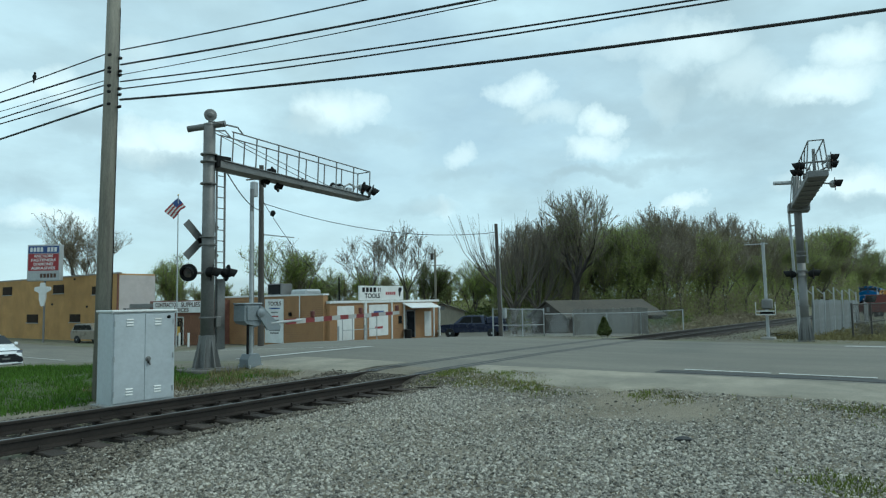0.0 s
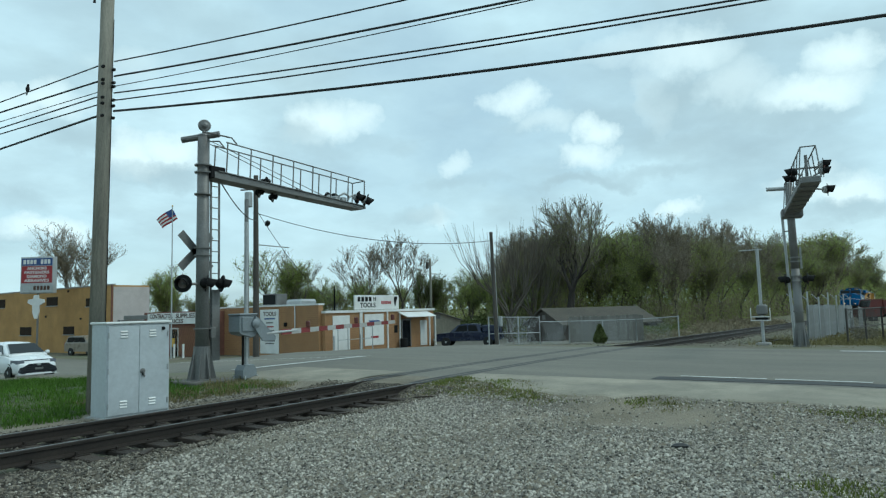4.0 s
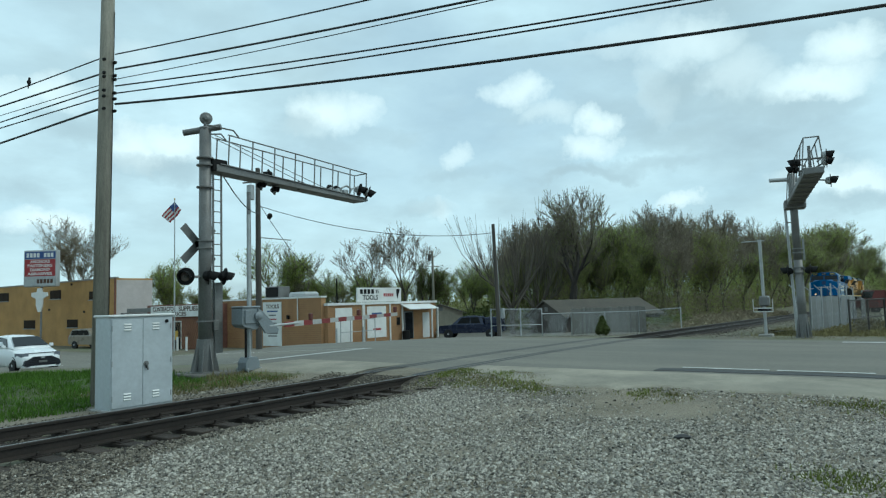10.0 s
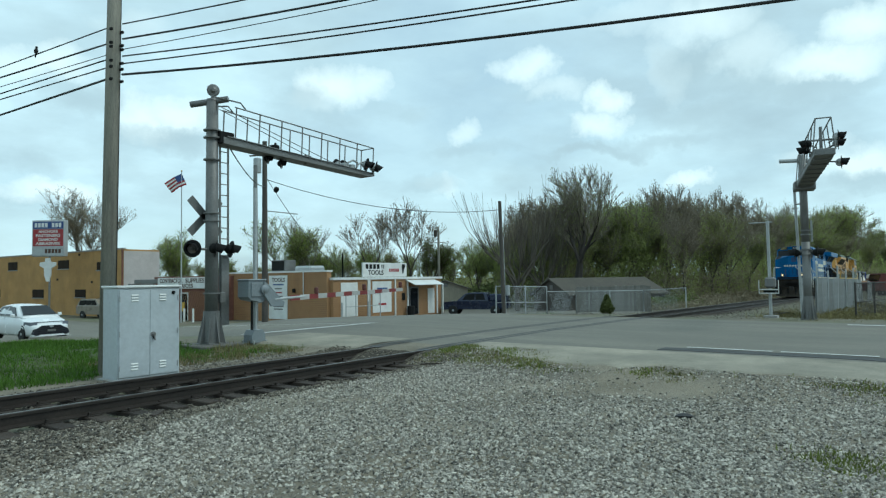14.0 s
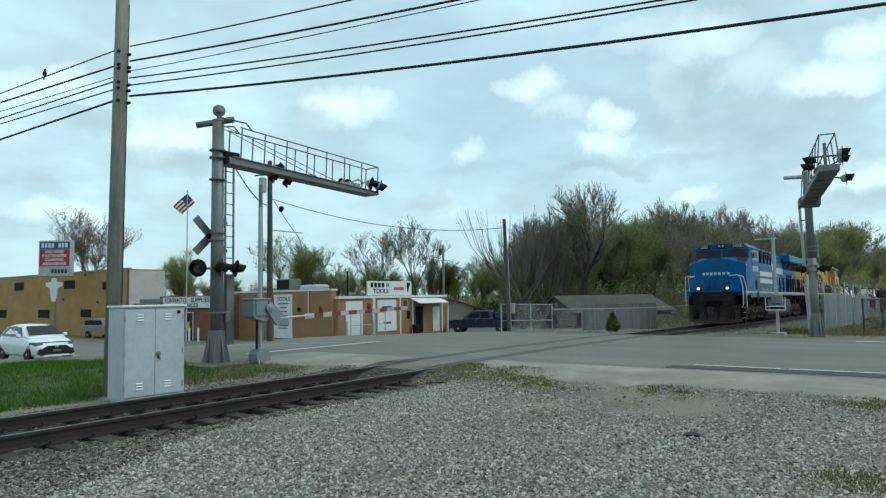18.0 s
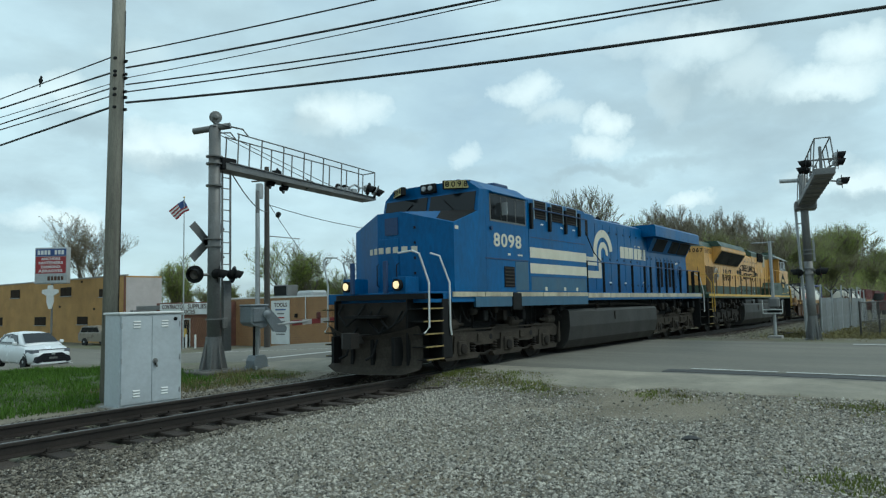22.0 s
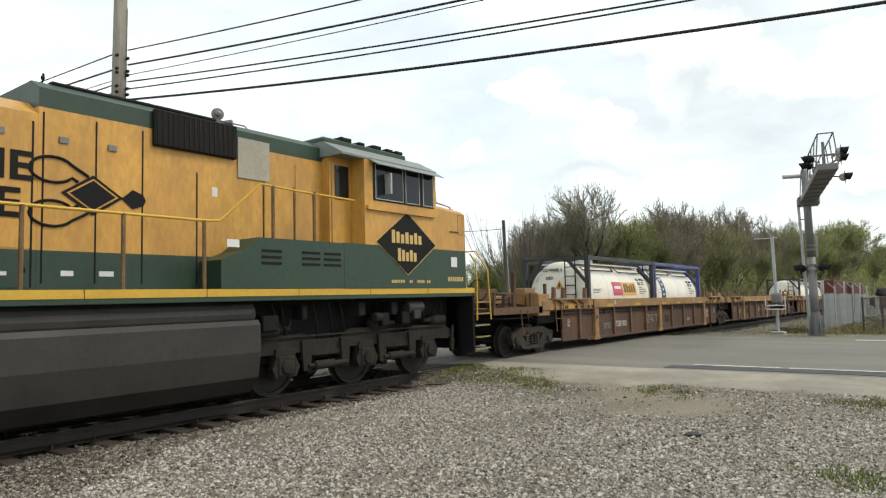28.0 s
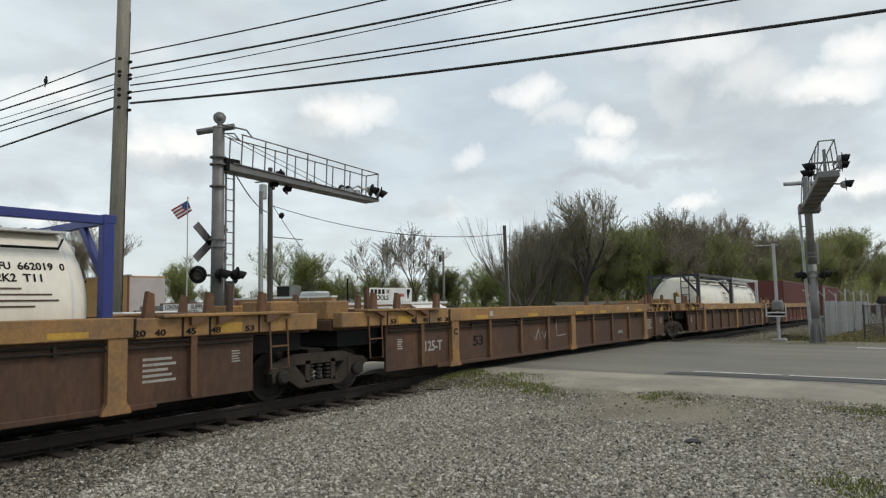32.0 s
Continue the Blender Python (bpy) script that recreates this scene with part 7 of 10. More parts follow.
def loco_truck(parent, axles, r=0.53, radial=False):
    """A three-axle truck; the radial kind has hanger plates and dampers in place of spring seats."""
    a, b, c = axles
    D = "truck_dark" if radial else "truck_dust"
    for x in axles:
        wheelset(parent, x, r)
    for s in (-1, 1):
        lo = 0.72 if radial else 0.63
        up = 0.06 if radial else 0.0
        beam = [(a - 0.98, lo + 0.06), (a - 0.72, lo), (a - 0.45, lo + 0.03), (a + 0.45, lo + 0.03), (a + 0.68, lo - 0.05), (b - 0.68, lo - 0.05), (b - 0.42, lo + 0.05), (b + 0.42, lo + 0.05), (b + 0.68, lo - 0.05), (c - 0.68, lo - 0.05), (c - 0.45, lo + 0.03), (c + 0.45, lo + 0.03), (c + 0.72, lo), (c + 0.98, lo + 0.06),
                (c + 0.95, 0.82 + up), (c + 0.6, 0.99 + up), (c - 0.45, 1.01 + up), (c - 0.72, 0.9 + up), (b + 0.72, 0.9 + up), (b + 0.42, 1.04 + up), (b - 0.42, 1.04 + up), (b - 0.72, 0.9 + up), (a + 0.72, 0.9 + up), (a + 0.45, 1.01 + up), (a - 0.6, 0.99 + up), (a - 0.95, 0.82 + up)]
        part("side_frame", Mesh().prism(beam, s * 1.0, s * 1.15, "y"), D, parent)
        part("frame_flange", Mesh().prism([(a - 0.6, 0.955 + up), (c + 0.6, 0.955 + up), (c + 0.6, 0.985 + up), (a - 0.6, 0.985 + up)], s * 1.15, s * 1.19, "y"), D, parent)
        for x in ((a + b) / 2, (b + c) / 2):
            part("frame_hole", Mesh().lathe((x + 0.3, s * 1.15, 0.76 + up), (0, s, 0), [(0, 0.07), (0.006, 0.07), (0.007, 0.05)], 12), "black", parent)
        for x in axles:
            w = 0.25 if radial else 0.34
            j = part("pedestal", Mesh().prism([(x - w, 0.36), (x + w, 0.36), (x + w - 0.05, 0.84), (x - w + 0.05, 0.84)], s * 1.02, s * 1.19, "y"), D, parent)
            part("journal_cover", Mesh().box(x - 0.19, x + 0.19, min(s * 1.19, s * 1.235), max(s * 1.19, s * 1.235), 0.37, 0.73, 0.03), D, j)
            part("bearing_cap", Mesh().lathe((x, s * 1.235, r), (0, s, 0), [(0, 0.125), (0.03, 0.125), (0.045, 0.1), (0.05, 0.03)], 16), "underframe", j)
            if radial:
                part("journal_arm", Mesh().prism([(x - 0.3, 0.52), (x - 0.22, 0.36), (x + 0.22, 0.36), (x + 0.3, 0.52), (x + 0.2, 0.7), (x - 0.2, 0.7)], s * 1.15, s * 1.21, "y"), D, j)
            else:
                part("spring_seat", Mesh().prism([(x - 0.74, 0.4), (x - 0.64, 0.29), (x + 0.64, 0.29), (x + 0.74, 0.4), (x + 0.4, 0.43), (x - 0.4, 0.43)], s * 1.03, s * 1.2, "y"), D, j)
                for d in (-0.54, 0.54):
                    sp = Mesh()
                    for k in range(4):
                        sp.lathe((x + d, s * 1.11, 0.41 + k * 0.065), (0, 0, 1), [(0, 0.06), (0.015, 0.095), (0.035, 0.095), (0.05, 0.06)], 10)
                    part("coil_spring", sp, "underframe", j)
        for x in ((a + b) / 2, (b + c) / 2):
            if radial:
                part("damper", Mesh().lathe((x - 0.5, s * 1.2, 0.5), (1, 0, 0), [(0, 0.04), (0.12, 0.04), (0.14, 0.08), (0.6, 0.08), (0.62, 0.05), (0.95, 0.05)], 12), D, parent)
                for d in (-0.52, 0.42):
                    part("hanger_plate", Mesh().prism([(x + d - 0.08, 0.42), (x + d + 0.08, 0.42), (x + d + 0.12, 0.95), (x + d - 0.12, 0.95)], s * 1.14, s * 1.2, "y"), D, parent)
            else:
                part("brake_rigging", Mesh().pipe([(x - 0.5, s * 1.08, 0.4), (x + 0.1, s * 1.08, 0.34), (x + 0.5, s * 1.08, 0.44)], 0.035), "underframe", parent)
                part("frame_lug", Mesh().box(x - 0.34, x - 0.16, min(s * 1.15, s * 1.2), max(s * 1.15, s * 1.2), 0.66, 0.86, 0.02), D, parent)
        for x, d in ((a - 0.6, 1), (b + 0.15, 1), (c + 0.6, -1)):
            part("brake_cylinder", Mesh().lathe((x, s * 1.12, 1.1 + up), (d, 0, 0), [(0, 0.06), (0.03, 0.13), (0.42, 0.13), (0.46, 0.09), (0.5, 0.05), (0.75, 0.035)], 14), D, parent)
            part("cylinder_bracket", Mesh().box(x + d * 0.2 - 0.06, x + d * 0.2 + 0.06, min(s * 1.02, s * 1.14), max(s * 1.02, s * 1.14), 0.95, 1.12 + up, 0.01), D, parent)
        part("shock_absorber", Mesh().lathe((c + 0.82, s * 1.2, 0.42), (0.1, 0, 1), [(0, 0.03), (0.05, 0.055), (0.3, 0.055), (0.31, 0.035), (0.6, 0.035)], 10), D, parent)
    part("bolster", Mesh().box(a - 0.5, c + 0.5, -0.98, 0.98, 0.6, 1.02), "black", parent)
    for x in axles:
        part("traction_motor", Mesh().lathe((x + 0.45, -0.55, 0.55), (0, 1, 0), [(0, 0.2), (0.03, 0.34), (1.07, 0.34), (1.1, 0.2)], 12), "black", parent)
    for x in ((a + b) / 2, (b + c) / 2):
        part("brake_beam", Mesh().box(x - 0.3, x - 0.1, -0.95, 0.95, 0.32, 0.62, 0.02), "black", parent)


def coupler(parent, x, way):
    m = Mesh().box(min(x, x + way * 0.6), max(x, x + way * 0.6), -0.1, 0.1, 0.75, 0.95, 0.02)
    m.prism([(x + way * 0.5, -0.17), (x + way * 0.78, -0.19), (x + way * 0.82, 0.0), (x + way * 0.72, 0.15), (x + way * 0.5, 0.17)], 0.67, 1.0, "z")
    part("coupler", m, "wheel", parent, "rust-brown cast coupler")
    for y in (-0.42, 0.36):
        pts = [(x, y, 1.1), (x + way * 0.22, y, 0.8), (x + way * 0.3, y + 0.05, 0.5), (x + way * 0.45, y + 0.12, 0.42)]
        part("air_hose", Mesh().pipe(pts, 0.028, 8), "black", parent)


def end_steps(parent, x, way, side_sign, tread="underframe", count=4):
    """A step well at a corner of the deck."""
    s = side_sign
    w = new("step_well")
    w.parent = parent
    panel = part("side_panel", Mesh().box(min(x, x + way * 0.06), max(x, x + way * 0.06), s * 1.08, s * 1.5, 0.35, 1.75), "black", w)
    for k in range(count):
        z = 0.42 + k * 1.35 / count
        part("tread", Mesh().box(min(x, x - way * 0.62), max(x, x - way * 0.62), min(s * 1.1, s * 1.52), max(s * 1.1, s * 1.52), z, z + 0.025), "black", w)
        part("tread_edge", Mesh().box(min(x, x - way * 0.62), max(x, x - way * 0.62), min(s * 1.5, s * 1.53), max(s * 1.5, s * 1.53), z + 0.002, z + 0.035), "step_edge" if tread == "stripe_yellow" else tread, w)
    part("riser_panel", Mesh().box(min(x, x - way * 0.62), max(x, x - way * 0.62), min(s * 1.02, s * 1.06), max(s * 1.02, s * 1.06), 0.35, 1.75), "black", w)
    return w


def stanchions(parent, xs, z0, z1, y, post, rail, r=0.022, pr=0.022):
    h = new("handrail")
    h.parent = parent
    for x in xs:
        part("stanchion", Mesh().rod((x, y, z0), (x, y, z1), pr, n=8), post, h)
    part("rail", Mesh().rod((xs[0], y, z1), (xs[-1], y, z1), r, n=8), rail, h)
    return h


def fuel_tank(parent, a, b, material):
    o = [(-1.15, 0.2), (1.15, 0.2), (1.36, 0.45), (1.43, 0.85), (1.42, 1.28), (1.36, 1.36), (-1.36, 1.36), (-1.42, 1.28), (-1.43, 0.85), (-1.36, 0.45)]
    t = part("fuel_tank", hull(o, a, b), material, parent, "dull dark grey fuel tank")
    part("sight_gauge", Mesh().box(a + 3.4, a + 3.46, -1.45, -1.41, 0.98, 1.25), "underframe", t)
    part("filler_cap", Mesh().lathe((a + 2.0, -1.4, 1.36), (0, -0.2, 1), [(0, 0.05), (0.08, 0.05), (0.09, 0.07), (0.12, 0.07)], 10), "underframe", t)
    return t


def ring_sector(r0, r1, a0, a1, y, n=22, thick=0.006):
    """A flat curved band on a side that faces -y."""
    m = Mesh()
    for i in range(n + 1):
        a = radians(a0 + (a1 - a0) * i / n)
        for r in (r0, r1):
            m.v += [(math.cos(a) * r, y, math.sin(a) * r), (math.cos(a) * r, y + thick, math.sin(a) * r)]
    for i in range(n):
        k = i * 4
        m.f += [(k, k + 2, k + 6, k + 4), (k + 1, k + 5, k + 7, k + 3), (k, k + 4, k + 5, k + 1), (k + 2, k + 3, k + 7, k + 6)]
    m.f += [(0, 1, 3, 2), (n * 4, n * 4 + 2, n * 4 + 3, n * 4 + 1)]
    return m


def plate(x0, x1, y, z0, z1, t=0.01):
    """A thin plate that stands proud of a near side."""
    return Mesh().box(x0, x1, y - t, y, z0, z1)


def grille(parent, x0, x1, y, z0, z1, frame=None, slats=9, name="louvre"):
    g = part(name, plate(x0, x1, y, z0, z1, 0.012), "black", parent)
    for k in range(slats):
        z = z0 + (z1 - z0) * (k + 0.5) / slats
        part("slat", Mesh().prism([(y - 0.012, z - 0.02), (y - 0.03, z - 0.028), (y - 0.03, z - 0.018), (y - 0.012, z + 0.012)], x0 + 0.02, x1 - 0.02, "x"), "underframe", g)
    if frame:
        for a, b in ((x0 - 0.05, x0), (x1, x1 + 0.05)):
            part("trim", plate(a, b, y, z0 - 0.03, z1 + 0.03, 0.02), frame, g)
    return g


def underbody(parent, spans, seed):
    """Pipes, hoses, sand pipes and small boxes that hang between deck and trucks."""
    # Mostly black: the shadow under the deck is put into their colour.
    rnd = random.Random(seed)
    for a, b in spans:
        x = a
        while x < b:
            k = rnd.random()
            z = rnd.uniform(1.22, 1.5)
            w = rnd.uniform(0.12, 0.34)
            if k < 0.35:
                part("equipment_box", Mesh().box(x, x + w, -1.36, -1.0, z - 0.12, z + 0.14, 0.02), rnd.choice(("underframe", "black", "black")), parent)
            elif k < 0.6:
                part("sand_pipe", Mesh().pipe([(x, -1.2, 1.62), (x + 0.05, -1.22, 1.3), (x + 0.2, -1.1, 1.0), (x + 0.28, -0.95, 0.8)], 0.022), "black", parent)
            elif k < 0.8:
                part("brake_hose", Mesh().pipe([(x, -1.28, 1.6), (x + 0.1, -1.36, 1.25), (x + 0.3, -1.34, 1.15), (x + 0.45, -1.24, 1.3), (x + 0.5, -1.2, 1.6)], 0.018), "black", parent)
            else:
                part("valve", Mesh().lathe((x, -1.34, z), (1, 0, 0), [(0, 0.03), (0.02, 0.09), (0.2, 0.09), (0.24, 0.04)], 10), "underframe", parent)
            x += rnd.uniform(0.22, 0.42)


# ---- blue locomotive ----
def build_blue_locomotive():
    t = thing("locomotive", (0, 0, 0), "blue six-axle diesel freight locomotive with cream stripes, dusty underframe", "locomotive")
    B = "loco_blue"
    part("underframe", Mesh().box(0.3, 20.3, -0.85, 0.85, 1.0, 1.66), "black", t)
    part("deck", Mesh().box(0.1, 20.5, -1.5, 1.5, 1.62, 1.86, 0.01), B, t)
    for s in (-1, 1):
        for x0, x1 in ((1.0, 2.3), (2.33, 3.6), (3.85, 5.2), (5.23, 6.65), (6.68, 8.1)):
            part("sill_stripe", Mesh().box(x0, x1, min(s * 1.5, s * 1.535), max(s * 1.5, s * 1.535), 1.745, 1.855), "sill_cream", t)
        for i in range(7):
            x0 = 8.2 + i * 1.75
            part("sill_stripe", Mesh().box(x0, x0 + 1.72, min(s * 1.5, s * 1.512), max(s * 1.5, s * 1.512), 1.70, 1.84), "sill_cream", t)
        part("skirt", Mesh().box(1.9, 3.55, min(s * 1.47, s * 1.53), max(s * 1.47, s * 1.53), 1.5, 1.74), "loco_teal", t)
        part("skirt", Mesh().box(4.05, 8.1, min(s * 1.47, s * 1.53), max(s * 1.47, s * 1.53), 1.5, 1.74), "loco_teal", t)
        part("jacking_pad", Mesh().box(3.58, 4.02, min(s * 1.47, s * 1.55), max(s * 1.47, s * 1.55), 1.4, 1.84, 0.02), "black", t)
    # nose
    m = Mesh()
    m.v = [(0.6, -0.35, 1.86), (1.08, -SIDE, 1.86), (2.415, -SIDE, 1.86), (2.415, SIDE, 1.86), (1.08, SIDE, 1.86), (0.6, 0.35, 1.86),
           (0.6, -0.35, 3.73), (1.08, -SIDE, 3.42), (2.17, -SIDE, 3.81), (2.415, -SIDE, 3.81), (2.415, SIDE, 3.81), (2.17, SIDE, 3.81), (1.08, SIDE, 3.42), (0.6, 0.35, 3.73),
           (2.17, -0.35, 3.76), (2.17, 0.35, 3.76)]
    m.f = [(5, 4, 3, 2, 1, 0), (0, 1, 7, 6), (1, 2, 9, 8, 7), (2, 3, 10, 9), (3, 4, 12, 11, 10), (4, 5, 13, 12), (5, 0, 6, 13),
           (6, 14, 15, 13), (6, 7, 8), (6, 8, 14), (13, 11, 12), (13, 15, 11), (8, 9, 10, 11, 15, 14)]
    nose = part("nose", m, B, t)
    g = Mesh()
    for s in (-1, 1):
        k = len(g.v)
        g.v += [(0.68, s * 0.37, 3.74), (1.12, s * 1.49, 3.452), (2.14, s * 1.49, 3.822), (2.14, s * 0.37, 3.782)]
        g.v += [(x, y, z - 0.016) for x, y, z in g.v[k:k + 4]]
        g.f += [tuple(k + q for q in o) for o in ((0, 1, 2), (0, 2, 3), (6, 5, 4), (7, 6, 4), (0, 4, 5, 1), (1, 5, 6, 2), (2, 6, 7, 3), (3, 7, 4, 0))]
    part("anti_glare_panel", g, "black", nose, "matt black anti-glare paint")
    part("nose_door", Mesh().box(0.578, 0.602, -0.31, 0.31, 1.92, 3.12, 0.01), B, nose)
    part("nose_light_box", Mesh().box(0.575, 0.602, -0.29, 0.1, 3.2, 3.6), "loco_navy", nose)
    for y in (-0.3, 0.0, 0.3):
        part("grab_iron", Mesh().pipe([(0.6, y, 2.0), (0.51, y, 2.05), (0.51, y, 2.5), (0.6, y, 2.55)], 0.014), "black", nose)
    for z in (2.3, 2.65, 3.0, 3.35):
        part("rivet_plate", Mesh().box(-0.01, 0.005, -0.025, 0.025, -0.03, 0.03), "black", nose, at=pose(0.73, -0.67, z, 0, 0, 22.3))
    part("label_plate", plate(1.12, 1.25, -SIDE, 3.28, 3.36), "cream", nose)
    # nose lettering as blocks
    for i in range(7):
        y = 0.66 - i * 0.22
        bend = max(0, abs(y) - 0.35)
        part("nose_letter", Mesh().box(-0.012, 0.004, -0.07, 0.07, 2.78, 2.92), "cream", nose, at=pose(0.574 + bend * 0.41 if not bend else 0.597 + bend * 0.41, y, 0, 0, 0, (22.3 if y < 0 else -22.3) if bend else 0))
    # cab
    cab = part("cab", hull([(-SIDE, 1.86), (SIDE, 1.86), (SIDE, 4.36), (1.2, 4.6), (0.6, 4.66), (-0.6, 4.66), (-1.2, 4.6), (-SIDE, 4.36)], 2.42, 4.5), B, t)
    m = Mesh()
    m.v = [(2.06, -SIDE + 0.003, 3.72), (2.06, SIDE - 0.003, 3.72), (2.42, SIDE - 0.003, 3.6), (2.42, -SIDE + 0.003, 3.6), (2.2, -1.5, 4.34), (2.2, 1.5, 4.34), (2.42, SIDE, 4.36), (2.42, -SIDE, 4.36), (2.16, -1.15, 4.6), (2.16, 1.15, 4.6), (2.43, 1.18, 4.61), (2.43, -1.18, 4.61)]
    m.f = [(0, 1, 5, 4), (4, 5, 9, 8), (8, 9, 10, 11), (0, 4, 7, 3), (1, 2, 6, 5), (4, 8, 11, 7), (5, 6, 10, 9), (0, 3, 2, 1)]
    brow = part("cab_front", m, B, t)
    for s in (-1, 1):
        w = Mesh()
        y0, y1 = s * 0.05, s * 1.42
        w.v = [(2.06, y0, 3.8), (2.06, y1, 3.8), (2.17, y1, 4.29), (2.17, y0, 4.29), (2.1, y0, 3.8), (2.1, y1, 3.8), (2.21, y1, 4.29), (2.21, y0, 4.29)]
        w.f = [(0, 1, 2, 3), (7, 6, 5, 4), (0, 4, 5, 1), (1, 5, 6, 2), (2, 6, 7, 3), (3, 7, 4, 0)]
        pn = part("windshield", w, "dark_glass", brow, "dark tinted windshield")
        part("wiper", Mesh().pipe([(2.06, s * 0.85, 3.86), (2.12, s * 0.5, 4.15)], 0.012), "black", pn)
        nb = part("number_board", Mesh().box(-0.34, 0.34, -0.03, 0.1, -0.105, 0.105, 0.012), "black", brow, "number board with black digits on yellow", at=pose(2.06, s * 0.93, 4.49, 0, 0, -58 if s < 0 else -122))
        for k, digit in enumerate("8098"):
            part("digit_plate", Mesh().box(-0.296 + k * 0.15, -0.154 + k * 0.15, -0.034, -0.03, -0.09, 0.09), "board_yellow", nb)
            lettering("digit", digit, 0.19, "black", nb, pose(-0.225 + k * 0.15, -0.037, 0, 90, 0, 0), width=0.1)
        part("headlight", Mesh().lathe((2.12, s * 0.1, 4.5), (-1, 0, 0), [(0, 0.065), (0.06, 0.065), (0.07, 0.05)], 14), "galvanised", brow, "unlit headlight")
    part("headlight_box", Mesh().box(2.1, 2.3, -0.24, 0.24, 4.38, 4.62, 0.02), "black", brow)
    for s in (-1, 1):
        y = s * SIDE
        win = part("cab_window", Mesh().box(2.6, 4.36, min(y, y + s * 0.012), max(y, y + s * 0.012), 3.6, 4.28), "steel_grey", cab, "cab side window in a bright metal frame")
        for x0, x1 in ((2.64, 3.1), (3.13, 3.38), (3.42, 3.82), (3.86, 4.32)):
            part("pane", Mesh().box(x0, x1, min(y, y + s * 0.018), max(y, y + s * 0.018), 3.64, 4.25), "dark_glass", win)
        part("sunshade", Mesh().prism([(s * 1.5, 4.34), (s * 1.62, 4.29), (s * 1.62, 4.31), (s * 1.5, 4.37)], 2.6, 4.4, "x"), B, cab)
        part("mirror", Mesh().box(3.14, 3.16, min(s * 1.54, s * 1.7), max(s * 1.54, s * 1.7), 3.78, 4.1), "galvanised", cab)
    for k, digit in enumerate("8098"):
        lettering("road_number_digit", digit, 0.46, "cream", cab, side(2.9 + k * 0.35, -SIDE - 0.004, 3.13), width=0.3)
    part("small_lettering", plate(3.42, 3.54, -SIDE, 2.78, 2.84, 0.005), "cream", cab)
    part("small_lettering", plate(3.92, 4.16, -SIDE, 2.79, 2.83, 0.005), "cream", cab)
    part("belt_rail", plate(2.35, 4.45, -SIDE, 2.66, 2.69, 0.012), "loco_navy", cab)
    part("door_handle", Mesh().rod((2.62, -1.52, 3.42), (2.62, -1.58, 3.42), 0.05, n=10), "loco_navy", cab)
    grille(cab, 3.22, 3.72, -SIDE, 1.98, 2.5, slats=6)
    part("roof_hatch", Mesh().box(2.7, 3.5, -0.9, 0.2, 4.63, 4.71, 0.02), "loco_navy", cab)
    part("air_conditioner", Mesh().box(3.7, 4.4, -1.0, 0.5, 4.62, 4.76, 0.03), "loco_navy", cab)
    part("antenna", Mesh().lathe((2.75, -0.5, 4.66), (0, 0, 1), [(0, 0.1), (0.06, 0.1), (0.1, 0.05)], 10), "loco_navy", cab)
    # full-width cabinet behind the cab
    box = part("equipment_cabinet", hull(chamfered(SIDE, 1.86, 4.5, 0.35, 0.14), 4.52, 8.1), B, t)
    for x0, x1 in ((4.85, 5.5), (5.85, 6.55), (6.8, 7.45)):
        grille(box, x0, x1, -SIDE, 3.86, 4.36, "loco_pale", 7)
    for s in (-1, 1):
        y = s * SIDE
        for z0, z1 in ((2.78, 3.06), (2.36, 2.63)):
            part("stripe", Mesh().box(4.56, 8.1, min(y, y + s * 0.006), max(y, y + s * 0.006), z0, z1), "cream", box)
    for x in (4.62, 5.68, 6.68, 7.6):
        part("stanchion", Mesh().box(x - 0.05, x + 0.05, -1.6, -1.522, 3.55, 4.25, 0.01), "black", box)
    part("rail", Mesh().rod((4.6, -1.6, 4.1), (8.05, -1.6, 4.1), 0.02), "loco_navy", box)
    part("lower_panel", plate(4.6, 8.04, -SIDE, 1.9, 2.26, 0.005), "loco_teal", box)
    part("lower_panel", plate(3.78, 4.44, -SIDE, 1.9, 2.64, 0.005), "loco_teal", box)
    for z in (2.26, 3.32):
        part("seam", plate(4.56, 8.06, -SIDE, z, z + 0.02, 0.008), "loco_navy", box)
    for x in (5.35, 6.5, 7.3):
        part("hinge_plate", plate(x, x + 0.12, -SIDE, 1.9, 2.0, 0.014), "cream", box)
    for x in (5.2, 6.4, 7.2):
        part("label_plate", plate(x, x + 0.16, -SIDE, 3.7, 3.74, 0.006), "white_paint", box)
    # long hood
    tall = part("blower_housing", hull(chamfered(HOOD + 0.02, 1.86, 4.6, 0.3, 0.12), 8.1, 10.05), B, t)
    for z0, z1 in ((2.78, 3.06), (2.36, 2.63)):
        part("stripe", plate(8.12, 9.35, -HOOD - 0.02, z0, z1, 0.006), "cream", tall)
    grille(tall, 8.95, 9.5, -HOOD - 0.02, 3.75, 4.3, slats=7)
    part("grab_rail", Mesh().pipe([(8.4, -1.12, 4.45), (9.6, -1.12, 3.2), (9.75, -1.35, 2.8)], 0.018), "black", tall)
    part("access_panel", plate(8.5, 9.4, -HOOD - 0.02, 3.15, 3.55, 0.012), B, tall)
    hood = part("engine_hood", hull(chamfered(HOOD, 1.86, 4.46, 0.22, 0.1), 10.05, 20.2), B, t)
    doors = [10.1 + 0.66 * i for i in range(6)]
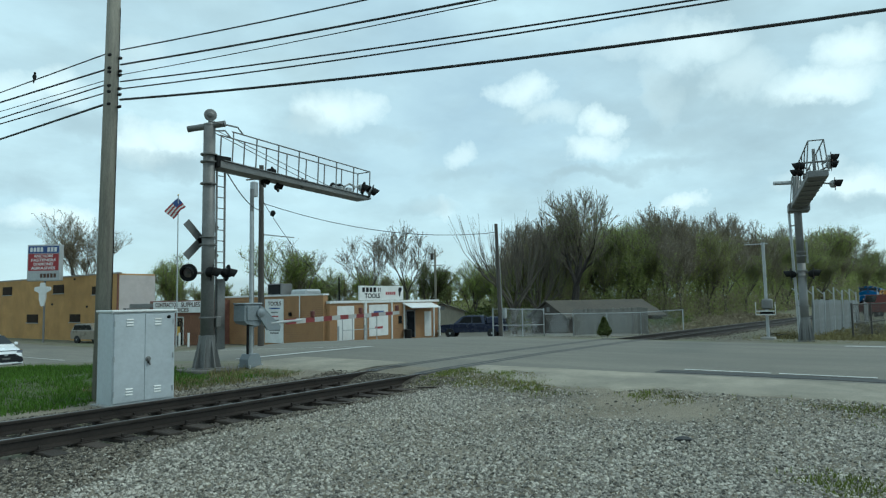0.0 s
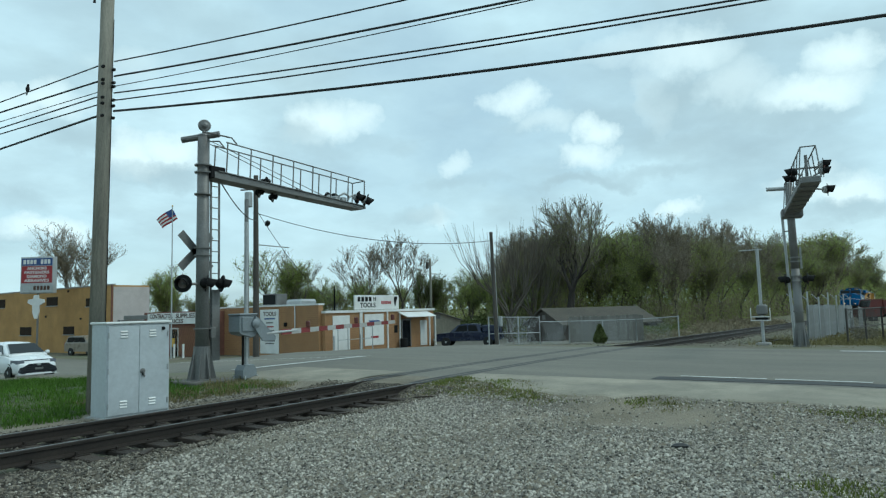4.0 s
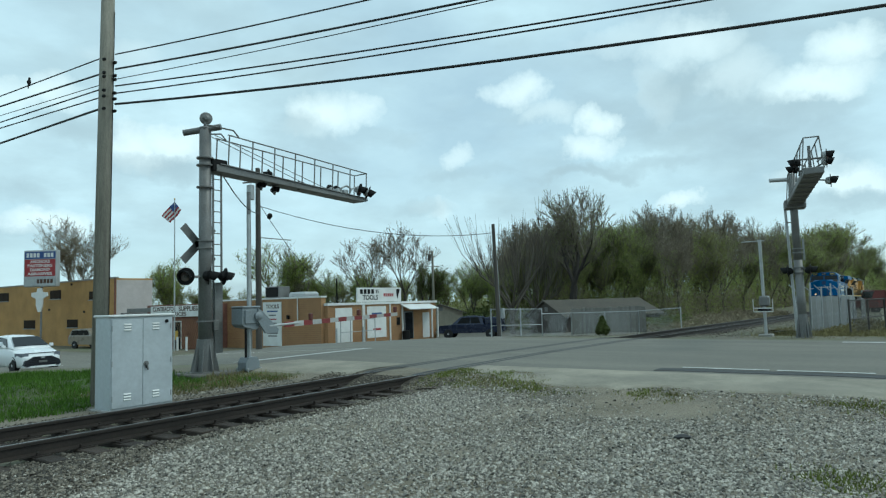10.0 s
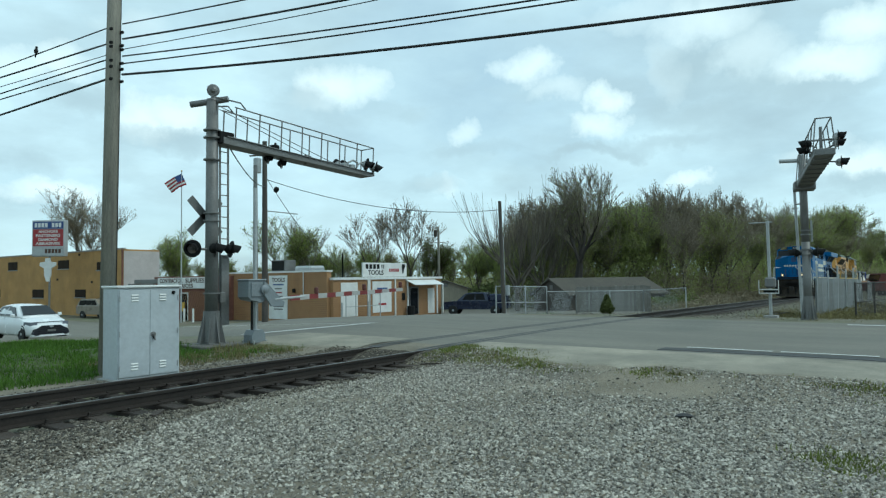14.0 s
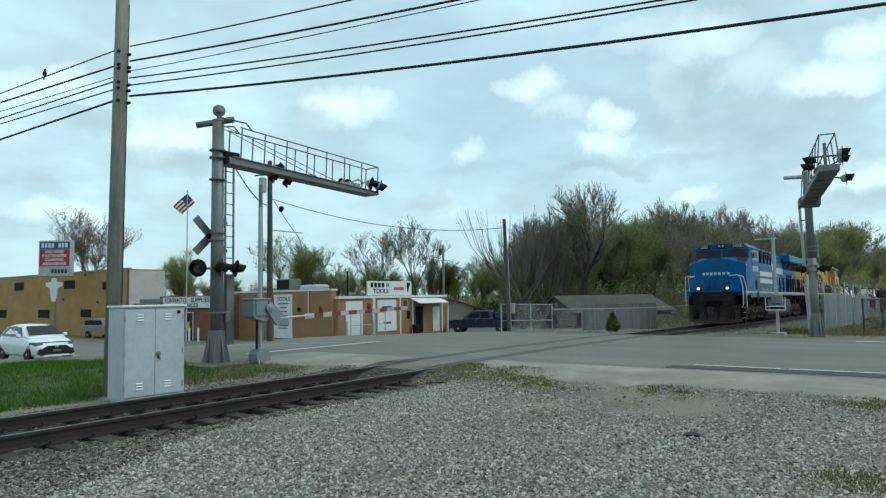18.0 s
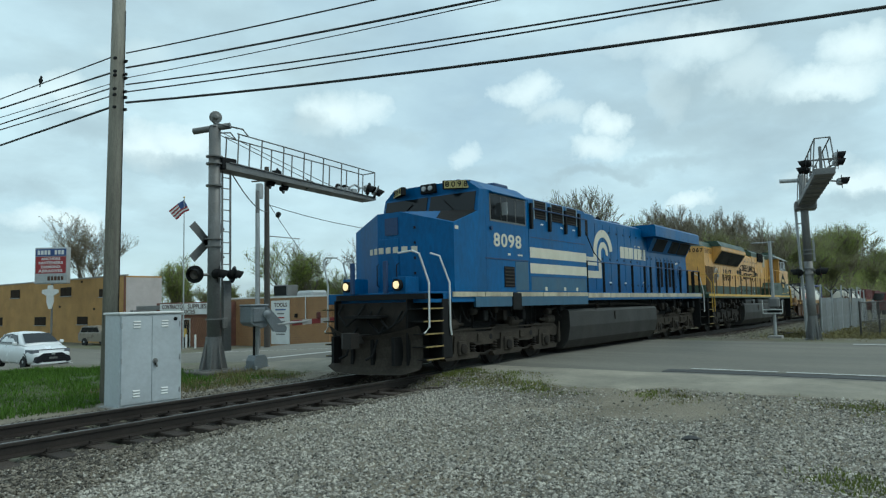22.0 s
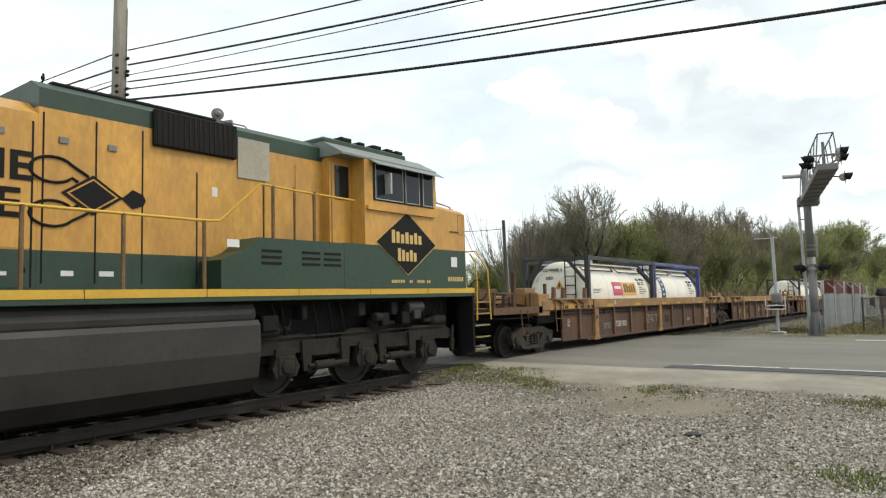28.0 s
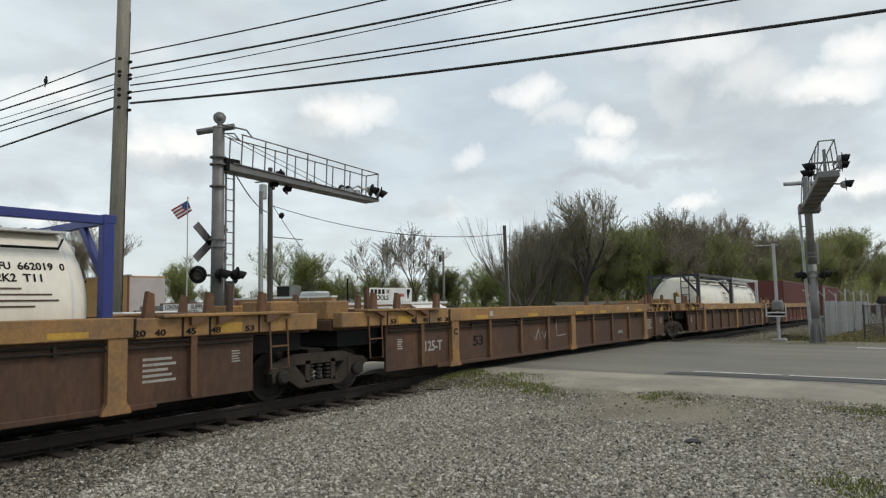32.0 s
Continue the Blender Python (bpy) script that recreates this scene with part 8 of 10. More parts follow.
    for x in doors:
        d = part("hood_door", plate(x, x + 0.63, -HOOD, 1.98, 4.24, 0.014), B, hood)
        for z in (2.12, 3.0, 3.95):
            part("door_latch", Mesh().box(x + 0.5, x + 0.57, -HOOD - 0.03, -HOOD - 0.014, z, z + 0.07, 0.008), "black", d)
        part("door_gap", plate(x + 0.63, x + 0.66, -HOOD, 1.98, 4.16, 0.003), "black", hood)
    for x0, x1, dark in ((14.3, 14.95, 0), (15.0, 15.4, 0), (15.44, 15.95, 0), (16.1, 16.5, 1), (16.53, 16.92, 1), (17.1, 17.5, 1), (17.54, 17.97, 1), (18.0, 18.4, 1), (18.5, 18.95, 0), (19.05, 19.6, 0)):
        d = part("rear_door", plate(x0, x1, -HOOD, 1.98, 3.35, 0.014), B, hood)
        part("door_gap", plate(x1, x1 + 0.03, -HOOD, 1.98, 3.35, 0.003), "black", hood)
        for z in (2.1, 3.2):
            part("door_latch", Mesh().box(x0 + 0.08, x0 + 0.15, -HOOD - 0.03, -HOOD - 0.014, z, z + 0.07, 0.008), "black", d)
        if dark:
            g = part("door_grille", plate(x0 + 0.06, x1 - 0.06, -HOOD - 0.014, 2.12, 3.16, 0.01), "black", d)
            for q in range(5):
                xx = x0 + 0.09 + (x1 - x0 - 0.18) * q / 5
                part("grille_bar", plate(xx, xx + 0.02, -HOOD - 0.024, 2.14, 3.14, 0.006), "underframe", g)
    part("hand_wheel", Mesh().ring((18.85, -HOOD - 0.12, 2.75), (0, -1, 0), 0.3, 0.02).rod((18.55, -HOOD - 0.12, 2.75), (19.15, -HOOD - 0.12, 2.75), 0.014).rod((18.85, -HOOD - 0.12, 2.45), (18.85, -HOOD - 0.12, 3.05), 0.014).rod((18.85, -HOOD, 2.75), (18.85, -HOOD - 0.13, 2.75), 0.03), "loco_navy", hood)
    part("label_plate", plate(18.58, 18.72, -HOOD - 0.014, 3.12, 3.24, 0.006), "cream", hood)
    part("label_plate", plate(18.78, 18.9, -HOOD - 0.014, 3.14, 3.22, 0.006), "white_paint", hood)
    for x, z in ((11.2, 2.2), (12.6, 2.2), (13.3, 2.25), (14.5, 2.25)):
        part("label_plate", plate(x, x + 0.2, -HOOD - 0.014, z, z + 0.05, 0.006), "white_paint", hood)
    # badge: bands like a wheel, and a word in blocks
    yb = -HOOD - 0.03
    for r0, r1, a0, a1 in ((0.56, 0.82, 8, 180), (0.2, 0.4, -10, 180)):
        part("badge_band", ring_sector(r0, r1, a0, a1, yb, 26, 0.01), "cream", hood, at=(10.72, 0, 3.22))
    for x0, x1, z0, z1 in ((9.38, 9.898, 2.78, 3.06), (9.38, 10.298, 2.36, 2.6), (10.3, 10.52, 2.36, 3.22), (9.9, 10.16, 2.78, 3.22)):
        part("badge_bar", Mesh().box(x0, x1, yb, yb + 0.012, z0, z1), "cream", hood)
    for x0, w in ((12.28, 0.38), (12.7, 0.4), (13.14, 0.42), (13.66, 0.33), (14.05, 0.37), (14.47, 0.07), (14.66, 0.21)):
        part("word_block", Mesh().box(x0, x0 + w, -HOOD - 0.022, -HOOD - 0.01, 3.14, 3.56, 0.004), "cream", hood)
    for x, w in ((13.73, 0.1), (14.08, 0.24)):
        part("word_accent", plate(x, x + w, -HOOD - 0.016, 3.62, 3.67, 0.006), "cream", hood)
    for x in (10.9, 12.6):
        part("exhaust_hatch", Mesh().box(x, x + 0.7, -0.6, 0.5, 4.44, 4.56, 0.03), "loco_navy", hood)
    part("bell", Mesh().lathe((11.0, -0.7, 4.4), (0, 0, 1), [(0, 0.12), (0.1, 0.1), (0.16, 0.03)], 12), "black", hood)
    # radiator with overhanging wings
    o = [(-SIDE, 4.07), (SIDE, 4.07), (SIDE, 4.46), (1.46, 4.53), (-1.46, 4.53), (-SIDE, 4.46)]
    rad = part("radiator_cab", hull(o, 14.6, 20.45), "loco_blue", t)
    part("radiator_slope", hull([(-HOOD, 3.5), (HOOD, 3.5), (1.24, 4.07), (-1.24, 4.07)], 15.15, 20.2), "loco_blue", rad)
    for x0, x1 in ((15.6, 16.9), (17.5, 18.58), (18.66, 20.05)):
        m = Mesh()
        f = lambda u: (-HOOD - (1.24 - HOOD) * u - 0.012, 3.5 + 0.57 * u - 0.008)
        (ya, za), (yb2, zb2) = f(0.14), f(0.97)
        m.v = [(x0, ya, za), (x1, ya, za), (x1, yb2, zb2), (x0, yb2, zb2), (x0, ya + 0.02, za + 0.02), (x1, ya + 0.02, za + 0.02), (x1, yb2 + 0.02, zb2 + 0.02), (x0, yb2 + 0.02, zb2 + 0.02)]
        m.f = [(0, 1, 2, 3), (7, 6, 5, 4), (0, 4, 5, 1), (1, 5, 6, 2), (2, 6, 7, 3), (3, 7, 4, 0)]
        part("radiator_screen", m, "black", rad)
    for k in range(9):
        part("rivet_plate", plate(15.0 + k * 0.62, 15.03 + k * 0.62, -SIDE, 4.12, 4.15, 0.008), "loco_navy", rad)
    part("roof_antenna", Mesh().lathe((17.4, -0.8, 4.52), (0, 0, 1), [(0, 0.06), (0.1, 0.06), (0.12, 0.13), (0.24, 0.13), (0.28, 0.06)], 12), "steel_grey", rad)
    part("roof_edge", Mesh().box(17.6, 20.2, -1.3, 1.3, 4.53, 4.59), "loco_navy", rad)
    # walkway rails
    stanchions(t, [8.25, 9.55, 10.85, 12.1, 13.35, 14.0, 14.9, 15.8, 16.7, 17.6, 18.6, 19.5, 20.35], 1.86, 2.84, -1.46, "black", "loco_navy", 0.02, 0.045)
    stanchions(t, [8.25, 10.3, 12.4, 14.5, 16.6, 18.6, 20.35], 1.86, 2.84, 1.46, "black", "loco_navy", 0.02, 0.045)
    # front platform, steps, rails and lights
    part("front_platform", Mesh().prism([(-0.1, -1.1), (0.0, -1.5), (0.66, -1.5), (0.66, 1.5), (0.3, 1.5), (-0.05, 1.05), (-0.1, 0.9)], 1.7, 1.82, "z"), "black", t)
    for s in (-1, 1):
        w = new("step_well")
        w.parent = t
        part("side_panel", Mesh().box(0.6, 0.96, min(s * 1.1, s * 1.52), max(s * 1.1, s * 1.52), 0.4, 1.7, 0.02), "black", w)
        part("inner_panel", Mesh().box(-0.1, 0.62, min(s * 1.06, s * 1.1), max(s * 1.06, s * 1.1), 0.3, 1.7), "black", w)
        for k in range(5):
            part("tread", Mesh().box(-0.08 + 0.03 * (4 - k), 0.62, min(s * 1.1, s * 1.52), max(s * 1.1, s * 1.52), 0.4 + k * 0.27, 0.42 + k * 0.27), "black", w)
            part("tread_edge", Mesh().box(-0.08 + 0.03 * (4 - k), 0.62, min(s * 1.5, s * 1.528), max(s * 1.5, s * 1.528), 0.401 + k * 0.27, 0.43 + k * 0.27), "step_edge", w)
        part("handrail", Mesh().pipe([(-0.16, s * 0.92, 2.7), (-0.14, s * 1.3, 2.73), (-0.1, s * 1.45, 2.66), (0.12, s * 1.53, 2.05), (0.11, s * 1.53, 1.1), (-0.02, s * 1.5, 0.98)], 0.022, 8), "white_paint", t, "white front handrail")
        part("handrail", Mesh().pipe([(0.62, s * 1.2, 2.72), (0.58, s * 1.48, 2.64), (0.84, s * 1.55, 2.05), (0.84, s * 1.55, 1.1), (0.9, s * 1.54, 0.9)], 0.022, 8), "white_paint", t, "white front handrail")
        part("anticlimber_post", Mesh().box(-0.14, -0.06, s * 0.5 - 0.05, s * 0.5 + 0.05, 1.84, 2.55, 0.01), "loco_navy", t)
        part("light_stand", Mesh().box(0.04, 0.5, s * 0.765 - 0.19, s * 0.765 + 0.19, 1.82, 2.2, 0.01), B, t)
        dl = part("ditch_light_housing", Mesh().lathe((0.08, s * 0.765, 2.02), (-1, 0, 0), [(0, 0.08), (0.02, 0.12), (0.14, 0.13)], 14), "black", t)
        part("ditch_light", Mesh().lathe((-0.06, s * 0.765, 2.02), (-1, 0, 0), [(0, 0.085), (0.012, 0.085), (0.02, 0.06)], 14), "headlight", dl, "lit ditch light")
    plow = Mesh()
    rows_z = ((0.1, 0.0), (0.25, 0.1), (0.45, 0.17), (0.65, 0.17), (0.82, 0.1), (0.92, 0.02))
    ys = [-1.34 + 2.68 * i / 20 for i in range(21)]
    for back in (0.0, 0.04):
        for z, hollow in rows_z:
            for y in ys:
                u = abs(y) / 1.34
                top = z + (0.22 * u ** 2 if z > 0.6 else (0.1 * max(0, u - 0.75) * 4 if z < 0.2 else 0))
                plow.v.append((-0.5 + 0.42 * u ** 1.3 + hollow + back, y, top))
    n, m2 = 21, len(rows_z)
    for k in (0, 1):
        for i in range(m2 - 1):
            for q in range(n - 1):
                a = k * n * m2 + i * n + q
                plow.f.append((a, a + 1, a + n + 1, a + n))
    for q in range(n - 1):
        for i in (0, m2 - 1):
            a = i * n + q
            plow.f.append((a, a + 1, a + 1 + n * m2, a + n * m2))
    part("snow_plow", plow, "truck_dust", t, "dusty dark steel snow plow")
    for y in (-0.9, -0.3, 0.3, 0.9):
        part("plow_brace", Mesh().box(-0.35, 0.0, y - 0.04, y + 0.04, 0.3, 0.9), "black", t)
    part("pilot", Mesh().box(-0.02, 0.3, -1.08, 1.08, 0.3, 1.64), "underframe", t)
    part("crossover_step", Mesh().box(-0.4, 0.0, -0.5, 0.5, 1.3, 1.36), "black", t)
    coupler(t, -0.1, -1)
    for y0, y1, z in ((-1.1, -0.3, 1.35), (-0.9, 0.0, 1.25), (0.2, 0.9, 1.4)):
        part("brake_hose", Mesh().pipe([(-0.02, y0, z + 0.2), (-0.2, y0 + 0.1, z - 0.1), (-0.26, (y0 + y1) / 2, z - 0.28), (-0.16, y1, z), (-0.02, y1, z + 0.2)], 0.025, 8), "black", t)
    coupler(t, 20.5, 1)
    for y0, y1, z in ((-1.2, -0.8, 1.4), (-1.0, -0.5, 1.3), (-0.8, -0.3, 1.36), (-0.5, 0.1, 1.25)):
        part("brake_hose", Mesh().pipe([(20.5, y0, z + 0.2), (20.7, y0, z - 0.1), (20.85, (y0 + y1) / 2, z - 0.4), (20.95, y1, z - 0.2), (21.0, y1, z + 0.1)], 0.02, 8), "steel_grey", t)
    for y in (-1.1, -0.75, 0.75, 1.1):
        part("end_stanchion", Mesh().rod((20.5, y, 1.86), (20.5, y, 2.84), 0.035), "black", t)
    for s in (-1, 1):
        end_steps(t, 20.2, -1, s, "underframe", 4)
        part("handrail", Mesh().pipe([(20.4, s * 1.2, 2.8), (20.55, s * 1.45, 2.6), (20.85, s * 1.5, 1.9), (20.85, s * 1.5, 1.0)], 0.02, 8), "white_paint", t, "white rear handrail")
    part("fuel_piping", Mesh().pipe([(5.9, -1.2, 1.35), (7.4, -1.25, 1.5), (12.0, -1.25, 1.48), (15.2, -1.2, 1.4)], 0.04, 8), "underframe", t)
    for x in (9.3, 10.3, 14.2):
        part("drain_pipe", Mesh().pipe([(x, -1.3, 1.6), (x, -1.32, 1.42), (x + 0.3, -1.32, 1.38)], 0.02), "underframe", t)
    fuel_tank(t, 7.0, 14.55, "tank_grey")
    loco_truck(t, (1.78, 3.82, 5.85))
    loco_truck(t, (15.5, 17.55, 19.6))
    underbody(t, ((1.2, 6.7), (14.7, 20.0)), 5)
    return t


# ---- yellow and green locomotive, running with its long hood leading ----
def build_yellow_locomotive():
    t = thing("locomotive", (0, 0, 0), "yellow and dark green six-axle diesel freight locomotive running long hood first", "locomotive")
    Y, G = "loco_yellow", "loco_green"
    part("underframe", Mesh().box(0.3, 21.0, -0.85, 0.85, 1.0, 1.66), "black", t)
    part("deck", Mesh().box(0.0, 21.25, -1.5, 1.5, 1.66, 1.85, 0.01), G, t)
    part("end_deck", Mesh().box(21.25, 21.85, -1.1, 1.1, 1.66, 1.84, 0.01), "stripe_yellow", t)
    for s in (-1, 1):
        for i in range(12):
            part("sill_stripe", Mesh().box(0.05 + i * 1.765, 1.8 + i * 1.765, min(s * 1.5, s * 1.512), max(s * 1.5, s * 1.512), 1.74, 1.855), "stripe_yellow", t)
    def two_tone(name, x0, x1, half, top, mid=2.3, roof=None, chamfer=0.25, drop=0.12):
        low = part(name, hull([(-half, 1.85), (half, 1.85), (half, mid), (-half, mid)], x0, x1), G, t)
        zr = roof if roof else top - drop - 0.02
        part("upper_panel", hull([(-half, mid), (half, mid), (half, zr), (-half, zr)], x0, x1), Y, low)
        part("roof_panel", hull([(-half, zr), (half, zr), (half, top - drop), (half - chamfer, top), (-half + chamfer, top), (-half, top - drop)], x0, x1), G if roof else Y, low)
        return low
    plan = [(0.75, 0.31), (0.75, -0.31), (1.36, -1.0), (2.9, -1.0), (2.9, 1.0), (1.36, 1.0)]

    def rear_block(name, z0, z1, material, parent, shrink=0.0):
        m = Mesh()
        m.v = [(x, y, z0) for x, y in plan] + [(x + (shrink if x < 2 else 0), y * (1 - shrink), z1) for x, y in plan]
        m.f = [tuple(range(5, -1, -1)), tuple(range(6, 12))] + [(i, (i + 1) % 6, (i + 1) % 6 + 6, i + 6) for i in range(6)]
        m.f = [tuple(reversed(q)) for q in m.f]
        return part(name, m, material, parent)

    rear = rear_block("rear_hood", 1.85, 2.3, G, t)
    rear_block("upper_panel", 2.3, 4.22, Y, rear)
    rear_block("roof_panel", 4.22, 4.48, G, rear, 0.12)
    for k, digit in enumerate("1067"):
        u = 0.18 + k * 0.17
        lettering("road_number_digit", digit, 0.28, "black", rear, pose(0.75 + 0.61 * u / 0.92 * 1.14 - 0.004, -0.31 - 0.69 * u / 0.92 * 1.14 - 0.004, 4.02, 90, 0, -48.5), width=0.06 if digit == "1" else 0.14)
    for k in range(4):
        part("vent_slot", plate(1.5, 2.75, -1.0, 3.92 + k * 0.06, 3.945 + k * 0.06, 0.01), "post_brown", rear)
    part("panel_seam", plate(2.1, 2.115, -1.0, 3.45, 4.2, 0.004), "post_brown", rear)
    for y in (-0.12, 0.1):
        part("rear_light", Mesh().lathe((0.75, y, 3.88), (-1, 0, 0), [(0, 0.1), (0.05, 0.1), (0.06, 0.06)], 12), "galvanised", rear)
    part("rear_window", Mesh().box(0.735, 0.75, -0.22, 0.12, 2.5, 3.45), "black", rear)
    part("grab_iron", Mesh().pipe([(1.1, -0.72, 2.6), (1.04, -0.76, 2.6), (1.04, -0.76, 3.2), (1.1, -0.72, 3.2)], 0.014), "post_brown", rear)
    g = part("fan_grille", plate(1.48, 2.84, -1.0, 1.95, 3.25, 0.006), "black", rear)
    for k in range(10):
        x = 1.5 + k * 0.135
        part("slat", Mesh().box(x, x + 0.045, -1.05, -1.0, 1.97, 3.23), "post_brown", g)
    part("trim", plate(1.44, 2.88, -1.0, 3.25, 3.29, 0.03), Y, g)
    rad = two_tone("radiator_section", 2.9, 8.4, HOOD, 3.6, 2.3)
    o = [(-HOOD, 3.4), (HOOD, 3.4), (1.45, 4.1), (1.45, 4.26), (1.42, 4.3), (-1.42, 4.3), (-1.45, 4.26), (-1.45, 4.1)]
    wing = part("radiator_wing", hull(o, 2.88, 8.25), Y, t)
    part("wing_roof", hull([(-1.45, 4.3), (1.45, 4.3), (1.25, 4.58), (-1.25, 4.58)], 2.84, 8.3), G, wing)
    for x0, x1 in ((3.1, 5.45), (5.55, 8.1)):
        m = Mesh()
        ya, za, yb, zb = -HOOD - 0.06, 3.45, -1.44, 4.05
        m.v = [(x0, ya, za), (x1, ya, za), (x1, yb, zb), (x0, yb, zb), (x0, ya + 0.03, za + 0.03), (x1, ya + 0.03, za + 0.03), (x1, yb + 0.03, zb + 0.03), (x0, yb + 0.03, zb + 0.03)]
        m.f = [(0, 1, 2, 3), (7, 6, 5, 4), (0, 4, 5, 1), (1, 5, 6, 2), (2, 6, 7, 3), (3, 7, 4, 0)]
        part("radiator_screen", m, "black", wing)
    part("wheel_recess", plate(3.0, 3.6, -HOOD, 2.45, 3.3, 0.008), "post_brown", rad)
    part("hand_wheel", Mesh().ring((3.32, -HOOD - 0.1, 2.9), (0, -1, 0), 0.3, 0.02).rod((3.02, -HOOD - 0.1, 2.9), (3.62, -HOOD - 0.1, 2.9), 0.014).rod((3.32, -HOOD - 0.1, 2.6), (3.32, -HOOD - 0.1, 3.2), 0.014).rod((3.32, -HOOD, 2.9), (3.32, -HOOD - 0.11, 2.9), 0.03), "galvanised", rad)
    part("equipment_box", plate(3.75, 4.05, -HOOD, 2.75, 3.05, 0.05), "steel_grey", rad)
    part("hood_door", plate(4.1, 4.47, -HOOD, 2.3, 3.35, 0.014), Y, rad)
    for i in range(6):
        x = 4.5 + i * 0.64
        d = part("hood_door", plate(x, x + 0.61, -HOOD, 2.3, 3.35, 0.014), Y, rad)
        part("door_latch", Mesh().box(x + 0.5, x + 0.54, -HOOD - 0.03, -HOOD - 0.014, 2.75, 2.9), "black", d)
    for k, digit in enumerate("1067"):
        lettering("road_number_digit", digit, 0.85, "black", rad, side(5.12 + k * 0.47, -HOOD - 0.02, 2.88), width=0.16 if digit == "1" else 0.38)
    hood = two_tone("engine_hood", 8.4, 12.05, HOOD, 4.36, 2.38, None, 0.3, 0.2)
    for i in range(5):
        x = 8.45 + i * 0.71
        d = part("hood_door", plate(x, x + 0.68, -HOOD, 2.4, 4.02, 0.01), Y, hood)
        part("door_latch", Mesh().box(x + 0.24, x + 0.36, -HOOD - 0.03, -HOOD - 0.014, 3.82, 3.9), "steel_grey", d)
        part("door_gap", plate(x + 0.68, x + 0.71, -HOOD, 1.9, 4.05, 0.003), "black", hood)
        part("lower_door", plate(x, x + 0.68, -HOOD, 1.9, 2.36, 0.01), G, hood)
        for q in (0.08, 0.58):
            part("door_latch", Mesh().box(x + q, x + q + 0.05, -HOOD - 0.024, -HOOD - 0.01, 2.08, 2.15), "black", hood)
        if i % 2 == 0:
            part("label_plate", plate(x + 0.2, x + 0.42, -HOOD - 0.012, 2.05, 2.1, 0.006), "white_paint", hood)
    lettering("slogan", "BEE", 0.52, "black", hood, side(10.02, -HOOD - 0.02, 3.43), width=1.05)
    lettering("slogan", "LINE", 0.52, "black", hood, side(11.38, -HOOD - 0.02, 3.43), width=1.2)
    lettering("slogan", "SERVICE", 0.52, "black", hood, side(10.75, -HOOD - 0.02, 2.95), width=2.2)
    for cx0, s in ((8.75, 1), (12.75, -1)):
        for size, mat, lift in ((0.42, "black", 0.02), (0.35, Y, 0.024), (0.31, "black", 0.028)):
            part("emblem", Mesh().prism([(cx0 - size, 3.16), (cx0, 3.16 - size * 0.66), (cx0 + size, 3.16), (cx0, 3.16 + size * 0.66)], -HOOD - lift, -HOOD - 0.012, "y"), mat, hood)
        part("emblem_head", Mesh().prism([(cx0 - s * 0.4, 3.16), (cx0 - s * 0.56, 3.3), (cx0 - s * 0.72, 3.24), (cx0 - s * 0.76, 3.16), (cx0 - s * 0.72, 3.08), (cx0 - s * 0.56, 3.02)], -HOOD - 0.02, -HOOD - 0.012, "y"), "black", hood)
        for v in (1, -1):
            pts = [(cx0 + s * 0.06, 3.16 + v * 0.25)]
            for k in range(19):
                a = radians(150 - 300 * k / 18)
                pts.append((cx0 + s * (0.52 + 0.28 * math.cos(a)), 3.16 + v * (0.29 + 0.17 * math.sin(a))))
            pts.append((cx0 + s * 0.2, 3.16 + v * 0.16))
            part("emblem_loop", Mesh().pipe([(x, -HOOD - 0.014, z) for x, z in pts], 0.02, 6), "black", hood)
    for x in (9.2, 11.9):
        part("exhaust_stack", Mesh().box(x, x + 0.6, -0.35, 0.35, 4.34, 4.44, 0.02), "black", hood)
    horn = part("horn", Mesh().box(9.65, 10.1, -0.75, -0.45, 4.36, 4.52, 0.02), "black", hood)
    for x0, d, z in ((9.75, 1, 4.6), (9.98, -1, 4.68), (9.7, 1, 4.74), (9.9, -1, 4.56)):
        part("trumpet", Mesh().lathe((x0, -0.6, z), (d, 0, 0), [(0, 0.035), (0.22, 0.04), (0.34, 0.07), (0.42, 0.13), (0.45, 0.13)], 12), "black", horn)
    dyn = two_tone("dynamic_brake_housing", 12.05, 17.0, HOOD + 0.004, 4.66, 2.38, 4.26, 0.25, 0.14)
    part("grille_box", Mesh().box(13.6, 15.05, -HOOD - 0.09, -HOOD, 4.0, 4.56, 0.02), "black", dyn)
    for i in range(16):
        part("grille_slat", Mesh().box(13.64 + i * 0.088, 13.66 + i * 0.088, -HOOD - 0.1, -HOOD - 0.09, 4.03, 4.53), "underframe", dyn)
    part("patch_panel", plate(15.1, 15.75, -HOOD - 0.01, 3.72, 4.4, 0.02), "primer", dyn)
    for x in (12.1, 12.78, 13.45, 14.34, 15.62, 16.3):
        part("door_gap", plate(x, x + 0.022, -HOOD - 0.004, 1.95, 4.2 if x < 14 else 3.7, 0.005), "black", dyn)
    for x in (12.3, 12.95):
        part("door_latch", Mesh().box(x, x + 0.12, -HOOD - 0.03, -HOOD - 0.004, 3.82, 3.9), "steel_grey", dyn)
    for x, w in ((12.35, 0.16), (12.85, 0.2), (14.6, 0.14)):
        part("label_plate", plate(x, x + w, -HOOD - 0.004, 2.05, 2.12, 0.006), "white_paint", dyn)
    part("label_plate", plate(14.62, 14.72, -HOOD - 0.004, 3.35, 3.5, 0.006), "white_paint", dyn)
    part("roof_screen", Mesh().box(12.3, 14.9, -0.7, 0.7, 4.66, 4.72, 0.02), "black", dyn)
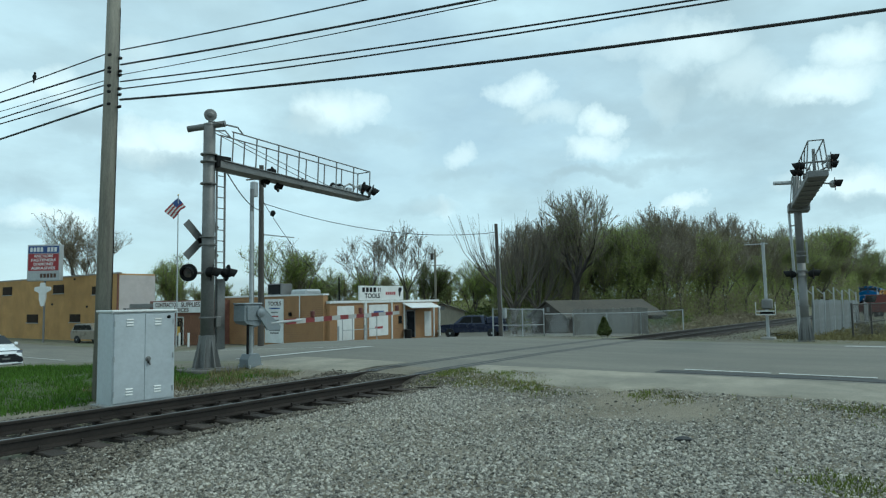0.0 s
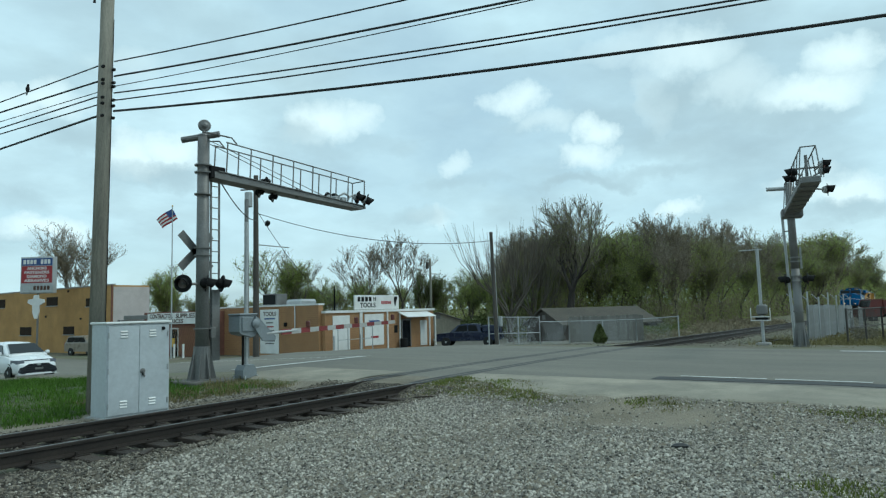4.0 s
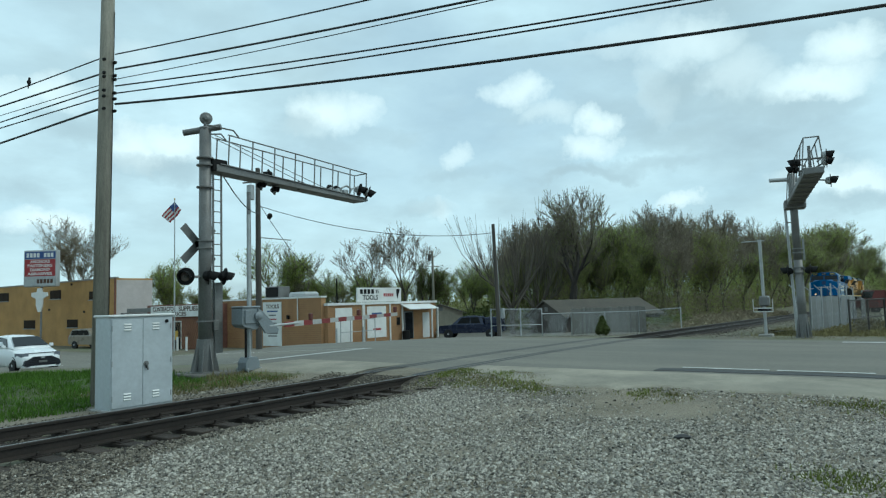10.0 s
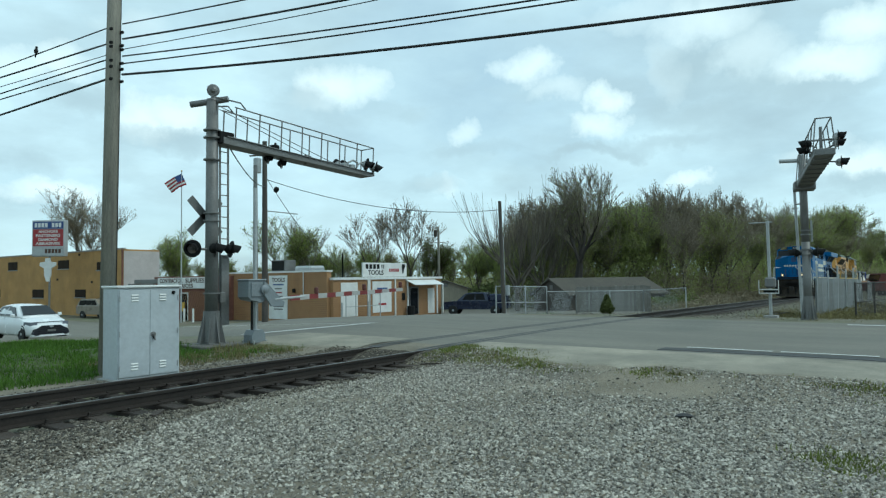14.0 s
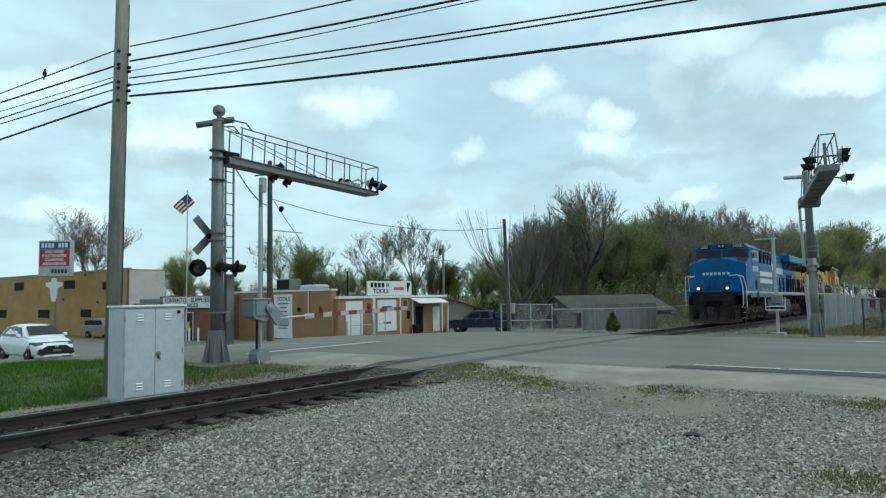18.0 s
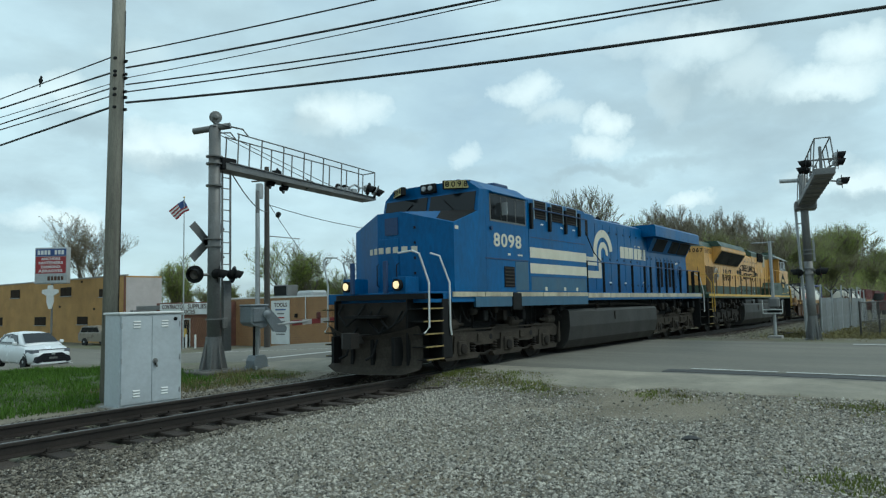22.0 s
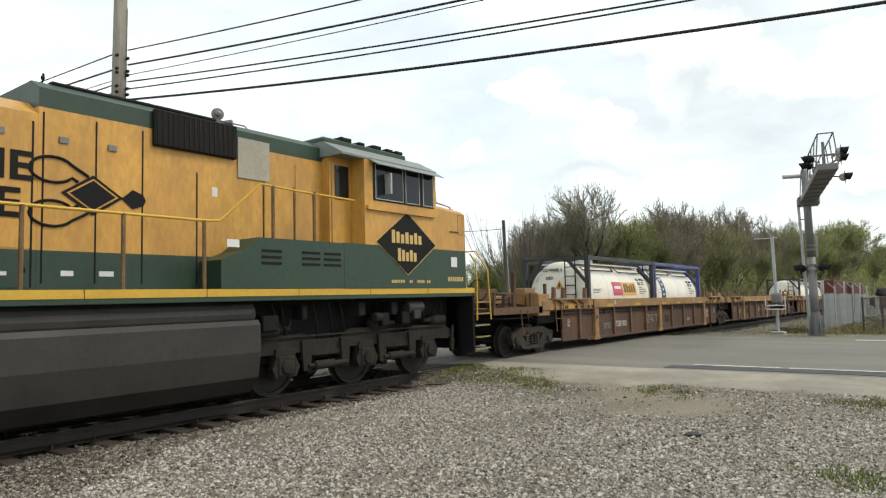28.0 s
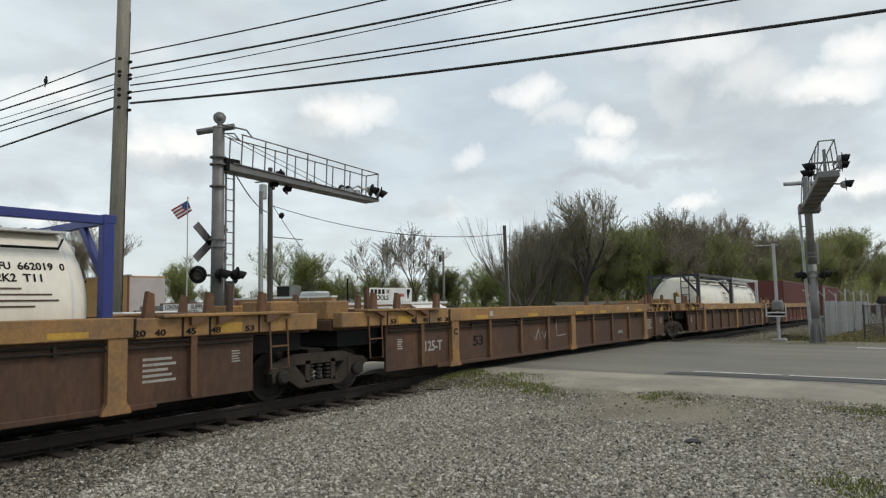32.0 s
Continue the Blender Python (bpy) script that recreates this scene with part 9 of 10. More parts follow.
    part("hood_door", plate(15.66, 16.26, -HOOD - 0.004, 2.75, 4.1, 0.012), Y, dyn)
    part("hood_door", plate(16.34, 16.92, -HOOD - 0.004, 2.75, 4.1, 0.012), Y, dyn)
    air = part("air_intake_cabinet", Mesh().prism([(14.4, 1.86), (16.995, 1.86), (16.995, 2.68), (15.1, 2.68), (14.8, 2.45), (14.4, 2.3)], -SIDE, -HOOD, "y"), G, t)
    for x0 in (15.15, 16.0, 16.5):
        for k in range(3):
            part("vent_slot", plate(x0, x0 + 0.4, -SIDE, 2.25 + k * 0.1, 2.29 + k * 0.1, 0.012), "black", air)
    part("label_plate", plate(14.5, 14.72, -SIDE, 2.5, 2.62, 0.01), "white_paint", air)
    # cab
    cab = part("cab", hull([(-SIDE, 1.85), (SIDE, 1.85), (SIDE, 2.69), (-SIDE, 2.69)], 17.0, 20.2), G, t)
    part("upper_panel", hull([(-SIDE, 2.69), (SIDE, 2.69), (SIDE, 4.36), (-SIDE, 4.36)], 17.56, 19.8), Y, cab)
    part("door_recess", Mesh().box(17.0, 17.56, -1.15, 1.15, 2.69, 4.36), Y, cab)
    part("cab_door", plate(17.05, 17.52, -1.15, 2.72, 4.25, 0.02), "loco_yellow", cab)
    part("door_window", plate(17.12, 17.48, -1.17, 3.55, 4.2, 0.012), "dark_glass", cab)
    part("roof", hull([(-1.53, 4.34), (1.53, 4.34), (1.53, 4.38), (1.05, 4.64), (-1.05, 4.64), (-1.53, 4.38)], 16.95, 19.83), "roof_grey", cab, "grey-green weathered cab roof")
    part("roof_cap", Mesh().box(17.0, 19.45, -1.0, 0.95, 4.63, 4.76, 0.03), G, cab)
    for x, w in ((17.5, 0.3), (18.0, 0.18), (18.42, 0.26), (18.85, 0.2), (19.15, 0.22)):
        part("roof_fitting", Mesh().box(x, x + w, -0.98, -0.5, 4.755, 4.8 + w * 0.15, 0.02), "black", cab)
    part("sunshade", Mesh().prism([(-1.52, 4.33), (-1.74, 4.22), (-1.74, 4.235), (-1.52, 4.36)], 17.7, 19.82, "x"), "roof_grey", cab)
    win = part("cab_window", Mesh().box(17.8, 19.7, -SIDE - 0.015, -SIDE, 3.56, 4.3), "underframe", cab, "dark cab side window")
    for x0, x1 in ((17.86, 18.66), (18.77, 19.19), (19.34, 19.66)):
        part("pane", Mesh().box(x0, x1, -SIDE - 0.022, -SIDE, 3.6, 4.25), "dark_glass", win)
        for e in (x0 - 0.016, x1):
            part("pane_edge", Mesh().box(e, e + 0.016, -SIDE - 0.03, -SIDE - 0.015, 3.585, 4.26), "galvanised", win)
        part("pane_edge", Mesh().box(x0, x1, -SIDE - 0.03, -SIDE - 0.015, 3.585, 3.602), "galvanised", win)
    part("mirror", Mesh().box(18.1, 18.14, -1.72, -1.56, 3.7, 4.1), "galvanised", cab)
    part("window_ledge", Mesh().prism([(17.6, 3.36), (19.68, 3.36), (19.74, 3.4), (19.74, 3.44), (17.6, 3.44)], -SIDE - 0.06, -SIDE, "y"), "loco_yellow", cab)
    m = Mesh().prism([(19.8, 3.7), (19.87, 3.7), (19.83, 4.34), (19.8, 4.34)], -1.48, 1.48, "y")
    part("windshield", m, "dark_glass", cab)
    for z0, x0, mat in ((1.85, 20.2, G), (2.69, 19.8, Y)):
        rim = [(x0, -SIDE), (20.86, -SIDE), (21.1, -1.36), (21.28, -0.9), (21.28, 0.9), (21.1, 1.36), (20.86, SIDE), (x0, SIDE)]
        top = [2.69] * 8 if mat == G else [3.66, 3.6, 3.55, 3.5, 3.5, 3.55, 3.6, 3.66]
        m = Mesh()
        m.v = [(x, y, z0) for x, y in rim] + [(x, y, z - (0.0 if mat == G else 0.07)) for (x, y), z in zip(rim, top)]
        m.f = [(7, 6, 5, 4, 3, 2, 1, 0)] + [(i, (i + 1) % 8, (i + 1) % 8 + 8, i + 8) for i in range(8)]
        m.v += [(x if x < 20 else x - 0.05, y * 0.95, z) for (x, y), z in zip(rim, top)]
        m.f += [(8 + i, 8 + (i + 1) % 8, 16 + (i + 1) % 8, 16 + i) for i in range(8)] + [tuple(range(16, 24))]
        part("nose", m, mat, cab)
    for a, b in (((20.6, 3.06), (20.6, 3.5)), ((20.77, 3.06), (20.77, 3.5)), ((20.6, 3.06), (20.77, 3.06)), ((20.6, 3.5), (20.77, 3.5)), ((20.85, 1.9), (20.85, 3.5))):
        part("panel_seam", Mesh().rod((a[0], -SIDE, a[1]), (b[0], -SIDE, b[1]), 0.006, n=4), "post_brown", cab)
    part("nose_rail", Mesh().pipe([(19.95, -1.3, 3.62), (19.95, -1.34, 3.76), (20.3, -1.32, 3.73), (20.62, -1.3, 3.7), (20.62, -1.28, 3.58)], 0.014), "post_brown", cab)
    for k in range(5):
        part("nose_latch", Mesh().box(20.28 + k * 0.07, 20.33 + k * 0.07, -SIDE - 0.02, -SIDE, 3.085, 3.12), "post_brown", cab)
    part("nose_marker", Mesh().lathe((20.7, -1.25, 3.58), (0, 0, 1), [(0, 0.05), (0.08, 0.05), (0.1, 0.02)], 10), "red_paint", cab)
    dm = part("name_diamond", Mesh().prism([(17.85, 2.76), (18.8, 2.12), (19.75, 2.76), (18.8, 3.4)], -SIDE - 0.01, -SIDE, "y"), "black", cab, "black diamond emblem with pale name blocks")
    for z, n, w in ((2.86, 7, 0.98), (2.5, 5, 0.62)):
        for i in range(n):
            x = 18.8 - w / 2 + w * i / n
            part("name_block", plate(x, x + w / n * 0.7, -SIDE - 0.01, z - 0.1, z + (0.16 if i == 0 else 0.08 + 0.05 * (i % 2)), 0.006), "gold", dm)
    part("label_plate", plate(20.3, 20.52, -SIDE, 2.32, 2.54, 0.01), "white_paint", cab)
    for x0, n, w, z, h in ((20.18, 7, 0.085, 2.0, 0.1), (18.3, 6, 0.07, 1.96, 0.06), (18.85, 2, 0.06, 1.96, 0.06), (19.1, 4, 0.065, 1.96, 0.06), (19.42, 2, 0.07, 1.96, 0.06)):
        for k in range(n):
            part("small_lettering", plate(x0 + k * w, x0 + k * w + w * 0.62, -SIDE, z, z + h, 0.006), "gold", cab)
    for a, b in (((17.85, 2.76), (18.8, 2.12)), ((18.8, 2.12), (19.75, 2.76)), ((19.75, 2.76), (18.8, 3.4)), ((18.8, 3.4), (17.85, 2.76))):
        part("emblem_line", Mesh().rod((a[0], -SIDE - 0.01, a[1]), (b[0], -SIDE - 0.01, b[1]), 0.006, n=4), "gold", cab)
    # rails
    stanchions(t, [1.6, 2.9, 4.2, 5.45, 6.7, 7.95, 9.19, 10.41, 11.68, 12.92, 14.15], 1.85, 2.88, -1.46, "post_brown", "stripe_yellow", 0.022, 0.03)
    part("handrail", Mesh().pipe([(14.15, -1.46, 2.88), (14.42, -1.46, 2.9), (15.15, -1.5, 3.55), (16.0, -1.5, 3.52), (17.3, -1.5, 3.5)], 0.02, 8), "stripe_yellow", t, "yellow sloping handrail")
    for x in (15.4, 16.3):
        part("stanchion", Mesh().rod((x, -1.5, 2.66), (x, -1.5, 3.55), 0.03), "post_brown", t)
    stanchions(t, [1.6, 4, 6.5, 9, 11.5, 14], 1.85, 2.88, 1.46, "stripe_yellow", "stripe_yellow")
    for s in (-1, 1):
        end_steps(t, 0.55, 1, s, "stripe_yellow", 4)
        end_steps(t, 21.2, -1, s, "stripe_yellow", 5)
        part("handrail", Mesh().pipe([(0.05, s * 0.8, 2.75), (0.25, s * 1.3, 2.8), (0.5, s * 1.5, 2.4), (0.5, s * 1.52, 1.0)], 0.02, 8), "stripe_yellow", t, "yellow end handrail")
        part("handrail", Mesh().pipe([(1.6, s * 1.46, 2.88), (0.95, s * 1.5, 2.8), (0.85, s * 1.52, 2.5), (0.9, s * 1.52, 1.0)], 0.02, 8), "stripe_yellow", t, "yellow end handrail")
        part("handrail", Mesh().pipe([(21.1, s * 1.48, 2.65), (21.24, s * 1.54, 2.45), (21.28, s * 1.55, 1.9), (21.24, s * 1.55, 1.1)], 0.02, 8), "stripe_yellow", t, "yellow end handrail")
        part("handrail", Mesh().pipe([(21.75, s * 0.6, 2.75), (21.78, s * 1.2, 2.75), (21.84, s * 1.48, 2.3), (21.88, s * 1.52, 1.1)], 0.02, 8), "stripe_yellow", t, "yellow end handrail")
        part("end_stanchion", Mesh().rod((21.75, s * 0.6, 1.84), (21.75, s * 0.6, 2.75), 0.025), "post_brown", t)
    part("end_platform", Mesh().box(-0.1, 0.75, -1.2, 1.2, 1.7, 1.86, 0.01), "stripe_yellow", t)
    for y0, y1 in ((-1.1, -0.4), (-0.8, -0.1), (0.2, 0.9)):
        part("brake_hose", Mesh().pipe([(-0.05, y0, 1.5), (-0.2, y0 + 0.1, 1.1), (-0.28, (y0 + y1) / 2, 0.9), (-0.05, y1, 1.5)], 0.022, 8), "black", t)
    part("pilot", Mesh().box(0.05, 0.3, -1.4, 1.4, 0.4, 1.66), "black", t)
    part("pilot", Mesh().box(21.7, 21.82, -1.05, 1.05, 0.4, 1.66), "black", t)
    coupler(t, 0.0, -1)
    coupler(t, 21.75, 1)
    fuel_tank(t, 7.4, 15.2, "tank_grey")
    for x0, x1 in ((7.9, 9.9), (11.15, 15.2)):
        for s in (-1, 1):
            part("air_reservoir", Mesh().lathe((x0, s * 1.15, 1.46), (1, 0, 0), [(0, 0.08), (0.04, 0.2), (0.1, 0.24), (x1 - x0 - 0.1, 0.24), (x1 - x0 - 0.04, 0.2), (x1 - x0, 0.08)], 20), "tank_grey", t, "dark grey cylindrical air reservoir", smooth=False)
    part("valve_box", Mesh().box(10.0, 10.7, -1.3, -1.0, 1.38, 1.62, 0.02), "steel_grey", t)
    part("filler_cap", Mesh().lathe((10.5, -1.32, 1.25), (0, -1, 0), [(0, 0.08), (0.05, 0.08), (0.06, 0.04)], 12), "red_paint", t)
    loco_truck(t, (2.05, 3.95, 6.25), radial=True)
    loco_truck(t, (15.9, 17.9, 19.85), radial=True)
    part("air_cylinder", Mesh().lathe((18.95, -1.28, 1.46), (1, 0, 0), [(0, 0.06), (0.02, 0.14), (0.5, 0.14), (0.52, 0.06)], 16), "tank_grey", t)
    part("cylinder_bracket", Mesh().box(19.12, 19.34, -1.42, -1.2, 1.22, 1.4, 0.02), "tank_grey", t)
    underbody(t, ((1.2, 7.2), (15.3, 18.8), (19.6, 20.5)), 9)
    return t


# ---- articulated well cars ----
def freight_truck(parent, x):
    r = 0.42
    for d in (-0.89, 0.89):
        wheelset(parent, x + d, r)
    for s in (-1, 1):
        m = Mesh()
        y0, y1 = s * 0.98, s * 1.12
        m.prism([(x - 1.15, 0.5), (x - 0.75, 0.36), (x - 0.5, 0.2), (x + 0.5, 0.2), (x + 0.75, 0.36), (x + 1.15, 0.5), (x + 1.15, 0.62), (x + 0.6, 0.6), (x + 0.42, 0.42), (x + 0.3, 0.3), (x - 0.3, 0.3), (x - 0.42, 0.42), (x - 0.6, 0.6), (x - 1.15, 0.62)], y0, y1, "y")
        m.prism([(x - 1.15, 0.6), (x - 0.6, 0.6), (x + 0.6, 0.6), (x + 1.15, 0.6), (x + 0.6, 0.78), (x - 0.6, 0.78)], y0, y1, "y")
        m.prism([(x - 0.36, 0.28), (x - 0.25, 0.28), (x - 0.25, 0.66), (x - 0.36, 0.66)], y0, y1, "y")
        m.prism([(x + 0.25, 0.28), (x + 0.36, 0.28), (x + 0.36, 0.66), (x + 0.25, 0.66)], y0, y1, "y")
        f = part("side_frame", m, "truck_dust", parent)
        for d in (-0.89, 0.89):
            part("axle_jaw", Mesh().prism([(x + d - 0.2, 0.34), (x + d - 0.14, 0.34), (x + d - 0.14, 0.52), (x + d + 0.14, 0.52), (x + d + 0.14, 0.34), (x + d + 0.2, 0.34), (x + d + 0.22, 0.66), (x + d - 0.22, 0.66)], s * 0.97, s * 1.13, "y"), "truck_dust", f)
            part("bearing_cap", Mesh().lathe((x + d, s * 1.12, r), (0, s, 0), [(0, 0.12), (0.06, 0.12), (0.09, 0.08)], 12), "wheel", f)
        sp = Mesh()
        for d in (-0.2, 0.0, 0.2):
            for k in range(4):
                sp.lathe((x + d, s * 1.05, 0.31 + k * 0.07), (0, 0, 1), [(0, 0.05), (0.02, 0.075), (0.04, 0.075), (0.06, 0.05)], 8)
        part("spring_nest", sp, "wheel", f)
    part("bolster", Mesh().box(x - 0.2, x + 0.2, -1.0, 1.0, 0.55, 0.85), "underframe", parent)


WELL_PITCH = 19.7


def build_well_car(first=False, last=False, marks=()):
    """One platform of an articulated set; x = 0 at its leading truck, its middle at half the pitch."""
    t = thing("well_car", (0, 0, 0), "rusty brown and ochre steel well car of an articulated set", "rail car", "well cars of the train")
    c = WELL_PITCH / 2
    B, O = "well_brown", "well_ochre"
    for s in (-1, 1):
        ys = s * 1.27
        lo, hi = min(ys, ys - s * 0.05), max(ys, ys - s * 0.05)
        wall = part("side_wall", Mesh().box(c - 8.25, c + 8.25, lo, hi, 0.3, 1.26), B, t)
        for x0, x1 in ((c - 6.2, c - 0.004), (c + 0.004, c + 6.2)):
            part("top_chord", Mesh().box(x0, x1, min(s * 1.15, s * 1.39), max(s * 1.15, s * 1.39), 1.24, 1.52, 0.012), O, t)
        part("bottom_chord", Mesh().box(c - 6.6, c + 6.6, min(s * 1.16, s * 1.31), max(s * 1.16, s * 1.31), 0.25, 0.33, 0.01), B, t)
        for x in (c - 6.0, c, c + 6.0):
            part("main_post", Mesh().prism([(x - 0.2, 0.24), (x + 0.2, 0.24), (x + 0.19, 0.3), (x + 0.13, 0.4), (x + 0.13, 1.24), (x - 0.13, 1.24), (x - 0.13, 0.4), (x - 0.19, 0.3)], s * 1.27, s * 1.37, "y"), O, wall, "ochre side post")
        for x in [c - 6.0 + 1.5 * k for k in (1, 2, 3, 5, 6, 7)] + [c - 7.15, c + 7.15]:
            part("rib", Mesh().prism([(x - 0.05, 0.4), (x - 0.03, 0.34), (x + 0.03, 0.34), (x + 0.05, 0.4), (x + 0.05, 1.24), (x - 0.05, 1.24)], s * 1.27, s * 1.345, "y"), "well_rib", wall)
        for z in (1.09, 1.17):
            part("pipe", Mesh().rod((c - 8.2, s * 1.31, z), (c + 8.2, s * 1.31, z), 0.018), "underframe", wall)
        for x in [c - 5.3 + 2.1 * k for k in range(6)]:
            part("pipe_clip", Mesh().box(x, x + 0.05, min(s * 1.27, s * 1.335), max(s * 1.27, s * 1.335), 1.05, 1.2), "underframe", wall)
        for e in (-1, 1):
            x0, x1 = sorted((c + e * 6.21, c + e * 9.55))
            part("end_chord", Mesh().box(x0, x1, min(s * 1.12, s * 1.36), max(s * 1.12, s * 1.36), 1.22, 1.5, 0.012), O, t)
            f0, f1 = sorted((c + e * 6.6, c + e * 8.95))
            part("top_flange", Mesh().box(f0, f1, min(s * 1.1, s * 1.45), max(s * 1.1, s * 1.45), 1.502, 1.55, 0.01), O, t)
            for d in (6.23, 6.95, 7.4, 8.3):
                part("chord_slot", Mesh().box(c + e * d - 0.02, c + e * d + 0.02, min(s * 1.36, s * 1.364), max(s * 1.36, s * 1.364), 1.22, 1.5), "underframe", t)
            for d in (7.05, 7.5, 8.4):
                xa = c + e * d
                part("gusset", Mesh().prism([(xa, 1.5), (xa + e * 0.3, 1.5), (xa + e * 0.04, 1.38), (xa, 1.38)] if e < 0 else [(xa, 1.38), (xa + 0.04, 1.38), (xa + 0.3, 1.5), (xa, 1.5)], s * 1.362, s * 1.44, "y"), "well_rib", t)
            part("warning_patch", Mesh().box(c + e * 7.75 - 0.22, c + e * 7.75 + 0.22, min(s * 1.361, s * 1.366), max(s * 1.361, s * 1.366), 1.25, 1.4), "well_yellow", t)
    part("well_floor", Mesh().box(c - 6.2, c + 6.2, -1.22, 1.22, 0.27, 0.36), B, t)
    for e in (-1, 1):
        x0, x1 = sorted((c + e * 6.3, c + e * 9.6))
        part("end_deck", Mesh().box(x0, x1, -1.1, 1.1, 1.16, 1.36, 0.01), B, t)
        part("bulkhead", Mesh().box(c + e * 6.3 - 0.04, c + e * 6.3 + 0.04, -1.2, 1.2, 0.36, 1.5), B, t)
        part("end_box", Mesh().box(min(c + e * 8.9, c + e * 9.5), max(c + e * 8.9, c + e * 9.5), -0.9, -0.1, 1.36, 1.72, 0.02), O, t)
        part("end_box", Mesh().box(min(c + e * 8.9, c + e * 9.5), max(c + e * 8.9, c + e * 9.5), 0.2, 0.9, 1.36, 1.66, 0.02), O, t)
        part("cross_beam", Mesh().box(c + e * 8.0 - 0.1, c + e * 8.0 + 0.1, -1.1, 1.1, 1.36, 1.56, 0.02), "well_rib", t)
        for d, y in ((6.5, -1.2), (7.6, -1.0), (8.5, -1.15), (6.5, 1.2), (8.5, 1.15)):
            xa = c + e * d
            part("container_guide", Mesh().prism([(xa - 0.09, 1.4), (xa + 0.09, 1.4), (xa + 0.07, 1.84), (xa - 0.02, 1.88)], y - 0.05, y + 0.05, "y"), "well_rib", t)
        part("guide_post", Mesh().box(c + e * 8.2 - 0.04, c + e * 8.2 + 0.04, -0.75, -0.67, 1.36, 2.0), "well_brown", t)
        part("grab_iron", Mesh().pipe([(c + e * 8.5, -1.38, 1.42), (c + e * 8.5, -1.42, 0.62), (c + e * 8.86, -1.42, 0.62), (c + e * 8.86, -1.38, 1.42)], 0.016), "well_rib", t)
        part("step", Mesh().rod((c + e * 8.5, -1.42, 0.98), (c + e * 8.86, -1.42, 0.98), 0.014), "well_rib", t)
        # Black box added to fill the dark gap between side wall and truck.
        part("draft_sill", Mesh().box(min(c + e * 8.26, c + e * 9.4), max(c + e * 8.26, c + e * 9.4), -1.08, 1.08, 0.86, 1.15), "black", t)
        part("center_sill", Mesh().box(min(c + e * 6.36, c + e * 9.8), max(c + e * 6.36, c + e * 9.8), -0.35, 0.35, 0.55, 0.85), "underframe", t)
    for x in (c - 5.2, c - 2.7, c + 0.15, c + 1.9, c + 5.1):
        part("warning_patch", plate(x, x + 0.5, -1.39, 1.27, 1.35, 0.004), "well_yellow", t)
    for x in (c - 4.6, c + 4.2):
        part("data_plate", plate(x, x + 0.14, -1.39, 1.32, 1.45, 0.004), "stencil_ink", t)
    for x, z0, z1, w in ((c + 6.4, 0.6, 0.98, 0.5), (c - 7.9, 0.72, 0.95, 0.16), (c + 7.85, 0.78, 0.98, 0.16), (c + 3.6, 0.55, 0.66, 0.45)):
        for k in range(5):
            part("stencil_bar", plate(x, x + w * (1 - 0.12 * (k % 3)), -1.27, z0 + (z1 - z0) * k / 5, z0 + (z1 - z0) * (k + 0.5) / 5, 0.003), "stencil_ink", t)
    for text, x, z, size, w, mat, y in marks:
        lettering("stencil", text, size, mat, t, side(x, y, z), width=w)
    for text, d in (("20", 0.3), ("40", 0.6), ("45", 1.08), ("48", 1.5), ("53", 2.12)):
        for e in (-1, 1):
            lettering("stencil", text, 0.12, "black", t, side(c + e * (6.0 + d), -1.366, 1.29), width=0.17)
    freight_truck(t, 0.0 if not first else 0.12)
    if first:
        part("end_platform", Mesh().box(-2.2, 0.3, -1.3, 1.3, 1.22, 1.32, 0.01), "well_rust", t)
        for x, y, h in ((-1.75, -0.9, 0.22), (-1.45, 0.3, 0.5), (-0.7, -0.9, 0.3), (-0.35, -0.5, 0.42)):
            part("deck_bracket", Mesh().box(x - 0.04, x + 0.3, y - 0.05, y + 0.05, 1.32, 1.32 + h, 0.01), "well_rust", t)
        part("brake_rod", Mesh().pipe([(-2.0, -1.0, 1.4), (-1.2, -1.05, 1.44), (-0.4, -1.0, 1.4), (0.2, -0.8, 1.38)], 0.02), "black", t)
        part("brake_pipe", Mesh().pipe([(-2.2, -0.6, 1.1), (-1.6, -1.2, 1.05), (-0.2, -1.25, 1.06), (0.4, -1.0, 1.0)], 0.025), "black", t)
        part("platform_edge", Mesh().box(-2.2, 0.3, -1.34, -1.3, 1.16, 1.34), "well_rust", t)
        part("corner_box", Mesh().box(0.1, 0.72, -1.34, -0.95, 1.08, 1.68, 0.015), O, t)
        part("corner_box", Mesh().box(0.3, 0.9, -0.8, -0.3, 1.36, 1.86, 0.015), O, t)
        part("deck_box", Mesh().box(-1.2, -0.1, -0.1, 0.7, 1.5, 1.85, 0.02), "well_rust", t)
        for x in (-1.15, -0.15):
            part("box_leg", Mesh().box(x - 0.03, x + 0.03, 0.0, 0.6, 1.32, 1.5), B, t)
        for x in (-2.05, -1.1, -0.2):
            part("platform_post", Mesh().box(x - 0.03, x + 0.03, -1.28, -1.22, 1.32, 1.72), "well_rust", t)
        part("platform_rail", Mesh().box(-2.05, 0.1, -1.28, -1.22, 1.67, 1.71), "well_rust", t)
        part("brake_mast", Mesh().box(-0.95, -0.87, -1.2, -1.1, 1.32, 2.25), B, t)
        for z in (1.4, 1.52, 1.64):
            part("ladder_rung", Mesh().box(-2.0, -1.55, -1.34, -1.28, z, z + 0.04), "black", t)
        part("brake_wheel", Mesh().ring((-1.9, -0.7, 1.8), (-1, 0, 0), 0.27, 0.018).rod((-1.9, -0.97, 1.8), (-1.9, -0.43, 1.8), 0.012).rod((-1.9, -0.7, 1.36), (-1.9, -0.7, 2.07), 0.014), "well_brown", t)
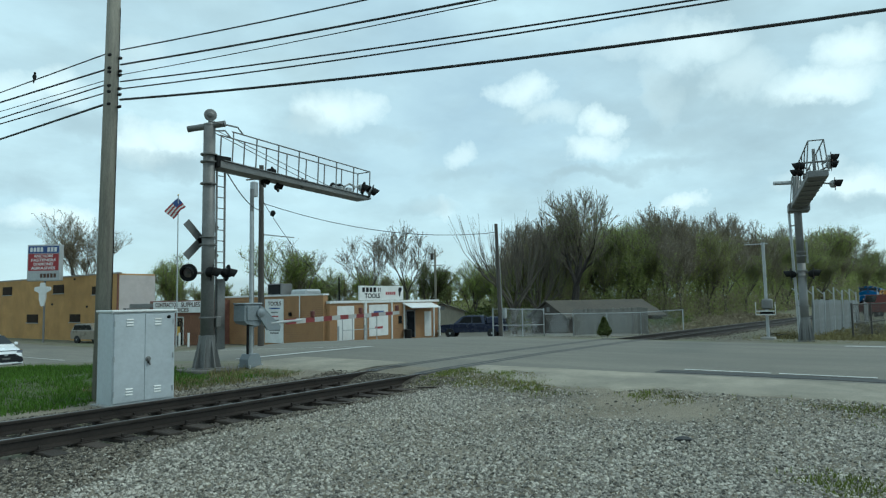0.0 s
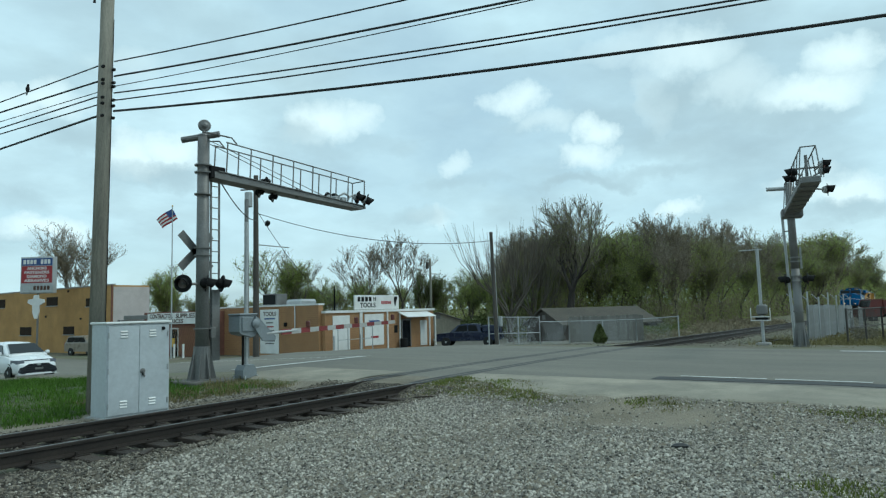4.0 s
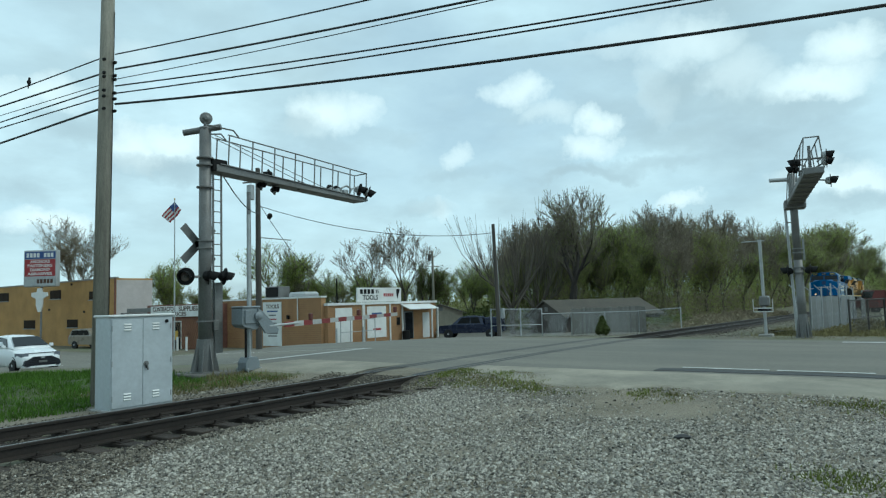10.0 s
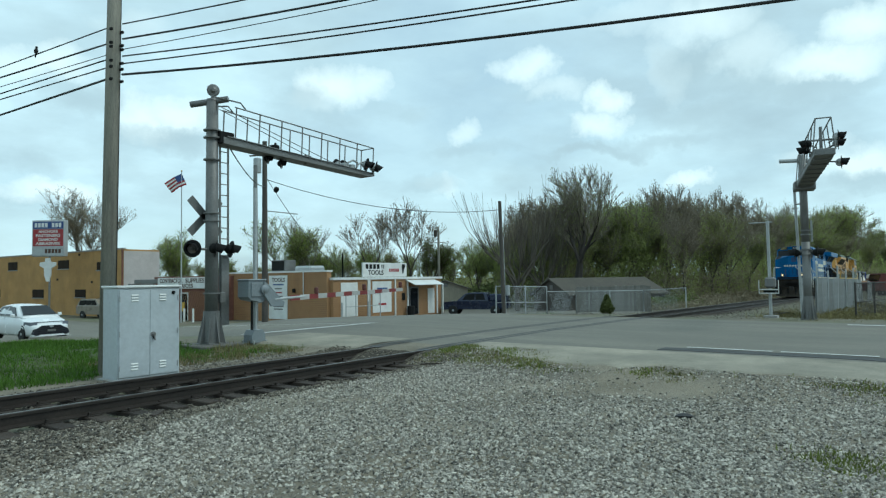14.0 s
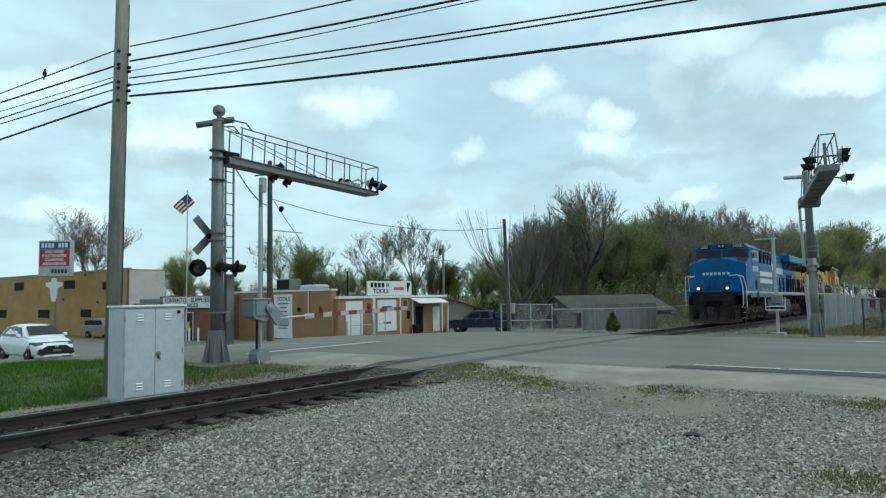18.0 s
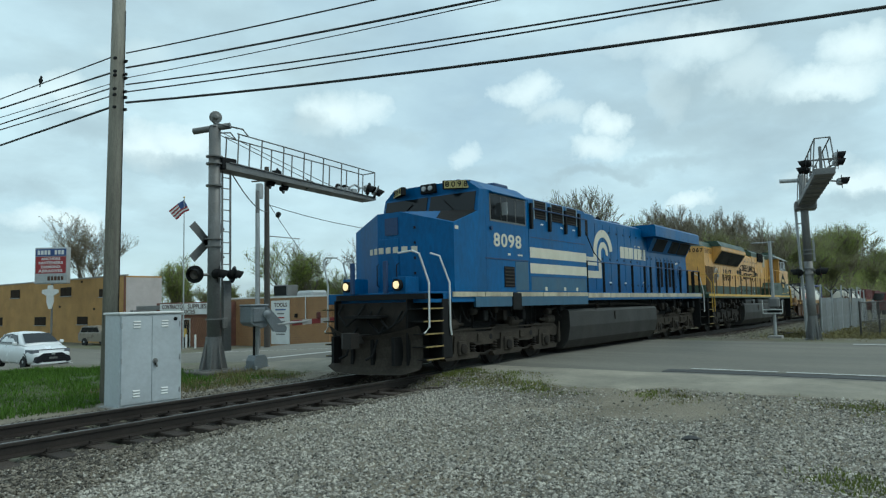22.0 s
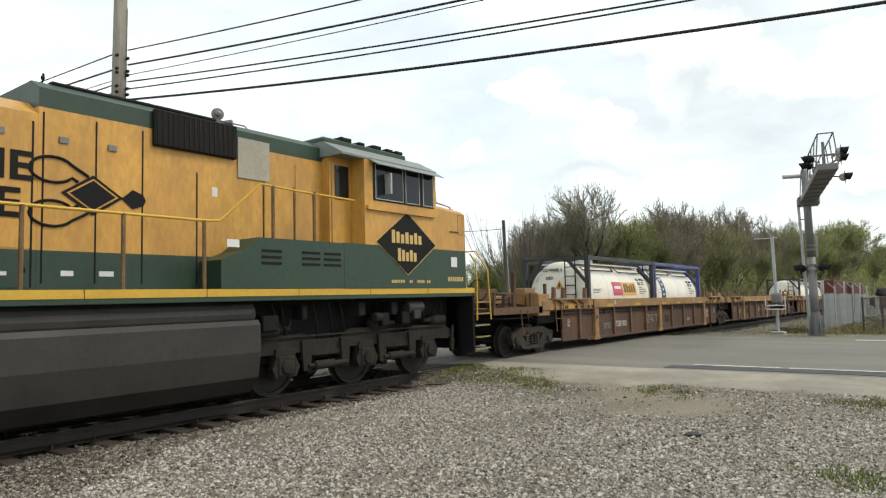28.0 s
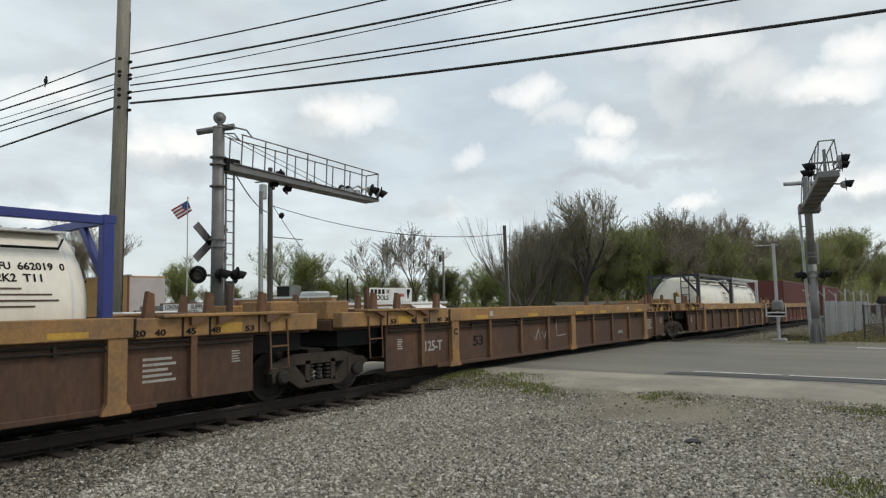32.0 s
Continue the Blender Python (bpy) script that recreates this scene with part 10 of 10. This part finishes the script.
        part("stirrup", Mesh().pipe([(-0.9, -1.36, 1.25), (-0.9, -1.4, 0.6), (-0.55, -1.4, 0.6), (-0.55, -1.36, 1.25)], 0.016), "well_rib", t)
        coupler(t, -2.2, -1)
    if last:
        freight_truck(t, WELL_PITCH)
    return t


def scrawl(parent, x, z, strokes):
    """White chalk strokes on the side wall."""
    for a, b in strokes:
        part("chalk_stroke", Mesh().rod((x + a[0], -1.274, z + a[1]), (x + b[0], -1.274, z + b[1]), 0.011, n=5), "stencil_ink", parent)


# ---- tank containers ----
def build_tank_container(frame, label, style, code=""):
    t = thing("tank_container", (0, 0, 0), label, "tank container", "tank containers on the train")
    L, W, Hh, p = 6.058, 1.219, 2.55, 0.15
    for x in (0, L - p):
        for s in (-1, 1):
            y0, y1 = sorted((s * W, s * (W - p)))
            part("corner_post", Mesh().box(x, x + p, y0, y1, 0, Hh, 0.01), frame, t)
            for z in (-0.004, Hh - 0.115):
                part("corner_casting", Mesh().box(x - 0.005, x + p + 0.02, y0 - 0.006, y1 + 0.006, z, z + 0.12, 0.008), frame, t)
        for z in (0.02, Hh - 0.12):
            part("end_rail", Mesh().box(x + 0.02, x + p - 0.02, -W + p, W - p, z, z + 0.1), frame, t)
        for s in (-1, 1):
            part("end_brace", Mesh().prism([(s * (W - p), Hh - 0.75), (s * (W - p), Hh - 0.9), (s * 0.4, Hh - 0.12), (s * 0.55, Hh - 0.12)], x + 0.04, x + p - 0.04, "x"), frame, t)
    for s in (-1, 1):
        y0, y1 = sorted((s * W, s * (W - 0.1)))
        part("top_rail", Mesh().box(p, L - p, y0, y1, Hh - 0.13, Hh - 0.01, 0.01), frame, t)
        part("bottom_rail", Mesh().box(p, L - p, y0, y1, 0.02, 0.14, 0.01), frame, t)
    r, zc = 1.14, 1.27
    shell = part("tank_shell", Mesh().lathe((0.12, 0, zc), (1, 0, 0), [(0, 0.25), (0.02, 0.6), (0.08, 0.9), (0.2, 1.08), (0.32, r), (L - 0.56, r), (L - 0.44, 1.08), (L - 0.32, 0.9), (L - 0.26, 0.6), (L - 0.24, 0.25)], 40), "tank_white", t, "off-white insulated tank shell", smooth=True)
    for x in (0.5, 1.75, 3.0, 4.25, L - 0.5):
        part("cladding_band", Mesh().lathe((x, 0, zc), (1, 0, 0), [(0, r - 0.02), (0.004, r + 0.006), (0.034, r + 0.006), (0.038, r - 0.02)], 40), "white_paint", shell)
    for s in (-1, 1):
        w = part("walkway", Mesh().box(0.4, 5.65, min(s * 0.2, s * 0.72), max(s * 0.2, s * 0.72), zc + r - 0.1, zc + r - 0.07), "white_paint", t)
        for q in range(18):
            xx = 0.5 + q * 0.29
            part("grating_bar", Mesh().box(xx, xx + 0.02, min(s * 0.2, s * 0.72), max(s * 0.2, s * 0.72), zc + r - 0.07, zc + r - 0.05), "galvanised", w)
    part("manhole", Mesh().lathe((2.2, 0, zc + r - 0.08), (0, 0, 1), [(0, 0.35), (0.15, 0.35), (0.18, 0.3)], 16), "galvanised", t)
    part("spill_rail", Mesh().pipe([(0.35, -0.75, zc + 0.92), (0.4, -0.82, zc + 0.84), (2.9, -0.82, zc + 0.84), (3.0, -0.7, zc + 0.95)], 0.02), "black", t)
    lad = new("ladder")
    lad.parent = t
    for y in (-0.72, -0.36):
        part("ladder_rail", Mesh().rod((0.06, y, 0.15), (0.06, y, Hh - 0.1), 0.022), "black", lad)
    for k in range(7):
        part("rung", Mesh().rod((0.06, -0.72, 0.4 + k * 0.3), (0.06, -0.36, 0.4 + k * 0.3), 0.016), "black", lad)

    def on_shell(name, x0, x1, z0, z1, material, out=0.004):
        """A decal bent round the tank."""
        m = Mesh()
        n = 6
        for x in (x0, x1):
            for q in (0.0, out):
                for k in range(n + 1):
                    z = z0 + (z1 - z0) * k / n
                    a = math.asin(max(-1, min(1, (z - zc) / (r + q))))
                    m.v.append((x, -(r + 0.002 + q) * math.cos(a), zc + (r + q) * math.sin(a)))
        k4 = n + 1
        for k in range(n):
            m.f += [(k4 + k, 3 * k4 + k, 3 * k4 + k + 1, k4 + k + 1), (k, k + 1, 2 * k4 + k + 1, 2 * k4 + k), (k, k4 + k, k4 + k + 1, k + 1), (2 * k4 + k, 2 * k4 + k + 1, 3 * k4 + k + 1, 3 * k4 + k)]
        m.f += [(0, 2 * k4, 3 * k4, k4), (n, k4 + n, 3 * k4 + n, 2 * k4 + n)]
        return part(name, m, material, shell)

    if style == "panel":
        on_shell("red_panel", 2.15, 3.0, 1.25, 1.72, "red_panel")
        on_shell("white_band", 2.3, 2.85, 1.48, 1.58, "white_paint", 0.008)
        on_shell("yellow_panel", 3.05, 4.35, 1.25, 1.72, "yellow_panel")
        for i in range(5):
            on_shell("name_block", 3.15 + i * 0.22, 3.3 + i * 0.22, 1.36, 1.6 + (0.06 if i in (0, 1, 3, 4) else 0), "brown_ink", 0.008)
        for k, (w, x) in enumerate(((0.6, 0.5), (0.45, 0.5))):
            on_shell("stencil_bar", x, x + w, 1.42 - k * 0.07, 1.445 - k * 0.07, "blue_paint")
    if style == "column":
        on_shell("blue_panel", 0.96, 1.46, 1.05, 1.98, "loco_navy")
        for k in range(4):
            on_shell("name_block", 1.14, 1.27, 1.84 - k * 0.2, 1.93 - k * 0.2, "white_paint", 0.008)
    def on_tank(text, x, z, size, w):
        a = math.asin((z - zc) / r)
        start = 0
        for word in text.split(" "):
            mid = (start + len(word) / 2) / len(text) - 0.5
            lettering("container_code", word, size, "black", shell, pose(x + w * mid, -(r + 0.003) * math.cos(a), zc + (r + 0.003) * math.sin(a), 90 - math.degrees(a), 0, 0), width=w * (len(word) - 0.15) / len(text), deep=0.002)
            start += len(word) + 1

    if code:
        on_tank(code, 5.06, 1.83, 0.15, 0.92)
    on_tank("22K2 T11", 4.93, 1.68, 0.15, 0.62)
    for k, w in enumerate((0.35, 0.7, 0.78, 0.5)):
        on_shell("stencil_bar", 4.62, 4.62 + w, 1.54 - k * 0.075, 1.54 - k * 0.075 + 0.022, "brown_ink")
    for k, w in enumerate((0.7, 0.5)):
        on_shell("stencil_bar", 0.55, 0.55 + w, 1.46 - k * 0.1, 1.475 - k * 0.1, "fence_wood")
    part("spill_rail", Mesh().pipe([(3.2, -0.72, zc + 0.95), (3.3, -0.84, zc + 0.82), (5.5, -0.84, zc + 0.82), (5.6, -0.72, zc + 0.95)], 0.018), "black", t)
    part("hazard_plate", Mesh().prism([(-0.15, 1.5), (0.15, 1.5), (0.0, 1.78)], 0.1, 0.115, "x"), "well_yellow", t, at=(0, -0.12, 0))
    part("hazard_mark", Mesh().box(0.09, 0.1, -0.14, -0.1, 1.55, 1.68), "black", t)
    if code:
        lettering("container_code", code, 0.13, "black", t, pose(0.108, 0.2, 2.12, 90, 0, -90), width=0.85)
        lettering("container_code", "22K2", 0.13, "black", t, pose(0.108, 0.25, 1.86, 90, 0, -90), width=0.27)
    for y, z, w in ((0.62, 1.1, 0.12), (0.25, 1.08, 0.22), (-0.05, 1.12, 0.16)):
        for k in range(3):
            part("stencil_bar", Mesh().box(0.108, 0.112, y - w / 2, y + w / 2, z - k * 0.05, z - k * 0.05 + 0.016), "brown_ink", t)
    return t


def build_red_container(length=16.15, label="long corrugated brick-red cargo container on a rail car"):
    t = thing("cargo_container", (0, 0, 0), label, "container", "containers on the train")
    W, Hh = 1.295, 2.75
    part("roof", Mesh().box(0, length, -W, W, Hh - 0.06, Hh), "container_red", t)
    part("floor", Mesh().box(0, length, -W, W, 0, 0.14), "container_red", t)
    for s in (-1, 1):
        m = Mesh()
        n = int(length / 0.28)
        pts = []
        for i in range(n):
            x = 0.1 + (length - 0.2) * i / n
            w = (length - 0.2) / n
            pts += [(x, 0), (x + w * 0.3, 0), (x + w * 0.5, 0.04), (x + w * 0.8, 0.04)]
        pts.append((length - 0.1, 0))
        m.v = [(x, s * (W - 0.045 + d), z) for z in (0.12, Hh - 0.06) for x, d in pts]
        k = len(pts)
        m.f = [(i, i + 1, k + i + 1, k + i) for i in range(k - 1)]
        part("side_panel", m, "container_red", t)
    for x in (0, length - 0.12):
        part("end_panel", Mesh().box(x, x + 0.12, -W, W, 0.1, Hh - 0.05), "container_red", t)
        for s in (-1, 1):
            part("corner_post", Mesh().box(x - 0.01, x + 0.14, min(s * W, s * (W - 0.15)), max(s * W, s * (W - 0.15)), 0, Hh, 0.01), "container_red", t)
    return t


M["step_edge"] = surf("step_edge", (0.3, 0.22, 0.08), 0.8, var=0.35, scale=3, fine=20)
M["red_panel"] = surf("red_panel", (0.55, 0.06, 0.1), 0.45, var=0.06)
M["yellow_panel"] = surf("yellow_panel", (0.72, 0.38, 0.05), 0.45, var=0.06)

loco_blue = build_blue_locomotive()
loco_yellow = build_yellow_locomotive()
GREY_INK, Y_WALL = "fence_wood", -1.275
wells = [
    build_well_car(True, False, (("DTTX", 4.85, 0.62, 0.26, 0.62, "fence_wood", Y_WALL), ("728180", 6.02, 0.66, 0.27, 1.0, "stencil_ink", Y_WALL), ("53", 10.8, 0.68, 0.34, 0.45, "black", Y_WALL), ("A", 3.85, 0.95, 0.2, 0.14, "black", -1.372))),
    build_well_car(False, False, (("125-T", 3.13, 0.72, 0.3, 0.6, "stencil_ink", Y_WALL), ("C", 3.85, 1.0, 0.2, 0.14, "black", -1.372), ("53", 4.9, 0.74, 0.32, 0.42, "black", Y_WALL))),
    build_well_car(False, False),
    build_well_car(False, True),
]
scrawl(wells[0], 8.6, 0.6, (((0, 0.3), (0.14, 0.3)), ((0.14, 0.3), (0.03, 0)), ((0.03, 0), (0.17, 0)), ((0.28, 0.3), (0.3, 0.1)), ((0.3, 0.1), (0.48, 0.1)), ((0.46, 0.3), (0.5, 0.02)), ((0.62, 0.3), (0.62, 0.02)), ((0.62, 0.02), (0.74, 0.04)), ((0.82, 0.26), (1.1, 0.28)), ((0.97, 0.3), (1.0, 0.0))))
scrawl(wells[1], 7.6, 0.62, (((0, 0.1), (0.1, 0)), ((0.1, 0), (0.25, 0.3)), ((0.25, 0.3), (0.35, 0)), ((0.45, 0.2), (0.6, 0.02)), ((0.6, 0.02), (0.75, 0.28)), ((0.75, 0.28), (0.85, 0)), ((1.3, 0.5), (1.35, 0.05)), ((1.35, 0.05), (1.9, 0.08))))
tanks = [
    build_tank_container("frame_black", "white tank container in a black frame with red and yellow panels", "panel", "UTCU 499582 4"),
    build_tank_container("frame_blue", "white tank container in a blue frame with a blue name column", "column", "EXFU 662019 0"),
    build_tank_container("frame_black", "white tank container in a black frame", ""),
    build_tank_container("galvanised", "white tank container in a pale frame", ""),
]
red_boxes = [build_red_container(12.19), build_red_container(12.19)]


# ---- movement ----
FRONT = [(0, 159.0), (3, 139.1), (6, 119.15), (8, 105.5), (10, 92.6), (12, 79.6), (14, 66.2), (16.5, 49.06), (19, 31.8), (21.5, 14.52), (25.75, -14.6), (30, -43.75), (32, -57.45)]


def front_at(t):
    for (t0, s0), (t1, s1) in zip(FRONT, FRONT[1:]):
        if t <= t1:
            return s0 + (s1 - s0) * (t - t0) / (t1 - t0)
    return FRONT[-1][1]


def run(ob, behind, reach=18.0, lift=0.0):
    """Keys a vehicle that starts so far behind the train's front, riding on the track."""
    rows = []
    for k in range(33):
        x = front_at(k) + behind
        z0, z1 = track_z(x), track_z(x + reach)
        rows.append((k, pose(x, TRACK_Y, z0 + lift, 0, -math.degrees(math.atan2(z1 - z0, reach)), 0)))
    walk(ob, rows)


def roll(w, x, r):
    """Turns a wheelset as its vehicle runs."""
    rows = []
    for k in range(481):
        t = k / 15
        rows.append((t, Matrix.Translation((x, 0, r)) @ Matrix.Rotation((front_at(t) - 159.0) / r, 4, "Y")))
    walk(w, rows)


CAR_PATH = ((0, 33.9), (0.5, 31.65), (1.0, 30.45), (1.5, 30.1), (2.0, 30.05), (32, 30.05))


def drive_car():
    rows = []
    for t, y in CAR_PATH:
        rows.append((t, Matrix.Translation((12.9, y, ground_z(12.9, y + 2) + 0.02)) @ Matrix.Rotation(math.pi / 2, 4, "Z")))
    walk(white_car, rows)


def wave(strip, i):
    """The flag's strips swing one behind the other round the pole."""
    rows = []
    for k in range(65):
        t = k / 2
        p = Vector((0, 0, 11.45))
        for j in range(i + 1):
            turn = 132 + 10 * math.sin(t * 1.1) + 13 * math.sin(t * 2.3 - j * 1.1)
            droop = 32 + 8 * math.sin(t * 0.7 + 1) + 3 * j
            m = Matrix.Translation(p) @ Matrix.Rotation(radians(turn), 4, "Z") @ Matrix.Rotation(radians(droop), 4, "Y")
            p = m @ Vector((0.3, 0, 0))
        rows.append((t, m))
    walk(strip, rows)


def motions():
    drive_car()
    for strip, i in FLAG:
        wave(strip, i)
    run(loco_blue, 0)
    run(loco_yellow, 21.7)
    for i, w in enumerate(wells):
        run(w, 46.18 + WELL_PITCH * i)
    for ob, behind in zip(tanks, (49.85, 55.97, 49.85 + 2 * WELL_PITCH, 55.97 + 2 * WELL_PITCH)):
        run(ob, behind, 6.0, 0.362)
    run(red_boxes[0], 109.1, 12, 0.362)
    run(red_boxes[1], 127.8, 12, 0.362)
    for w, x, r in WHEELS:
        roll(w, x, r)


motions()
